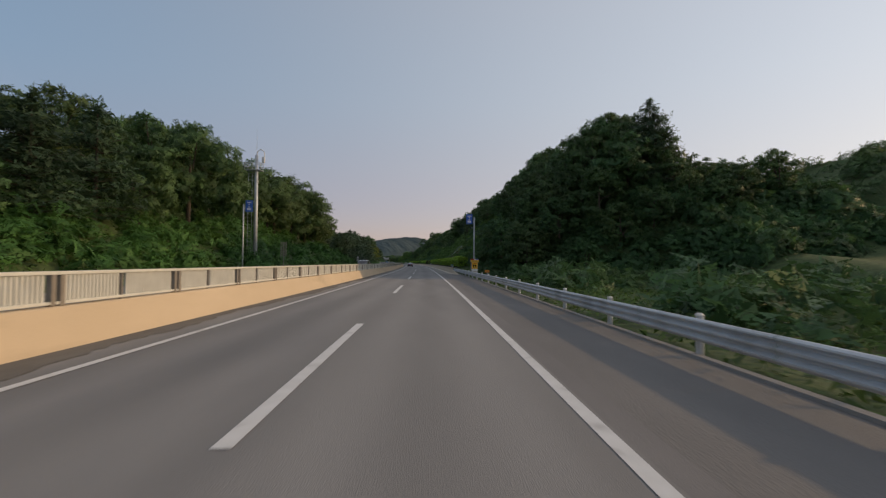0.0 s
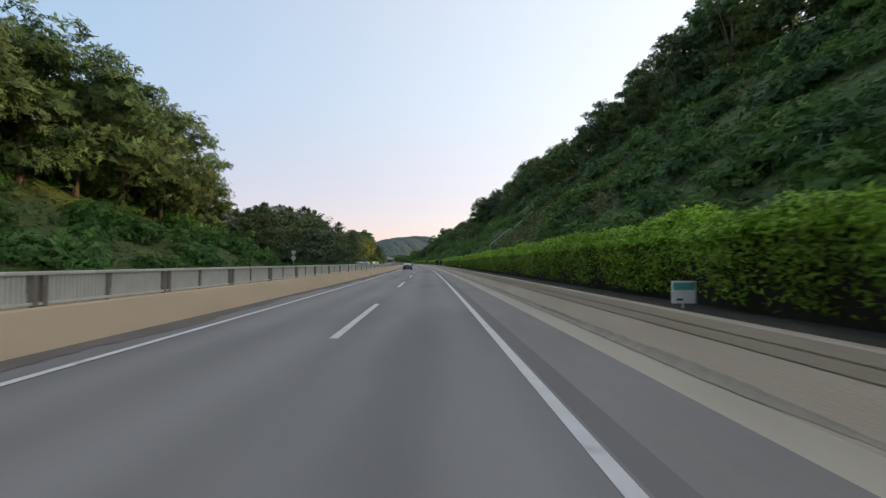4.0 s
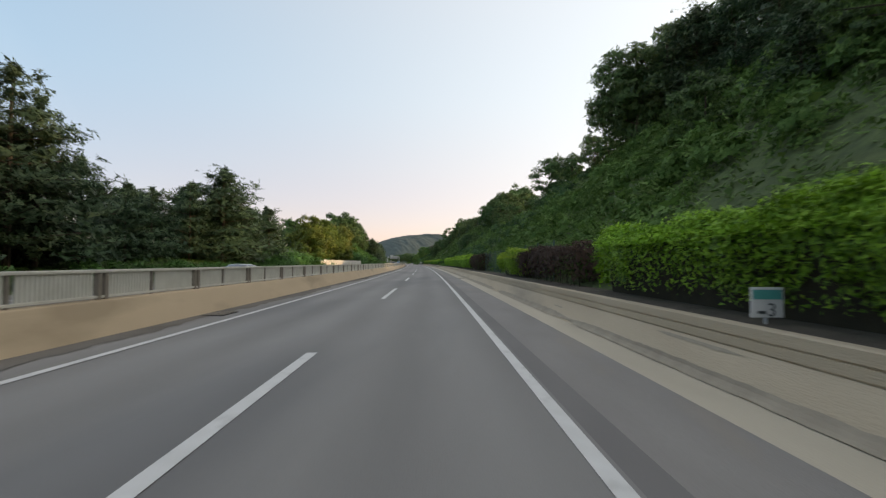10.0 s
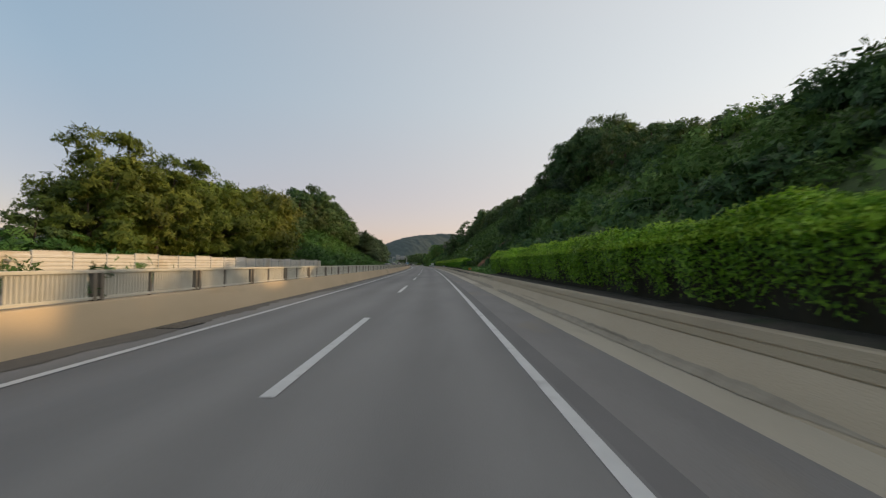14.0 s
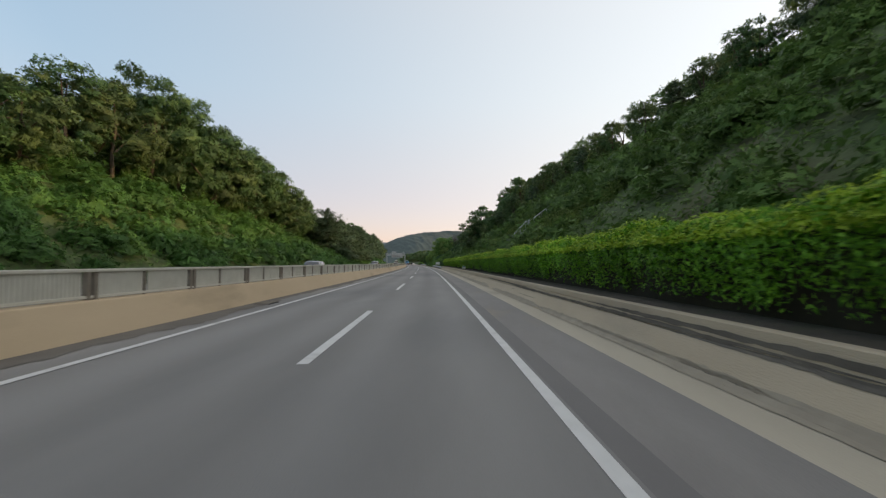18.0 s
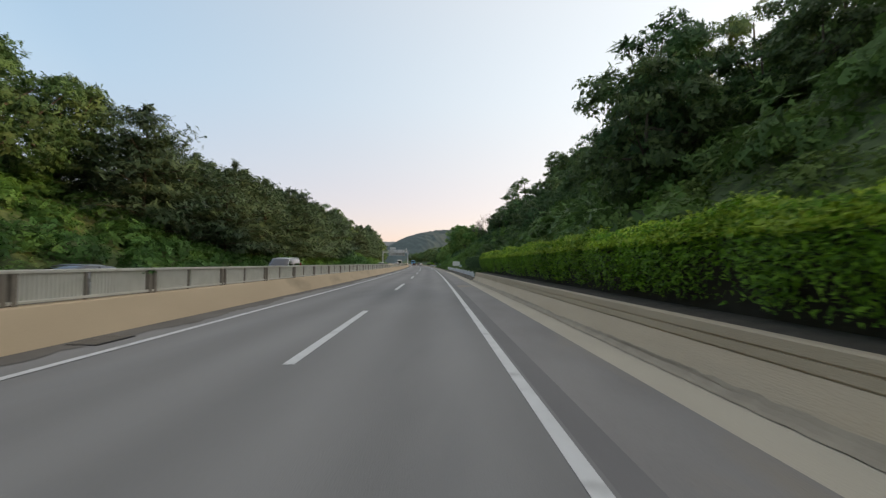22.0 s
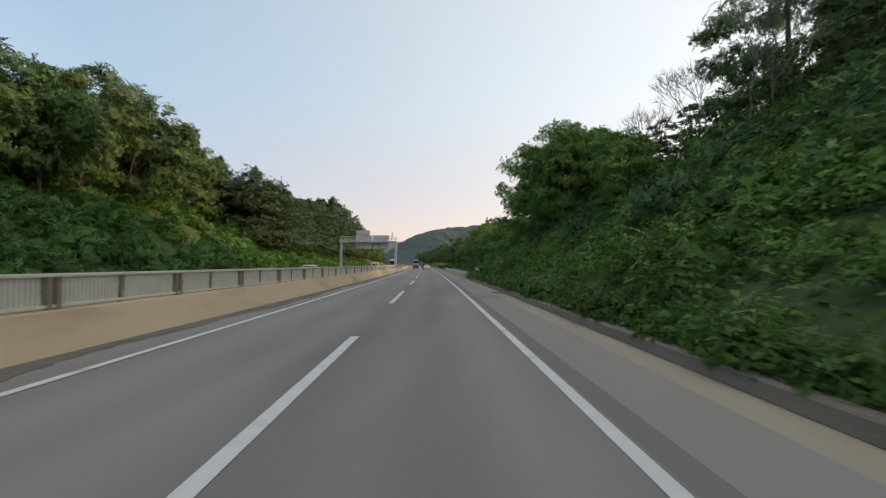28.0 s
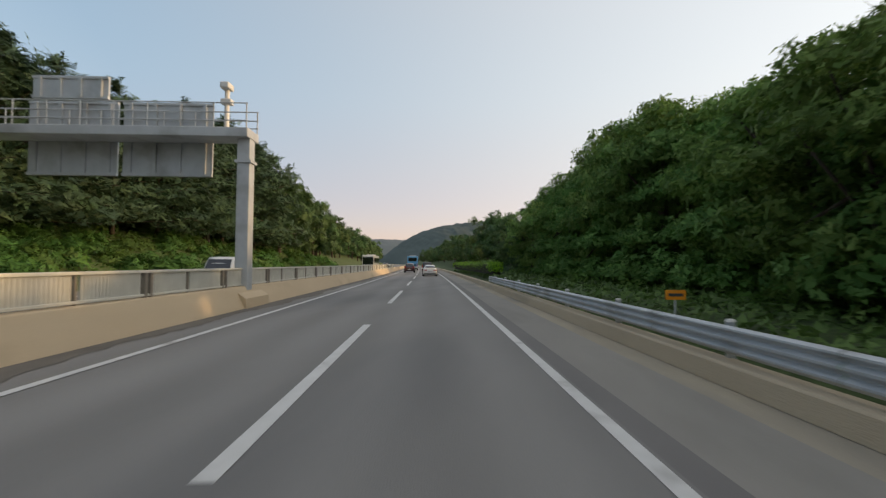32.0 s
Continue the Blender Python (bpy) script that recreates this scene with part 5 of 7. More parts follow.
CAR_FORMS = {  # rear to front: body stations (y, half width share, bottom, top); cabin stations (y, half width low, high, bottom, top)
    "sedan": ([(-1.0, .80, .36, .86), (-.985, .90, .27, .98), (-.94, .955, .23, 1.06), (-.80, .985, .20, 1.045), (-.62, 1, .19, 1.00), (-.3, 1, .18, .985), (.1, 1, .18, .965), (.42, .995, .18, .945), (.62, .985, .19, .92), (.82, .96, .2, .84), (.94, .89, .22, .74), (1.0, .74, .28, .62)],
              [(-.80, .80, .70, 1.0, 1.03), (-.60, .85, .64, .98, 1.24), (-.38, .88, .62, .96, 1.40), (-.12, .89, .63, .95, 1.465), (.10, .89, .63, .94, 1.455), (.25, .88, .64, .93, 1.36), (.45, .85, .70, .92, 1.02), (.50, .84, .74, .90, .95)]),
    "suv": ([(-1.0, .88, .40, .95), (-.97, .95, .30, 1.05), (-.85, .99, .26, 1.08), (-.5, 1, .24, 1.08), (0, 1, .24, 1.06), (.42, 1, .24, 1.05), (.62, .99, .25, 1.04), (.84, .96, .26, .98), (.95, .90, .28, .88), (1.0, .80, .36, .72)],
            [(-.97, .86, .74, 1.02, 1.12), (-.90, .89, .70, 1.04, 1.45), (-.80, .90, .70, 1.05, 1.62), (-.4, .91, .71, 1.05, 1.68), (.05, .91, .71, 1.04, 1.66), (.22, .90, .72, 1.03, 1.54), (.44, .87, .78, 1.02, 1.10), (.48, .86, .8, 1.0, 1.04)]),
    "van": ([(-1.0, .93, .36, 1.0), (-.97, .98, .28, 1.05), (-.5, 1, .25, 1.05), (0, 1, .25, 1.04), (.5, 1, .25, 1.03), (.80, .98, .26, .98), (.94, .93, .28, .86), (1.0, .82, .36, .70)],
            [(-.985, .92, .84, 1.02, 1.2), (-.96, .94, .82, 1.03, 1.86), (-.85, .95, .82, 1.03, 1.95), (-.3, .95, .83, 1.03, 1.96), (.30, .95, .82, 1.02, 1.92), (.46, .94, .82, 1.02, 1.76), (.74, .91, .86, 1.0, 1.10), (.80, .9, .88, .96, 1.0)])}


def car(name, label, form, length, width, height, paint, m, wheelbase=None, rim=ALLOY, plate=True):
    """A car, nose along +y: body, roof, glazing, lamps, mirrors, wheels."""
    c = thing(name, label, "car" if form != "van" else "van", m)
    hl, hw = length / 2, width / 2
    body, cabin = CAR_FORMS[form]
    top = max(s[4] for s in cabin)
    k = height / top
    part("body", loft([body_section(y * hl, w * hw, zb * k, zt * k) for y, w, zb, zt in body]), paint, c, smooth=True)
    part("glazing", loft([cabin_section(y * hl, a * hw, b_ * hw, z0 * k, z1 * k) for y, a, b_, z0, z1 in cabin]), BLACK_GLASS, c, "dark tinted windows", smooth=True)
    mid = [s for s in cabin if s[4] > top * .93]
    y0, y1 = mid[0][0] - .05, mid[-1][0] + .05
    roof = []
    for y in np.linspace(y0, y1, 9):
        zt = float(np.interp(y, [s[0] for s in cabin], [s[4] for s in cabin])) * k
        w = float(np.interp(y, [s[0] for s in cabin], [s[2] for s in cabin])) * hw
        roof.append([(w * .99, y * hl, zt - .075), (w * .97, y * hl, zt - .012), (w * .6, y * hl, zt + .014), (0, y * hl, zt + .026), (-w * .6, y * hl, zt + .014), (-w * .97, y * hl, zt - .012), (-w * .99, y * hl, zt - .075), (0, y * hl, zt - .05)])
    part("roof", loft(roof), paint, c, smooth=True)

    def on_cabin(y, f, out=.008):
        wb, wt, z0, z1 = (float(np.interp(y, [s[0] for s in cabin], [s[i] for s in cabin])) for i in (1, 2, 3, 4))
        return ((wb + (wt + .02 - wb) * f) * hw + out, y * hl, (z0 + (z1 - z0) * (.06 + .80 * f)) * k)
    for sgn in (1, -1):
        flip = lambda p: (p[0] * sgn, p[1], p[2])
        # rear quarter, centre and front roof posts
        for ya, yb, wid in ((cabin[1][0] - .04, mid[0][0] - .02, .17), (-.06, -.08, .05), (cabin[-2][0], mid[-1][0] + .03, .05)):
            b = bmesh.new()
            n = 6
            va = [b.verts.new(flip(on_cabin(ya + (yb - ya) * i / n, i / n))) for i in range(n + 1)]
            vb = [b.verts.new(flip(on_cabin(ya + (yb - ya) * i / n + wid * (.9 if ya < -.1 else 1) * (1 - .45 * i / n), i / n))) for i in range(n + 1)]
            for i in range(n):
                b.faces.new((va[i], va[i + 1], vb[i + 1], vb[i]))
            r = bmesh.ops.extrude_face_region(b, geom=b.faces[:])
            bmesh.ops.translate(b, vec=(-.03 * sgn, 0, 0), verts=[v for v in r["geom"] if isinstance(v, bmesh.types.BMVert)])
            bmesh.ops.recalc_face_normals(b, faces=b.faces)
            part("roof_post", b, paint if ya != -.06 else BLACK_PLASTIC, c)
        mx = sgn * (hw + .07)
        part("mirror", box(bmesh.new(), mx - .1, mx + .1, cabin[-3][0] * hl + .18, cabin[-3][0] * hl + .36, cabin[-2][3] * k + .02, cabin[-2][3] * k + .16, .035), paint, c)
        # lamps
        zt = body[1][3] * k
        b = bmesh.new()
        if form == "sedan":
            path = [(.40, -1.004), (.76, -1.004), (.865, -.990), (.925, -.965), (.962, -.925), (.985, -.86)]
            for dz in (-.16, -.235):
                ring = [[b.verts.new((sgn * hw * px, hl * py, zt + dz + h_)) for h_ in (0, .045)] + [b.verts.new((sgn * (hw * px - .04), hl * py + .05, zt + dz + h_)) for h_ in (.045, 0)] for px, py in path]
                for p_, q_ in zip(ring, ring[1:]):
                    for i in range(4):
                        b.faces.new((p_[i], p_[(i + 1) % 4], q_[(i + 1) % 4], q_[i]))
                b.faces.new(ring[0])
                b.faces.new(ring[-1][::-1])
            bmesh.ops.recalc_face_normals(b, faces=b.faces)
        elif form == "suv":
            box(b, min(sgn * hw * .70, sgn * hw * .97), max(sgn * hw * .70, sgn * hw * .97), -hl - .012, -hl + .2, zt - .22, zt + .10, .03)
        else:
            box(b, min(sgn * hw * .84, sgn * hw * .98), max(sgn * hw * .84, sgn * hw * .98), -hl - .012, -hl + .1, zt - .25, zt + .45, .03)
        part("rear_lamp", b, RED_LENS, c, "red rear lamp")
        zf = body[-2][3] * k
        part("headlamp", box(bmesh.new(), min(sgn * hw * .5, sgn * hw * .9), max(sgn * hw * .5, sgn * hw * .9), hl * .93, hl - .015, zf - .16, zf - .03, .03), CLEAR_LENS, c, "clear headlamp")
        wb = wheelbase or length * .58
        for y in (-wb / 2 + .02, wb / 2 + .02):
            r = .355 * (1 if form == "sedan" else 1.03)
            # No opening is cut: a black disc on the flank gives the arch's shade.
            b = bmesh.new()
            bmesh.ops.create_cone(b, cap_ends=True, segments=28, radius1=r * 1.13, radius2=r * 1.13, depth=.3, matrix=pose(sgn * (hw - .142), y, r) @ pose(0, 0, 0, 0, 90, 0))
            bmesh.ops.bisect_plane(b, geom=b.verts[:] + b.edges[:] + b.faces[:], plane_co=(0, 0, .17), plane_no=(0, 0, -1), clear_outer=True)
            part("wheel_arch", b, BLACK_PLASTIC, c, "black disc standing for the shaded gap round the wheel")
            wheel(c, sgn * (hw - .07), y, r, sgn, rim)
    part("rear_bumper", box(bmesh.new(), -hw * .84, hw * .84, -hl - .005, -hl + .3, .25 * k, .42 * k, .04), BLACK_PLASTIC, c, "black lower bumper")
    part("front_grille", box(bmesh.new(), -hw * .45, hw * .45, hl - .12, hl + .008, .38 * k, .62 * k, .03), BLACK_PLASTIC, c, "black grille")
    if form == "sedan":
        part("boot_lip", box(bmesh.new(), -hw * .80, hw * .80, -hl * .955, -hl * .915, 1.06 * k, 1.098 * k, .012), paint, c)
    if plate:
        p = part("number_plate", box(bmesh.new(), -.26, .26, -hl - .022, -hl + .03, .54 * k, .65 * k, .006), PLATE, c, "pale plate with dark bars")
        b = bmesh.new()
        for i in range(8):
            if i != 4:
                box(b, -.21 + i * .053, -.175 + i * .053, -hl - .0255, -hl - .021, .565 * k, .628 * k)
        part("bar_row", b, INK, p)
    return c


def soft_curve(keys):
    """A smooth curve through keys (at, value)."""
    k = np.array(keys, float)
    slope = np.gradient(k[:, 1], k[:, 0])

    def at(y):
        i = int(np.clip(np.searchsorted(k[:, 0], y) - 1, 0, len(k) - 2))
        d = k[i + 1, 0] - k[i, 0]
        t = min(max((y - k[i, 0]) / d, 0.0), 1.0)
        return float((2 * t ** 3 - 3 * t * t + 1) * k[i, 1] + (t ** 3 - 2 * t * t + t) * d * slope[i] + (3 * t * t - 2 * t ** 3) * k[i + 1, 1] + (t ** 3 - t * t) * d * slope[i + 1])
    return at


def sheet(points):
    """A skin over a grid of places."""
    b = bmesh.new()
    rows = [[b.verts.new(q) for q in r] for r in points]
    for u, v in zip(rows, rows[1:]):
        for i in range(len(u) - 1):
            b.faces.new((u[i], u[i + 1], v[i + 1], v[i]))
    bmesh.ops.recalc_face_normals(b, faces=b.faces)
    return b


def grand_saloon(m):
    """A long fastback saloon, nose along +y."""
    c = thing("saloon_car", "dark navy blue fastback saloon car with chrome window trim", "car", m)
    wide = soft_curve([(-2.5, .70), (-2.46, .80), (-2.36, .875), (-2.1, .925), (-1.5, .955), (0, .96), (1.5, .955), (2.05, .92), (2.32, .83), (2.45, .68), (2.5, .5)])
    deck = soft_curve([(-2.5, .86), (-2.46, .97), (-2.40, 1.055), (-2.2, 1.05), (-1.8, 1.03), (-1.2, 1.0), (-.4, .965), (.5, .95), (1.2, .94), (1.7, .90), (2.1, .83), (2.36, .73), (2.5, .58)])
    sill = soft_curve([(-2.5, .40), (-2.42, .27), (-2.2, .22), (-1.5, .19), (1.5, .19), (2.2, .21), (2.42, .25), (2.5, .34)])

    def section(y):
        w, z0, z1 = wide(y), sill(y), deck(y)
        h = z1 - z0
        right = [(w * .84, z0), (w * .955, z0 + .05), (w * .975, z0 + .18 * h), (w * .985, z0 + .36 * h), (w, z0 + .58 * h), (w * .992, z0 + .72 * h), (w * .965, z0 + .80 * h), (w * .94, z0 + .88 * h), (w * .89, z0 + .955 * h), (w * .78, z1), (w * .4, z1 + .014)]
        return [(x, y, z) for x, z in right] + [(0, y, z1 + .018)] + [(-x, y, z) for x, z in right[::-1]]
    part("body", loft([section(y) for y in np.concatenate([[-2.5, -2.485, -2.46, -2.42, -2.38, -2.3], np.linspace(-2.15, 2.15, 24), [2.27, 2.36, 2.43, 2.47, 2.5]])]), NAVY, c, smooth=True)
    ridge = soft_curve([(-2.2, 1.06), (-1.95, 1.12), (-1.5, 1.245), (-1.0, 1.37), (-.5, 1.445), (-.05, 1.468), (.3, 1.45), (.7, 1.365), (1.1, 1.205), (1.5, .99), (1.62, .93)])
    belt = soft_curve([(-2.2, .98), (-1.5, .955), (-.5, .93), (.5, .915), (1.2, .90), (1.62, .885)])
    half = soft_curve([(-2.2, .66), (-1.9, .75), (-1.4, .835), (-.6, .872), (.3, .872), (1.0, .845), (1.5, .78), (1.62, .74)])
    N, M = 3.0, 1.75

    def side_x(y, z):
        f = min(max((z - belt(y)) / (ridge(y) - belt(y)), 0), 1)
        return half(y) * (1 - f ** M) ** (1 / N)

    def roof_z(y, x):
        return belt(y) + (ridge(y) - belt(y)) * (1 - min(abs(x) / half(y), 1) ** N) ** (1 / M)
    hoops = []
    for y in np.linspace(-2.2, 1.62, 34):
        fs = np.sin(np.linspace(0, math.pi / 2, 13))
        row = [(side_x(y, belt(y) + (ridge(y) - belt(y)) * f), y, belt(y) + (ridge(y) - belt(y)) * f) for f in fs[:-1]] + [(half(y) * k, y, roof_z(y, half(y) * k)) for k in (.25,)] + [(0, y, ridge(y))]
        hoops.append(row + [(-x, yy, z) for x, yy, z in row[-2::-1]])
    part("cabin", loft(hoops), NAVY, c, "navy roof and pillars", smooth=True)
    for name, ya, yb, k0, k1, lbl in (("rear_window", -1.93, -.78, .80, .70, "sloping dark rear window"), ("windscreen", .42, 1.50, .76, .86, "raked dark windscreen")):
        part(name, sheet([[(half(y) * k * t, y, roof_z(y, half(y) * k * t) + .007) for t in np.linspace(-1, 1, 15)] for y, k in zip(np.linspace(ya, yb, 14), np.linspace(k0, k1, 14))]), BLACK_GLASS, c, lbl, smooth=True)
    part("sunroof", sheet([[(x, y, roof_z(y, x) + .006) for x in np.linspace(-.44, .44, 9)] for y in np.linspace(-.62, .26, 9)]), BLACK_GLASS, c, "dark glass roof panel", smooth=True)
    low = lambda y: belt(y) + .045 + .05 * max(0.0, (-1.0 - y) / .4)
    top = soft_curve([(-1.42, 1.03), (-1.2, 1.13), (-.9, 1.235), (-.5, 1.325), (0, 1.362), (.4, 1.325), (.75, 1.22), (1.05, 1.085), (1.25, .965)])
    ys = np.linspace(-1.42, 1.25, 30)
    for sgn in (1, -1):
        part("side_window", sheet([[(sgn * (side_x(y, z) + .006), y, z) for z in np.linspace(low(y), max(top(y), low(y) + .004), 6)] for y in ys]), BLACK_GLASS, c, "dark tinted side window", smooth=True)
        b = bmesh.new()
        for edge, back in ((low, -1.50), (lambda y: max(top(y), low(y) + .004), -1.45)):
            pts = [(sgn * (side_x(y, edge(y)) + .010), y, edge(y)) for y in np.linspace(-1.42, 1.27 if edge is low else 1.25, 30)]
            for u, v in zip(pts, pts[1:]):
                rod(b, u, v, .013, n=6)
        part("window_trim", b, CHROME, c, "chrome window surround")
        for y in (-.02, -1.03):
            part("window_post", sheet([[(sgn * (side_x(yy + .09 * (z - 1.1) * (1 if y > -.5 else 2.2), z) + .009), yy + .09 * (z - 1.1), z) for z in np.linspace(low(y) + .01, top(y) - .01, 6)] for yy in (y - .022, y + .022)]), BLACK_PLASTIC, c)
        x = sgn * .957
        part("sill_trim", box(bmesh.new(), x - .02, x + .008, -1.02, 1.08, .285, .318, .008), CHROME, c, "chrome sill strip")
        part("rear_trim", box(bmesh.new(), sgn * .925 - .03, sgn * .925 + .012, -2.12, -1.93, .37, .395, .006), CHROME, c, "thin chrome bumper strip")
        for y in (-.62, .42):
            part("door_handle", box(bmesh.new(), sgn * .955 - .03, sgn * .955 + .024, y - .10, y + .10, .795, .822, .01), CHROME, c, "chrome door handle")
        for y in (-1.08, -.04, 1.02):
            part("door_seam", box(bmesh.new(), sgn * .955 - .05, sgn * .9605, y - .004, y + .004, .33, .86), BLACK_PLASTIC, c)
        for z in (.655, .705, .755):
            part("side_vent", box(bmesh.new(), sgn * .948 - .02, sgn * .948 + .018, 1.07, 1.31, z, z + .018, .006), CHROME, c, "chrome side vent")
        mx = sgn * 1.02
        mir = part("mirror", box(bmesh.new(), mx - .11, mx + .10, .86, 1.02, .955, 1.075, .045), NAVY, c, smooth=True)
        part("mirror_stalk", box(bmesh.new(), min(sgn * .86, mx), max(sgn * .86, mx), .90, .97, .93, .965, .01), BLACK_PLASTIC, mir)
        # two thin rows of rear lamp that run round the corner
        run = [(.36, -2.512), (.62, -2.506), (.76, -2.482), (.845, -2.43), (.895, -2.34), (.918, -2.20), (.930, -2.06)]
        for name, mt, z0, hh, out, lbl in (("rear_lamp", RED_LENS, .80, .052, .0, "red rear lamp strip"), ("rear_lamp", RED_LENS, .885, .052, .0, "red rear lamp strip"), ("lamp_line", CLEAR_LENS, .86, .014, .003, "pale line in the rear lamp"), ("lamp_line", CLEAR_LENS, .822, .012, .003, "pale line in the rear lamp")):
            b = bmesh.new()
            ring = [[b.verts.new(q) for q in ((sgn * (px + out), py - out, z0), (sgn * (px + out), py - out, z0 + hh), (sgn * (px - .06), py + .08, z0 + hh), (sgn * (px - .06), py + .08, z0))] for px, py in (run if mt is RED_LENS else run[:5])]
            for u, v in zip(ring, ring[1:]):
                for i in range(4):
                    b.faces.new((u[i], u[(i + 1) % 4], v[(i + 1) % 4], v[i]))
            b.faces.new(ring[0])
            b.faces.new(ring[-1][::-1])
            bmesh.ops.recalc_face_normals(b, faces=b.faces)
            part(name, b, mt, c, lbl)
        part("exhaust", box(bmesh.new(), min(sgn * .42, sgn * .70), max(sgn * .42, sgn * .70), -2.505, -2.38, .30, .375, .028), CHROME, c, "chrome exhaust trim")
        part("exhaust_mouth", box(bmesh.new(), min(sgn * .445, sgn * .675), max(sgn * .445, sgn * .675), -2.509, -2.40, .315, .36, .018), BLACK_PLASTIC, c)
        part("reflector", box(bmesh.new(), min(sgn * .46, sgn * .74), max(sgn * .46, sgn * .74), -2.502, -2.38, .455, .49, .01), RED_LENS, c, "red bumper reflector")
        part("headlamp", box(bmesh.new(), min(sgn * .5, sgn * .84), max(sgn * .5, sgn * .84), 2.2, 2.42, .60, .72, .03), CLEAR_LENS, c, "clear headlamp")
        for y in (-1.49, 1.52):
            # The shaded gap above each wheel is a flat-faced black disc.
            b = bmesh.new()
            bmesh.ops.create_cone(b, cap_ends=True, segments=32, radius1=.40, radius2=.40, depth=.3, matrix=pose(sgn * .812, y, .362) @ pose(0, 0, 0, 0, 90, 0))
            bmesh.ops.bisect_plane(b, geom=b.verts[:] + b.edges[:] + b.faces[:], plane_co=(0, 0, .19), plane_no=(0, 0, -1), clear_outer=True)
            part("wheel_arch", b, BLACK_PLASTIC, c, "black disc standing for the shaded gap round the wheel")
            wheel(c, sgn * .885, y, .362, sgn, ALLOY, .80)
    part("boot_lip", box(bmesh.new(), -.70, .70, -2.455, -2.39, 1.045, 1.072, .012), NAVY, c, smooth=True)
    part("boot_strip", box(bmesh.new(), -.62, .62, -2.508, -2.44, .975, .985, .004), CHROME, c, "thin chrome strip on the boot")
    part("rear_diffuser", box(bmesh.new(), -.74, .74, -2.47, -2.2, .235, .30, .03), BLACK_PLASTIC, c, "black lower bumper")
    part("front_grille", box(bmesh.new(), -.40, .40, 2.38, 2.515, .34, .64, .03), BLACK_PLASTIC, c, "black grille")
    b = bmesh.new()
    fin = [[(x, -.98, 1.37), (x * .6, -.80, 1.475), (x * .6, -.74, 1.47), (x, -.70, 1.41)] for x in (-.028, .028)]
    part("aerial", loft(fin), BLACK_PLASTIC, c, "shark-fin aerial")
    b.free()
    part("plate_recess", box(bmesh.new(), -.31, .31, -2.503, -2.42, .515, .675, .012), BLACK_PLASTIC, c)
    pl = part("number_plate", box(bmesh.new(), -.262, .262, -2.515, -2.46, .535, .648, .006), PLATE, c, "pale plate with dark bars")
    b = bmesh.new()
    for i in range(8):
        box(b, -.225 + i * .056, -.185 + i * .056, -2.5185, -2.514, .56, .625)
    part("bar_row", b, INK, pl)
    return c


def bus(name, label, paint, m, length=11.5):
    c = thing(name, label, "bus", m)
    hw, hl, h = 1.24, length / 2, 3.35
    part("body", box(bmesh.new(), -hw, hw, -hl, hl, .38, h, .14), paint, c, smooth=False)
    part("skirt", box(bmesh.new(), -hw - .006, hw + .006, -hl - .006, hl + .006, .36, .95, .05), WHITE_CAR, c, "white lower panel")
    part("rear_window", box(bmesh.new(), -1.0, 1.0, -hl - .02, -hl + .05, 2.15, 3.0, .06), BLACK_GLASS, c, "dark rear window")
    part("windscreen", box(bmesh.new(), -1.12, 1.12, hl - .05, hl + .02, 1.35, 2.95, .08), BLACK_GLASS, c, "wide dark windscreen")
    for sgn in (1, -1):
        for i in range(6):
            y = -hl + .7 + i * (length - 1.4) / 6
            part("side_window", box(bmesh.new(), sgn * hw - .02, sgn * hw + .012, y, y + (length - 1.4) / 6 - .08, 1.75, 2.75, .01), BLACK_GLASS, c)
        part("rear_lamp", box(bmesh.new(), min(sgn * .98, sgn * 1.16), max(sgn * .98, sgn * 1.16), -hl - .03, -hl + .05, .95, 1.6, .03), RED_LENS, c, "red rear lamp")
        part("headlamp", box(bmesh.new(), min(sgn * .75, sgn * 1.12), max(sgn * .75, sgn * 1.12), hl - .05, hl + .02, .75, .95, .03), CLEAR_LENS, c)
        part("mirror", box(bmesh.new(), sgn * 1.42 - .12, sgn * 1.42 + .12, hl - .1, hl + .15, 2.1, 2.75, .05), BLACK_PLASTIC, c)
        for y in (-hl * .52, hl * .60):
            wheel(c, sgn * (hw - .09), y, .5, sgn)
    part("engine_grille", box(bmesh.new(), -.75, .75, -hl - .015, -hl + .03, 1.1, 1.5, .02), BLACK_PLASTIC, c, "dark engine grille")
    part("rear_bumper", box(bmesh.new(), -1.2, 1.2, -hl - .05, -hl + .2, .36, .62, .04), BLACK_PLASTIC, c)
    part("air_conditioner", box(bmesh.new(), -.8, .8, -2.4, .8, h - .01, h + .2, .08), WHITE_CAR, c, "white roof unit")
    return c


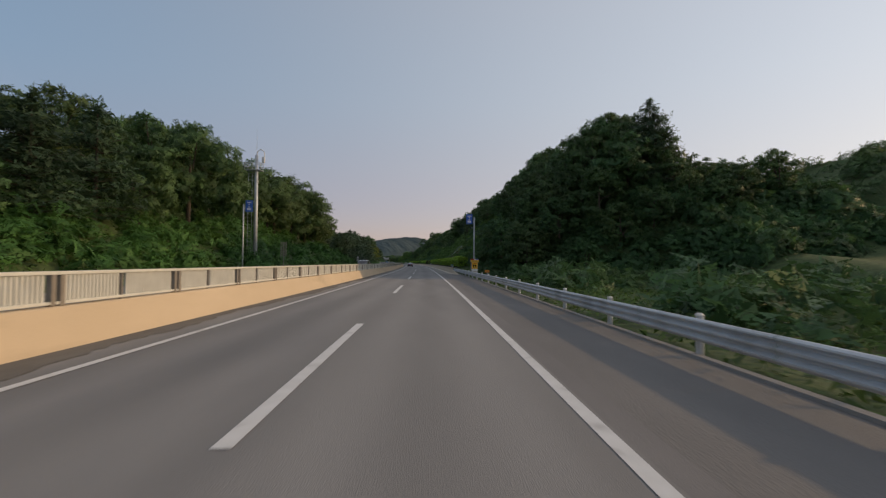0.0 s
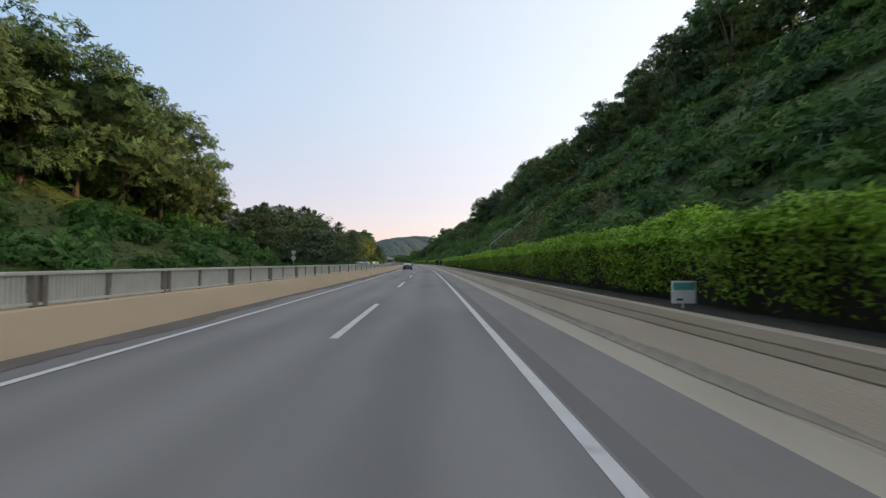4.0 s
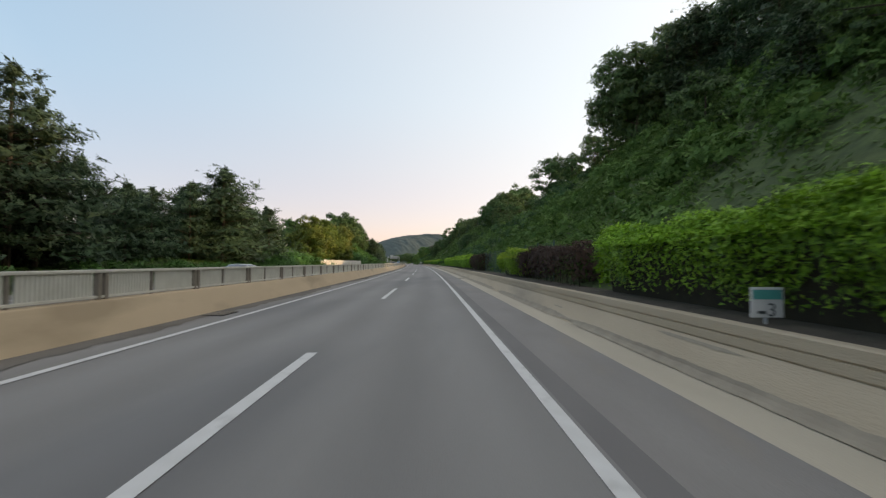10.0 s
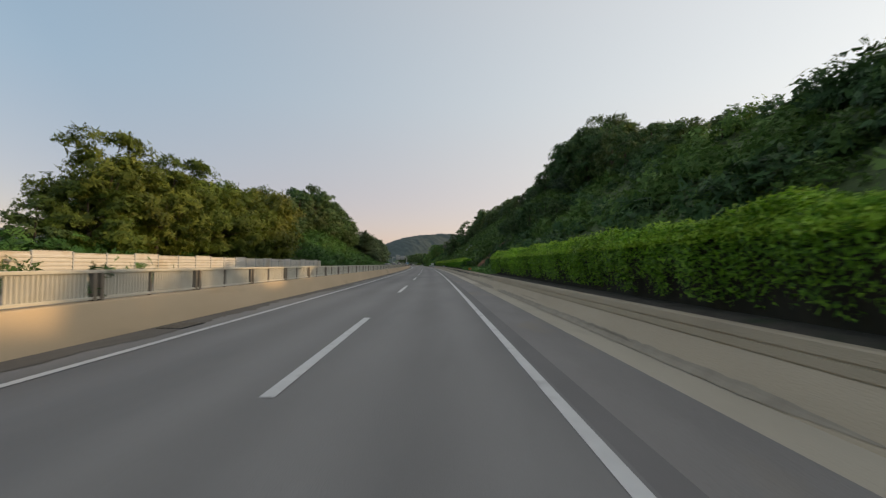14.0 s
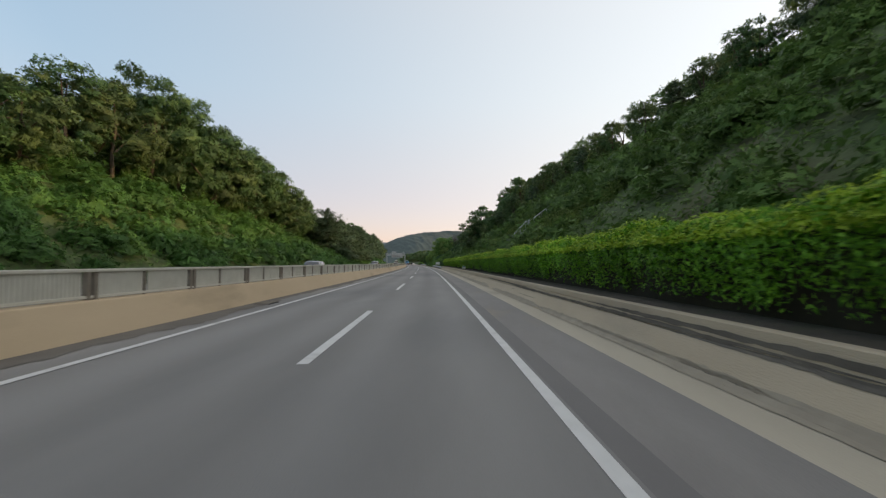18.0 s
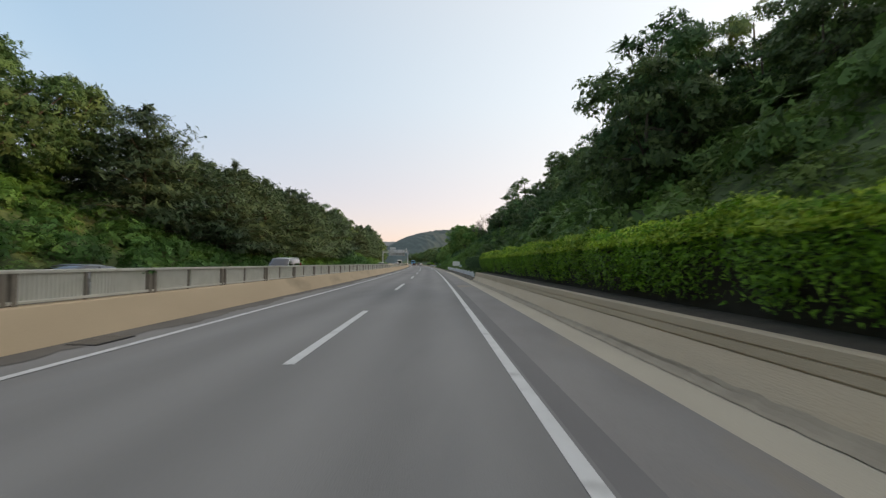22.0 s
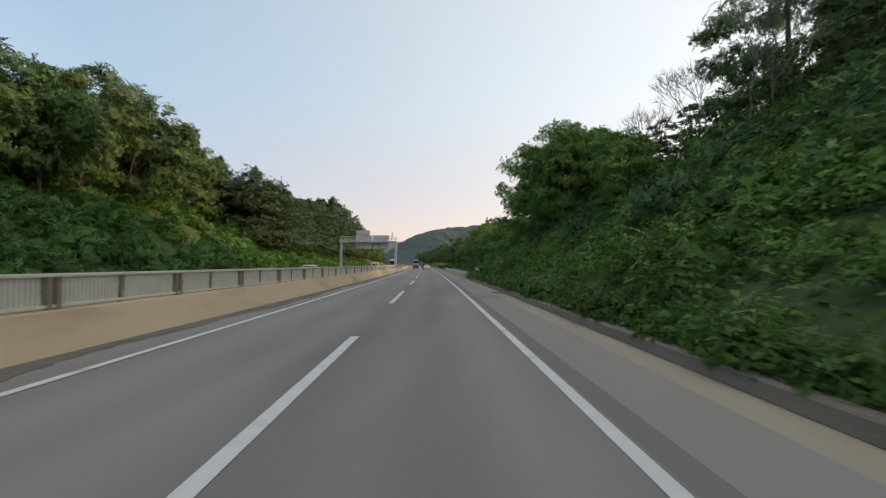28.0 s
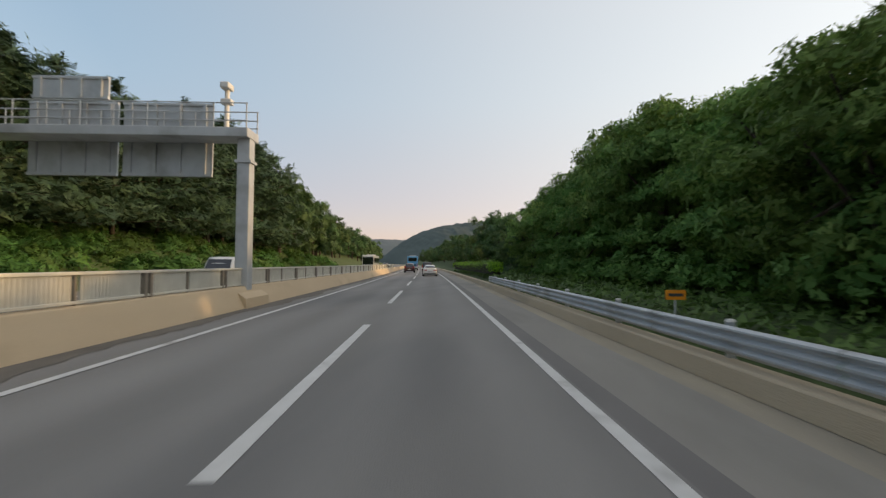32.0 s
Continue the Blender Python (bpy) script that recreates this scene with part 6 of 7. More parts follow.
def small_truck(m):
    c = thing("small_truck", "white small cab-over truck with a flat bed on the oncoming lane", "truck", m)
    part("cab", loft([body_section(y, w, .38, z, .02, .03) for y, w, z in ((.9, .84, 1.9), (1.0, .85, 1.95), (1.7, .86, 1.93), (2.15, .86, 1.55), (2.38, .84, 1.15), (2.45, .8, 1.0))]), WHITE_CAR, c, smooth=True)
    part("windscreen", loft([[(x, 1.86 + .62 * (1.80 - z) / .62 * .72 + d, z) for x, z in ((-.74, 1.18), (.74, 1.18), (.66, 1.80), (-.66, 1.80))] for d in (.0, .12)]), BLACK_GLASS, c, "dark windscreen")
    part("bed", box(bmesh.new(), -.85, .85, -2.4, .82, .62, .72, .01), STEEL, c)
    for sgn in (1, -1):
        part("side_board", box(bmesh.new(), sgn * .85 - .02, sgn * .85 + .02, -2.4, .82, .73, 1.08, .008), WHITE_CAR, c)
        part("side_window", box(bmesh.new(), sgn * .835 - .02, sgn * .835 + .015, 1.15, 1.8, 1.22, 1.75, .02), BLACK_GLASS, c)
        part("headlamp", box(bmesh.new(), min(sgn * .5, sgn * .78), max(sgn * .5, sgn * .78), 2.36, 2.47, .72, .88, .03), CLEAR_LENS, c)
        for y in (-1.3, 1.55):
            wheel(c, sgn * .72, y, .32, sgn)
    part("tail_board", box(bmesh.new(), -.87, .87, -2.44, -2.40, .72, 1.08, .008), WHITE_CAR, c)
    part("chassis", box(bmesh.new(), -.4, .4, -2.3, 2.2, .38, .60, .02), BLACK_PLASTIC, c)
    return c


grand_saloon(RP(174.2, -3.70, 0))
car("saloon_car", "white saloon car driving ahead in the same lane", "sedan", 4.85, 1.86, 1.45, WHITE_CAR, RP(611.5 + 60, .05, 0), 2.84)
car("sport_utility_car", "dark maroon sport utility car in the next lane", "suv", 4.5, 1.86, 1.68, MAROON_CAR, RP(611.5 + 82, -3.3, 0))
car("people_carrier", "black people carrier ahead in the same lane", "van", 5.0, 1.95, 1.9, BLACK_CAR, RP(611.5 + 88, -.1, 0))
bus("coach", "light blue coach with a white lower panel in the next lane", BUS_BLUE, RP(611.5 + 112, -3.3, 0))
# oncoming traffic, nose towards the viewer
car("van", "white van on the oncoming lane", "van", 5.1, 1.95, 2.0, WHITE_CAR, RP(80.5, -11.0, 0, 180))
car("hatchback_car", "white car on the oncoming lane", "suv", 4.4, 1.84, 1.66, WHITE_CAR, RP(157.0, -11.0, 0, 180))
car("sport_utility_car", "white sport utility car on the oncoming lane", "suv", 4.7, 1.88, 1.72, WHITE_CAR, RP(173.0, -14.2, 0, 180))
car("saloon_car", "silver saloon car on the oncoming lane", "sedan", 4.8, 1.85, 1.46, SILVER_CAR, RP(211.0, -11.0, 0, 180))
car("sport_utility_car", "silver grey sport utility car on the oncoming lane", "suv", 4.6, 1.86, 1.70, SILVER_CAR, RP(381.0, -11.2, 0, 180))
car("saloon_car", "grey saloon car on the oncoming lane", "sedan", 4.7, 1.82, 1.46, GREY_CAR, RP(431.5, -11.0, 0, 180))
car("van", "white van with tinted windows on the oncoming lane", "van", 5.1, 1.95, 2.0, WHITE_CAR, RP(459.5, -13.6, 0, 180))
car("hatchback_car", "white compact car on the oncoming lane", "suv", 4.2, 1.8, 1.62, WHITE_CAR, RP(524.0, -11.0, 0, 180))
car("saloon_car", "white saloon on the oncoming lane behind the railing", "sedan", 4.7, 1.84, 1.5, WHITE_CAR, RP(573.0, -11.2, 0, 180))
car("saloon_car", "dark grey saloon car on the oncoming lane", "sedan", 4.7, 1.84, 1.46, GREY_CAR, RP(614.0, -11.0, 0, 180))
small_truck(RP(640.5, -12.6, 0, 180))
bus("coach", "white coach on the oncoming lane", WHITE_CAR, RP(712.0, -12.4, 0, 180))
car("sport_utility_car", "white sport utility car far off on the oncoming lane", "suv", 4.6, 1.86, 1.7, WHITE_CAR, RP(735.0, -11.0, 0, 180))


# ---------- signs, masts and the booth ----------
def lamp_sign(m, tall, side, label):
    """A blue sign on an arm of a steel pole."""
    p = thing("camera_sign", label, "road sign", m)
    part("pole", rod(bmesh.new(), (0, 0, -1.2), (0, 0, tall), .09, .065, 12), STEEL, p, smooth=True)
    b = bmesh.new()
    pts = [(0, 0, tall - .9), (-.12 * side, 0, tall - .45), (-.42 * side, 0, tall - .25), (-.62 * side, 0, tall - .2)]
    for u, v in zip(pts, pts[1:]):
        rod(b, u, v, .03, n=8)
    part("arm", b, STEEL, p)
    part("bracket", rod(bmesh.new(), (.05, 0, tall - 1.35), (-.42 * side, 0, tall - 1.32), .02), STEEL, p)
    s = part("sign_plate", box(bmesh.new(), -.62 * side - .40, -.62 * side + .40, -.03, .0, tall - .85, tall + .42, .01), BLUE_SIGN, p, "blue plate with white lettering bars")
    b = bmesh.new()
    for z, w in ((.18, .5), (-.02, .16), (-.02, .16), (-.32, .22), (-.5, .5), (-.62, .42)):
        x = -.62 * side + (.0 if z != -.02 else .0)
        box(b, x - w / 2, x + w / 2, -.036, -.03, tall + z - .05, tall + z + .05)
    part("lettering", b, WHITE_PAINT, s)
    return p


lamp_sign(RP(57.9, 6.15, 0), 7.5, 1, "blue roadside sign on a curved arm of a grey steel pole")
lamp_sign(RP(50.7, -20.4, 0), 8.0, -1, "blue sign on a grey pole beyond the oncoming lanes")

booth = thing("camera_booth", "taupe and yellow camera booth with a red and blue light bar", "booth", RP(55.3, 5.9, 0, 0, (.70, .8, .90)))
part("cabinet", box(bmesh.new(), -.55, .55, -.5, .75, -.3, 1.95, .02), BOOTH_GREY, booth, "taupe louvred cabinet")
part("front_panel", box(bmesh.new(), -.53, .53, -.52, -.495, -.2, .62, .006), BEIGE, booth, "beige lower panel")
part("front_panel", box(bmesh.new(), -.53, .53, -.522, -.495, .66, .98, .006), WHITE_PAINT, booth, "white notice panel")
yp = part("front_panel", box(bmesh.new(), -.50, .50, -.53, -.495, 1.0, 1.88, .006), YELLOW_PAINT, booth, "yellow panel with two dark windows")
for x in (-.19, .17):
    part("window", box(bmesh.new(), x - .11, x + .11, -.538, -.528, 1.25, 1.58), BLACK_GLASS, yp)
for z in (1.16, 1.72):
    part("lettering", box(bmesh.new(), -.3, .3, -.534, -.529, z - .025, z + .025), RED_LENS if z > 1.5 else INK, yp)
b = bmesh.new()
lid = [[(-.68, -.66, 1.95), (.68, -.66, 1.95), (.68, -.66, 2.18), (-.68, -.66, 2.18)], [(-.68, .85, 1.95), (.68, .85, 1.95), (.68, .85, 2.05), (-.68, .85, 2.05)]]
part("canopy", loft(lid), BOOTH_GREY, booth)
part("canopy_front", box(bmesh.new(), -.70, .70, -.70, -.655, 1.93, 2.2, .008), YELLOW_PAINT, booth, "yellow header with dark lettering bar")
part("lettering", box(bmesh.new(), -.5, .5, -.705, -.70, 2.03, 2.10), INK, booth)
for x0, x1, mt, nm in ((-.68, -.02, RED_LENS, "red"), (-.02, .26, WHITE_PAINT, "white"), (.26, .72, BLUE_SIGN, "blue")):
    part("light_bar", box(bmesh.new(), x0, x1, -.45, -.2, 2.2, 2.36, .04), mt, booth, nm + " warning light segment")
b = bmesh.new()
for i in range(14):
    box(b, -.562, -.548, -.3, .45, .9 + i * .05, .925 + i * .05)
part("louvre", b, SILVER_CAR, booth)

mast = thing("camera_mast", "tall grey steel mast with a ladder and railed platform", "mast", RP(59.8, -22.4, 0))
part("pole", rod(bmesh.new(), (0, 0, -.5), (0, 0, 15.6), .30, .20, 16), STEEL, mast, smooth=True)
part("collar", rod(bmesh.new(), (0, 0, 6.2), (0, 0, 6.35), .34, n=16), STEEL, mast)
part("collar", rod(bmesh.new(), (0, 0, 12.0), (0, 0, 12.12), .30, n=16), STEEL, mast)
b = bmesh.new()
for x in (-1.05, -.55):
    rod(b, (x, 0, 2.2), (x + .05, 0, 13.6), .03, n=6)
for z in np.arange(2.4, 13.6, .45):
    rod(b, (-1.05, 0, z), (-.5, 0, z), .02, n=5)
for z in (3.0, 6.8, 9.5, 12.2):
    rod(b, (-.6, 0, z), (-.1, 0, z), .03, n=5)
part("ladder", b, STEEL, mast)
b = bmesh.new()
box(b, -1.3, .7, -.6, .6, 13.55, 13.62)
for z in (14.0, 14.5):
    for p, q in (((-1.3, -.6), (.7, -.6)), ((.7, -.6), (.7, .6)), ((.7, .6), (-1.3, .6)), ((-1.3, .6), (-1.3, -.6))):
        rod(b, (*p, z), (*q, z), .025, n=5)
for x, y in ((-1.3, -.6), (-.3, -.6), (.7, -.6), (.7, .6), (-.3, .6), (-1.3, .6)):
    rod(b, (x, y, 13.6), (x, y, 14.55), .025, n=5)
part("platform", b, STEEL, mast, "railed steel platform")
b = bmesh.new()
pts = [(0, 0, 15.5), (.1, 0, 16.1), (.5, 0, 16.4), (.95, 0, 16.1), (1.0, 0, 15.4)]
for p, q in zip(pts, pts[1:]):
    rod(b, p, q, .05, n=8)
box(b, .7, 1.05, -.15, .15, 14.6, 15.4, .04)
part("camera_arm", b, WHITE_PAINT, mast, "white arm with a hanging camera")
part("lightning_rod", rod(bmesh.new(), (0, 0, 15.6), (0, 0, 19.0), .025, .01, 6), STEEL, mast)
part("control_box", box(bmesh.new(), -1.0, -.2, -.4, .1, .6, 1.7, .03), BOOTH_GREY, mast, "grey control box")
louvre_board = thing("louvred_board", "grey louvred signal board on a post among the shrubs", "sign", RP(66.0, -20.6, 0))
part("post", rod(bmesh.new(), (0, .05, -.6), (0, .05, 4.5), .06, n=12), BOOTH_GREY, louvre_board)
for x in (-.38, .38):
    part("frame", box(bmesh.new(), x - .025, x + .025, -.08, .06, 2.35, 4.52, .008), BOOTH_GREY, louvre_board)
for z in np.arange(2.42, 4.5, .16):
    part("slat", box(bmesh.new(), -.36, .36, -.08, .0, z, z + .075), BOOTH_GREY, louvre_board)


def post_sign(name, label, m, w, h, z, material, bars=(), text=""):
    """A small plate on a low post."""
    p = thing(name, label, "sign", m)
    part("post", rod(bmesh.new(), (0, .03, -.3), (0, .03, z + h * .5), .022, n=8), STEEL, p)
    s = part("plate", box(bmesh.new(), -w / 2, w / 2, -.012, .012, z, z + h, .004), material, p)
    for x0, x1, z0, z1, mt in bars:
        part("band", box(bmesh.new(), x0 * w / 2, x1 * w / 2, -.0165, -.0125, z + z0 * h, z + z1 * h), mt, s)
    if text:
        cu = bpy.data.curves.new("digit", "FONT")
        cu.body, cu.size, cu.extrude, cu.align_x = text, h * .62, .001, "CENTER"
        tmp = bpy.data.objects.new("digit", cu)
        scene.collection.objects.link(tmp)
        me = bpy.data.meshes.new_from_object(tmp.evaluated_get(bpy.context.evaluated_depsgraph_get()))
        bpy.data.objects.remove(tmp)
        me.materials.clear()
        me.materials.append(INK)
        piece("digit", me, s, "", pose(.06, -.0175, z + .05 * h, 90, 0, 0))
    return p


KM = ((-.9, .9, .60, .92, TEAL), (-.6, -.1, .12, .22, INK))
post_sign("distance_sign", "small white distance sign with a teal band on the kerb", RP(82.6, 5.0, .78), .46, .42, .12, WHITE_PAINT, KM)
post_sign("distance_sign", "white distance sign with a teal band by the hedge", RP(190.0, 5.0, .78), .46, .42, .12, WHITE_PAINT, KM, "3")
post_sign("distance_sign", "small white distance sign with a green band on the kerb wall", RP(398.0, 4.98, .78), .46, .42, .12, WHITE_PAINT, KM)
post_sign("distance_sign", "small white and teal distance sign in the weeds", RP(503.5, 6.2, .4), .50, .44, .55, WHITE_PAINT, KM, "0")
post_sign("distance_sign", "white and teal distance sign in front of the vines", RP(589.2, 5.9, .3), .55, .48, .55, WHITE_PAINT, KM)
post_sign("notice_board", "blank pale notice board behind the rail", RP(521.0, 6.6, .4), 1.7, 1.0, .7, WHITE_PAINT)
OB = ((-.75, .75, .35, .65, INK),)
for s, x, z, h in ((41.8, 5.6, .0, .75), (139.3, 4.95, .78, .25), (316.0, 5.0, .78, .2), (620.6, 4.95, .3, .62)):
    post_sign("orange_marker", "small orange marker plate on a low post", RP(s, x, z), .42, .2, h, ORANGE, OB)
discs = thing("round_sign", "two round grey sign backs on a thin pole", "road sign", RP(144.0, -20.2, 0))
part("pole", rod(bmesh.new(), (0, 0, -.3), (0, 0, 3.4), .035, n=8), STEEL, discs)
for z in (3.05, 2.2):
    part("disc", rod(bmesh.new(), (0, -.03, z), (0, -.05, z), .34, n=24), STEEL, discs, "grey back of a round sign")

# ---------- sign gantry over the oncoming lanes ----------
gan = thing("sign_gantry", "grey steel sign gantry with railings over the oncoming lanes", "gantry", RP(628.5, -7.15, 0))
for x in (0.0, -11.6):
    b = bmesh.new()
    box(b, x - .24, x + .24, -.24, .24, BAR * .4 if x == 0 else -.3, 6.3, .03)
    part("column", b, STEEL, gan)
    part("collar", box(bmesh.new(), x - .30, x + .30, -.30, .30, 5.35, 5.45), STEEL, gan)
part("beam", box(bmesh.new(), -11.85, .26, -.55, .55, 6.25, 6.6, .03), STEEL, gan, "wide steel walkway beam")
for y in (-.52, .52):
    for z in (6.85, 7.15, 7.5):
        part("rail", rod(bmesh.new(), (-11.8, y, z), (.24, y, z), .025, n=6), STEEL, gan)
    for x in np.arange(-11.8, .3, 1.2):
        part("rail_post", rod(bmesh.new(), (x, y, 6.6), (x, y, 7.5), .025, n=6), STEEL, gan)
for x0, x1, z0, z1 in ((-5.0, -1.55, 4.95, 7.85), (-8.6, -5.2, 4.95, 7.85), (-8.5, -5.6, 7.95, 8.85)):
    s = part("sign_board", box(bmesh.new(), x0, x1, .62, .70, z0, z1, .01), STEEL, gan, "bare metal back of a direction sign")
    for x in np.linspace(x0 + .3, x1 - .3, 4):
        part("stiffener", box(bmesh.new(), x - .06, x + .06, .54, .62, z0 + .05, z1 - .05), STEEL, s)
    for z in (z0 + .06, z1 - .06):
        part("stiffener", box(bmesh.new(), x0, x1, .56, .615, z - .05, z + .05), STEEL, s)
b = bmesh.new()
rod(b, (-.75, 0, 6.6), (-.75, 0, 8.2), .09, n=10)
box(b, -.95, -.55, -.15, .15, 7.6, 7.8, .03)
box(b, -.92, -.58, -.3, .2, 8.15, 8.4, .05)
part("camera_post", b, WHITE_PAINT, gan, "pale post with traffic cameras")
base = thing("gantry_footing", "concrete footing block beside the median barrier", "footing", RP(628.5, -6.7, 0))
part("block", loft([[(x, y, z) for x, z in ((.14, -.02), (.10, .35), (-.18, .55), (-.24, -.02))] for y in (-1.1, 1.1)]), BARRIER, base)


# ---------- steel stairs up the slope ----------
def stairs(s, x0, n1, landing, n2, label, lift=0.0, rise=.24, upper=None):
    """Open steel steps with handrails, square to the road: two flights with a landing between."""
    t = thing("slope_stairs", label, "stairs", RP(s, x0, float(land(s, x0)) + lift))
    run = .29
    low, upper = rise, upper or rise
    x1, z1 = n1 * run + landing, n1 * rise + landing * (.86 if upper == rise else .3)
    for fx, fz, fy, n, rise in ((0, 0, 0, n1, low), (x1, z1, -.35, n2, upper)):
        L, H = n * run, n * rise
        for sgn in (fy - .42, fy + .42):
            b = bmesh.new()
            v = [b.verts.new(c) for c in product((fx - .1, fx + L), (sgn - .02, sgn + .02), (-.16, 0.0))]
            for q in v:
                q.co.z += fz + (q.co.x - fx) / run * rise
            bmesh.ops.convex_hull(b, input=v)
            part("stringer", b, STEEL, t)
            part("handrail", rod(bmesh.new(), (fx - .15, sgn, fz + .95), (fx + L, sgn, fz + H + .95), .024, n=6), STEEL, t)
            for i in range(0, n + 1, 3):
                part("baluster", rod(bmesh.new(), (fx + i * run, sgn, fz + i * rise - (.9 if i % 6 == 0 else .1)), (fx + i * run, sgn, fz + i * rise + .97), .022, n=6), STEEL, t)
        for i in range(n):
            part("step", box(bmesh.new(), fx + i * run - .13, fx + i * run + .13, fy - .41, fy + .41, fz + i * rise, fz + i * rise + .03), STEEL, t)
    part("landing", box(bmesh.new(), n1 * run - .1, n1 * run + .8, -.77, .42, n1 * low, n1 * low + .04), STEEL, t)
    for y in (-.42, .42):
        part("newel_post", rod(bmesh.new(), (n1 * run + .35, y, n1 * low - .6), (n1 * run + .35, y, n1 * low + 1.15), .04, n=8), STEEL, t)
    return t


stairs(145.2, 10.2, 10, .9, 12, "grey steel stairs with handrails climbing the overgrown slope", .25, .262, .23)
stairs(394.2, 9.2, 12, .9, 10, "grey steel stairs with handrails climbing the green slope", -.10, .333, .235)

# ---------- noise wall beyond the oncoming lanes ----------
wall = thing("panel_wall", "pale ribbed panel wall beyond the oncoming lanes", "wall", kind="structure")
for i in range(24):
    a = 281 + i * 2.9
    v, f = ribbon([(-22.2, -.2), (-22.2, 2.02 + .1 * (i % 3 == 1)), (-22.3, 2.02 + .1 * (i % 3 == 1)), (-22.3, -.2)], a + .03, a + 2.87, 3, True)
    piece("panel", mesh_np("panel", v, f, WALL_PANEL), wall)
    part("panel_cap", box(bmesh.new(), -.08, .04, .03, 2.87, 0, .04), WALL_PANEL, wall, m=RP(a, -22.2, 2.03 + .1 * (i % 3 == 1)))
    part("panel_post", box(bmesh.new(), -.05, .05, -.035, .035, -.3, 2.14), STEEL, wall, m=RP(a, -22.18, 0))
    for z in np.arange(.14, 2.0, .24):
        v, f = ribbon([(-22.198, z - .09), (-22.14, z - .06), (-22.14, z + .06), (-22.198, z + .09)], a + .05, a + 2.85, 3, True)
        piece("rib", mesh_np("rib", v, f, WALL_PANEL), wall)

# ---------- chain-link fence in the hedge's gap ----------
cf = thing("wire_fence", "green wire mesh fence behind the kerb", "fence", RP(204, 5.9, .8))
inv = cf.matrix_basis.inverted()
for s in np.arange(204, 228.1, 3.0):
    part("fence_post", rod(bmesh.new(), (0, 0, -.4), (0, 0, 1.9), .035, n=8), GREEN_WIRE, cf, m=inv @ RP(s, 5.9, .8))
b = bmesh.new()
for z in np.arange(.1, 1.9, .12):
    rod(b, tuple(W(204, 5.9, .8 + z)), tuple(W(228, 5.9, .8 + z)), .005, n=4)
for s in np.arange(204, 228, .2):
    rod(b, tuple(W(s, 5.9, .9)), tuple(W(s, 5.9, 2.6)), .004, n=4)
tagged(part("mesh", b, GREEN_WIRE, cf, m=inv), kind="stuff")

# ---------- landslip of red earth ----------
gl = np.random.default_rng(3)


def bare_patch(name, label, material, s, x0, x1, half, lean, deep, stones, big=.11):
    """A patch of bare earth lying on the slope, gullied, with loose stones on it."""
    k = 56
    ls, lx = np.meshgrid(np.linspace(-1, 1, k), np.linspace(0, 1, k), indexing="ij")
    wide = half * (1 + .22 * np.sin(lx * 9 + s) + .16 * np.sin(lx * 23)) * (1.1 - .62 * lx) + gl.normal(0, .07, (1, k)) * half * .5
    sl = s + ls * wide + lx * lean
    xl = x0 + lx * (x1 - x0)
    edge = (1 - ls ** 4) * np.clip(lx * 12, 0, 1) * np.clip((1 - lx) * 12, 0, 1)
    gully = deep * (.5 * np.sin(ls * 5 + lx * 3 + s) + .35 * np.abs(np.sin(ls * 9 + 2 * np.sin(lx * 7))) - .3 * np.abs(np.sin(lx * 17 + ls * 4)))
    rough = sum(gl.uniform(.3, 1) * np.sin(sl * f + gl.uniform(0, 6)) * np.sin(xl * f * 1.2 + gl.uniform(0, 6)) / f for f in (2.1, 3.7, 6.3, 11.0)) * deep
    zl = land(sl, xl) + (deep + gully + rough + gl.normal(0, .05, sl.shape)) * edge - .06
    v = W(sl, xl, zl).reshape(-1, 3)
    ii, jj = np.meshgrid(np.arange(k - 1), np.arange(k - 1), indexing="ij")
    q = (ii * k + jj).ravel()
    e = thing(name, label, "earth", kind="structure")
    piece("earth", mesh_np("earth", v, np.stack([q, q + 1, q + k + 1, q + k], -1), material), e)
    vs, fs = [], []
    cube = np.array(list(product((-1, 1), (-1, 1), (-1, 1))), float)
    cf_ = np.array([(0, 1, 3, 2), (4, 6, 7, 5), (0, 4, 5, 1), (2, 3, 7, 6), (0, 2, 6, 4), (1, 5, 7, 3)])
    for i in range(stones):
        c = v[gl.integers(len(v))]
        vs.append(cube * gl.uniform(.03, big, 3) * gl.uniform(.6, 1.3, (8, 3)) + c + gl.normal(0, .2, 3) * (1, 1, 0) + (0, 0, .05))
        fs.append(cf_ + 8 * i)
    tagged(piece("loose_stones", mesh_np("loose_stones", np.concatenate(vs), np.concatenate(fs), STONE), e, "loose grey-brown stones"), kind="stuff")
    return e


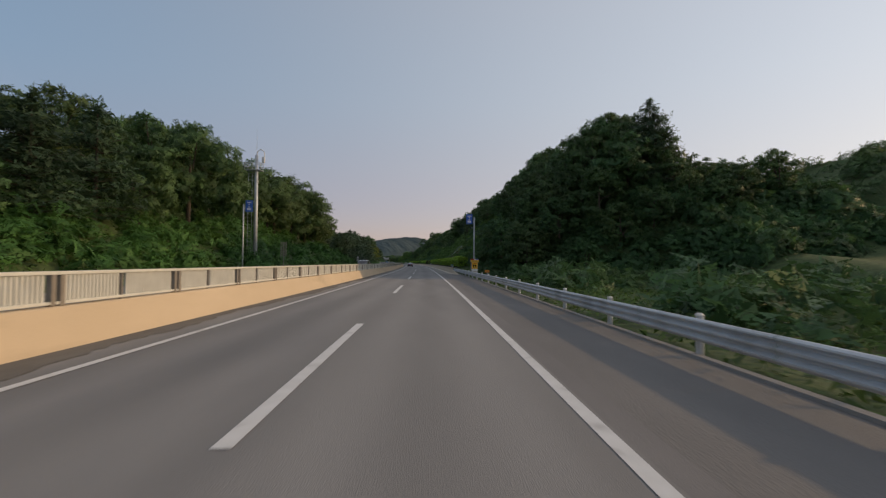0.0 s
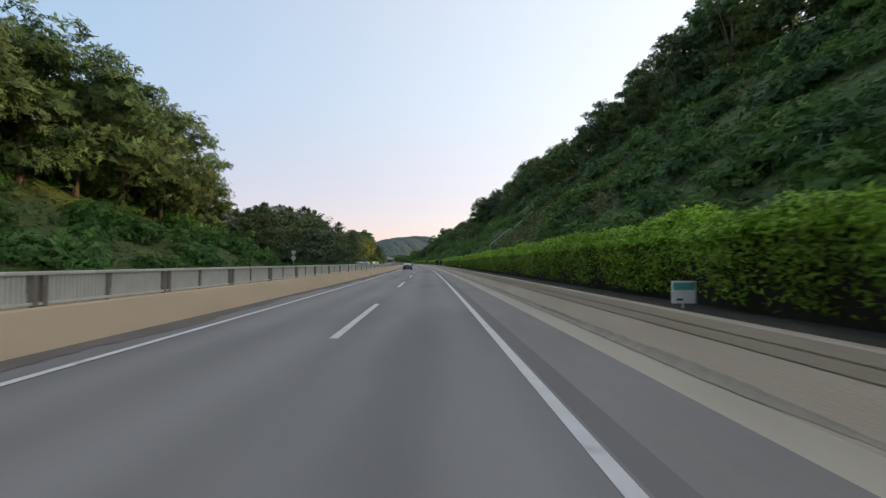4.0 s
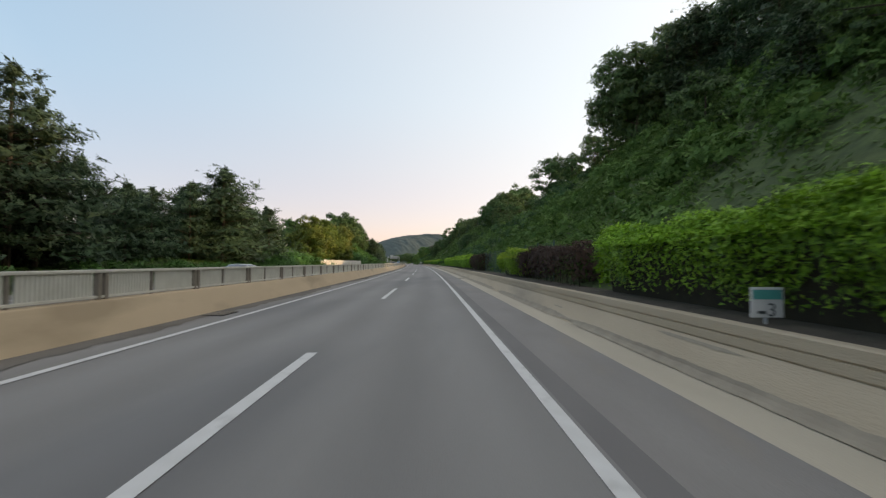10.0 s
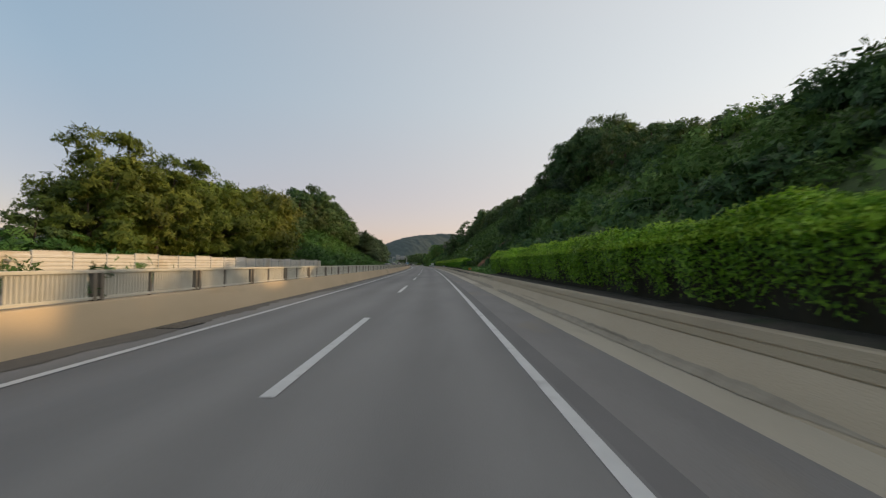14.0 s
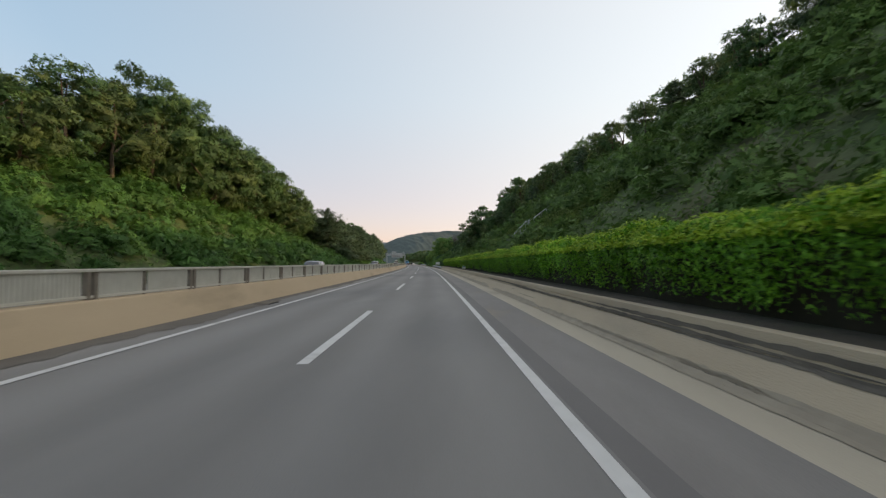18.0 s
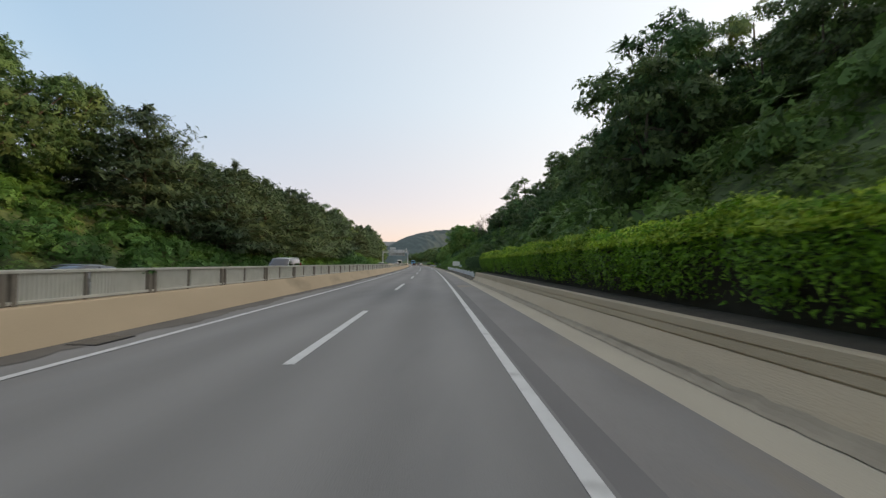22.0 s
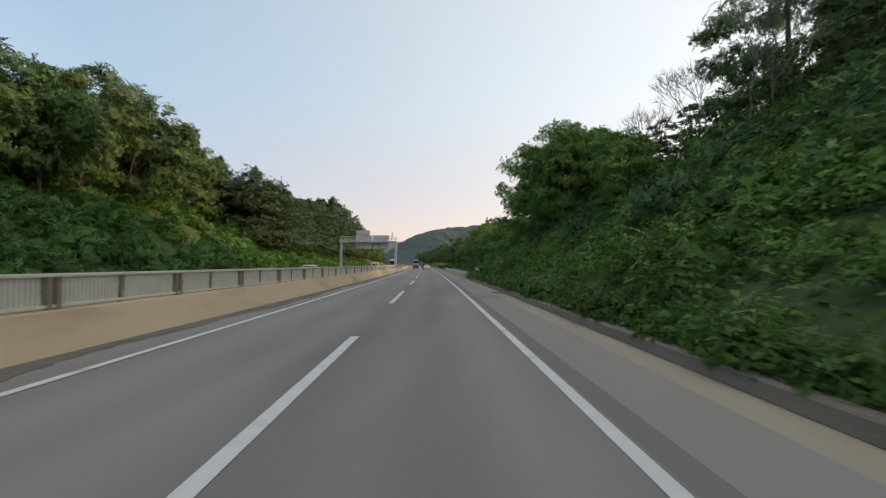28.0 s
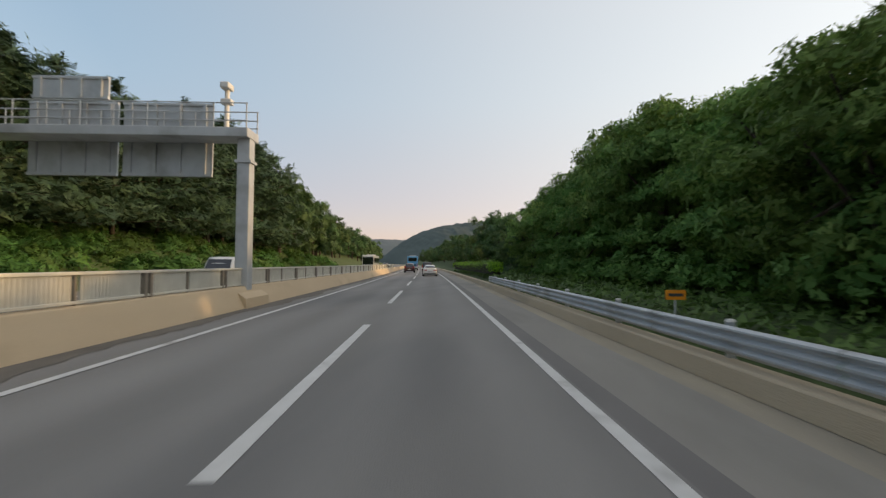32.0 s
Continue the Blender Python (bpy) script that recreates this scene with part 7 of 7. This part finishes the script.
bare_patch("landslip", "bare red earth where the slope has slipped", RED_SOIL, 328.1, 6.9, 14.2, 2.9, 4.6, .5, 200, .06)
thicket("shrubs", "bushes growing round the bare earth", LEAF_BROAD, [(331.2, 5.9, 1.2, 1.0), (330.6, 6.3, 1.6, .9), (332, 6.2, 1.9, .9)] + [(s, x, float(land(s, x)) - .2, r) for s, x, r in (
    (326.0, 8.9, .8), (325.2, 8.2, .7), (326.6, 10.0, .9), (324.2, 9.8, 1.1), (323.0, 8.6, .9), (322.4, 10.6, 1.2), (323.6, 11.6, 1.3), (327.0, 11.4, 1.2), (328.4, 12.7, 1.3), (329.7, 13.7, 1.3), (325.6, 10.2, 1.2), (324.6, 9.0, 1.0), (324.0, 8.0, .7), (327.2, 13.4, 1.5), (325.4, 12.0, 1.5), (331.2, 15.2, 1.6), (333.4, 15.6, 1.6), (335.6, 15.2, 1.6),
    (334.4, 11.4, 1.2), (335.6, 12.9, 1.3), (333.9, 10.0, 1.0), (333.4, 8.8, .9), (329.0, 15.0, 1.7), (336.6, 14.0, 1.4))], 260, .28, 95)
bare_patch("scree", "brown stony bare soil on the cut slope", SCREE, 124.0, 7.8, 13.0, 4.2, 1.5, .1, 160)
bare_patch("scree", "small brown stony patch on the cut slope", SCREE, 129.5, 8.4, 11.4, 1.7, 0, .1, 60)

# ---------- drains by the median ----------
for s in (45.5, 74.5, 118, 198, 229.5, 270, 325, 354.5, 388, 426, 469, 496):
    d = thing("drain_grate", "rusty drain grate set in the road beside the median", "drain", RP(s, -6.15, .004))
    part("frame", box(bmesh.new(), -.3, .3, -.55, .55, -.05, .012), BLACK_PLASTIC, d)
    for y in np.arange(-.48, .5, .12):
        part("grate_bar", box(bmesh.new(), -.27, .27, y - .025, y + .025, .012, .024), FENCE_POST, d)
for s in (139.0, 232.0, 558.7, 605.0):
    d = thing("drain_grate", "dark steel drain grate in the gutter", "drain", RP(s, 3.82, -.032) if s > 508 else RP(s, 3.75, -.022))
    part("frame", box(bmesh.new(), -.28, .28, -.5, .5, -.05, .014), BLACK_PLASTIC, d)
    for y in np.arange(-.44, .46, .12):
        part("grate_bar", box(bmesh.new(), -.25, .25, y - .025, y + .025, .014, .026), FENCE_POST, d)


# ---------- bare trees on the right-hand ridge ----------
def bare_tree(m, seed, h=8.0):
    g = np.random.default_rng(seed)
    t = thing("bare_tree", "bare grey tree with thin upright branches", "tree", m)
    b = bmesh.new()

    def grow(p, d, ln, r, depth):
        q_ = p + d * ln
        rod(b, tuple(p), tuple(q_), r, r * .65, 4)
        if depth:
            for _ in range(4 if depth < 4 else 3):
                nd = d + g.normal(0, .40, 3) + np.array((0, 0, .18))
                grow(q_, nd / np.linalg.norm(nd), ln * g.uniform(.55, .85), r * .62, depth - 1)
    grow(np.array((0, 0, -.3)), np.array((0, 0, 1.0)), h * .27, .05, 4)
    part("branch_work", b, PALE_BARK, t)
    return t


for i, (s, x, h) in enumerate(((555, 18, 9), (560, 17.5, 9.5), (564, 19, 9.5), (567, 17.5, 8.5), (558, 19, 9.5), (571, 18.5, 9), (462, 26, 7))):
    bare_tree(RP(s, x, float(land(s, x))), 90 + i, h)


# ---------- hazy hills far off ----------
# The bluish air of distance is mixed straight into these two base colours.
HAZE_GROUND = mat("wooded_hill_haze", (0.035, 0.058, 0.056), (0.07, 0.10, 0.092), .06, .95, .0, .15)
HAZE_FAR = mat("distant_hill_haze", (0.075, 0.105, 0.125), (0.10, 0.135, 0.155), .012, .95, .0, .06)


def far_hill(label, s, x, long, wide, high, material, seed):
    """A wooded hill with an uneven top."""
    g = np.random.default_rng(seed)
    a, c = np.meshgrid(np.linspace(-1, 1, 150), np.linspace(-1, 1, 40), indexing="ij")
    ph = g.uniform(0, 6, 8)
    top = (1 - a ** 2) ** .8 * (1 - c ** 2) ** .7
    wob = sum(np.sin(a * f + ph[i]) / f ** .8 for i, f in enumerate((3, 5, 9, 15, 26, 43)))
    z = high * top * (1 + .16 * wob) + g.uniform(0, high * .06, a.shape) * top - 2
    v = W(s + c * wide, x + a * long, z).reshape(-1, 3)
    i_, j_ = np.meshgrid(np.arange(149), np.arange(39), indexing="ij")
    q_ = (i_ * 40 + j_).ravel()
    return tagged(new("backdrop_hill", mesh_np("backdrop_hill", v, np.stack([q_, q_ + 1, q_ + 41, q_ + 40], -1), material, True)), label, "hill", kind="structure")


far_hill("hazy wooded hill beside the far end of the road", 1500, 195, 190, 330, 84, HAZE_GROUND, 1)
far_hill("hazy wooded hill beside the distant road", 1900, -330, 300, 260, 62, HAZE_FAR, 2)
far_hill("wooded hill tinted with blue haze, closing the view down the road", 2150, 120, 620, 260, 78, HAZE_FAR, 3)
far_hill("hill tinted with pale blue haze, low on the horizon", 2500, -1300, 800, 300, 120, HAZE_FAR, 4)
hill = far_hill("hazy wooded hill beyond the fields", 170, 210, 95, 130, 52, SOIL, 5)
gh = np.random.default_rng(29)


def clothe(hill, count, r0, r1):
    """Places for clumps of trees all over a hill."""
    tops = [v.co for v in hill.data.vertices if v.co.z > 4]
    mids = []
    for k in gh.permutation(len(tops))[:count]:
        c = tops[k]
        mids.append((math.atan2(c.y, c.x + 1 / BEND) / BEND, math.hypot(c.x + 1 / BEND, c.y) - 1 / BEND, c.z - 1.0, gh.uniform(r0, r1)))
    return mids


thicket("far_woods", "dark green woods covering the distant hill", LEAF_BROAD, clothe(hill, 520, 3.5, 6.5), 90, .34, 88)
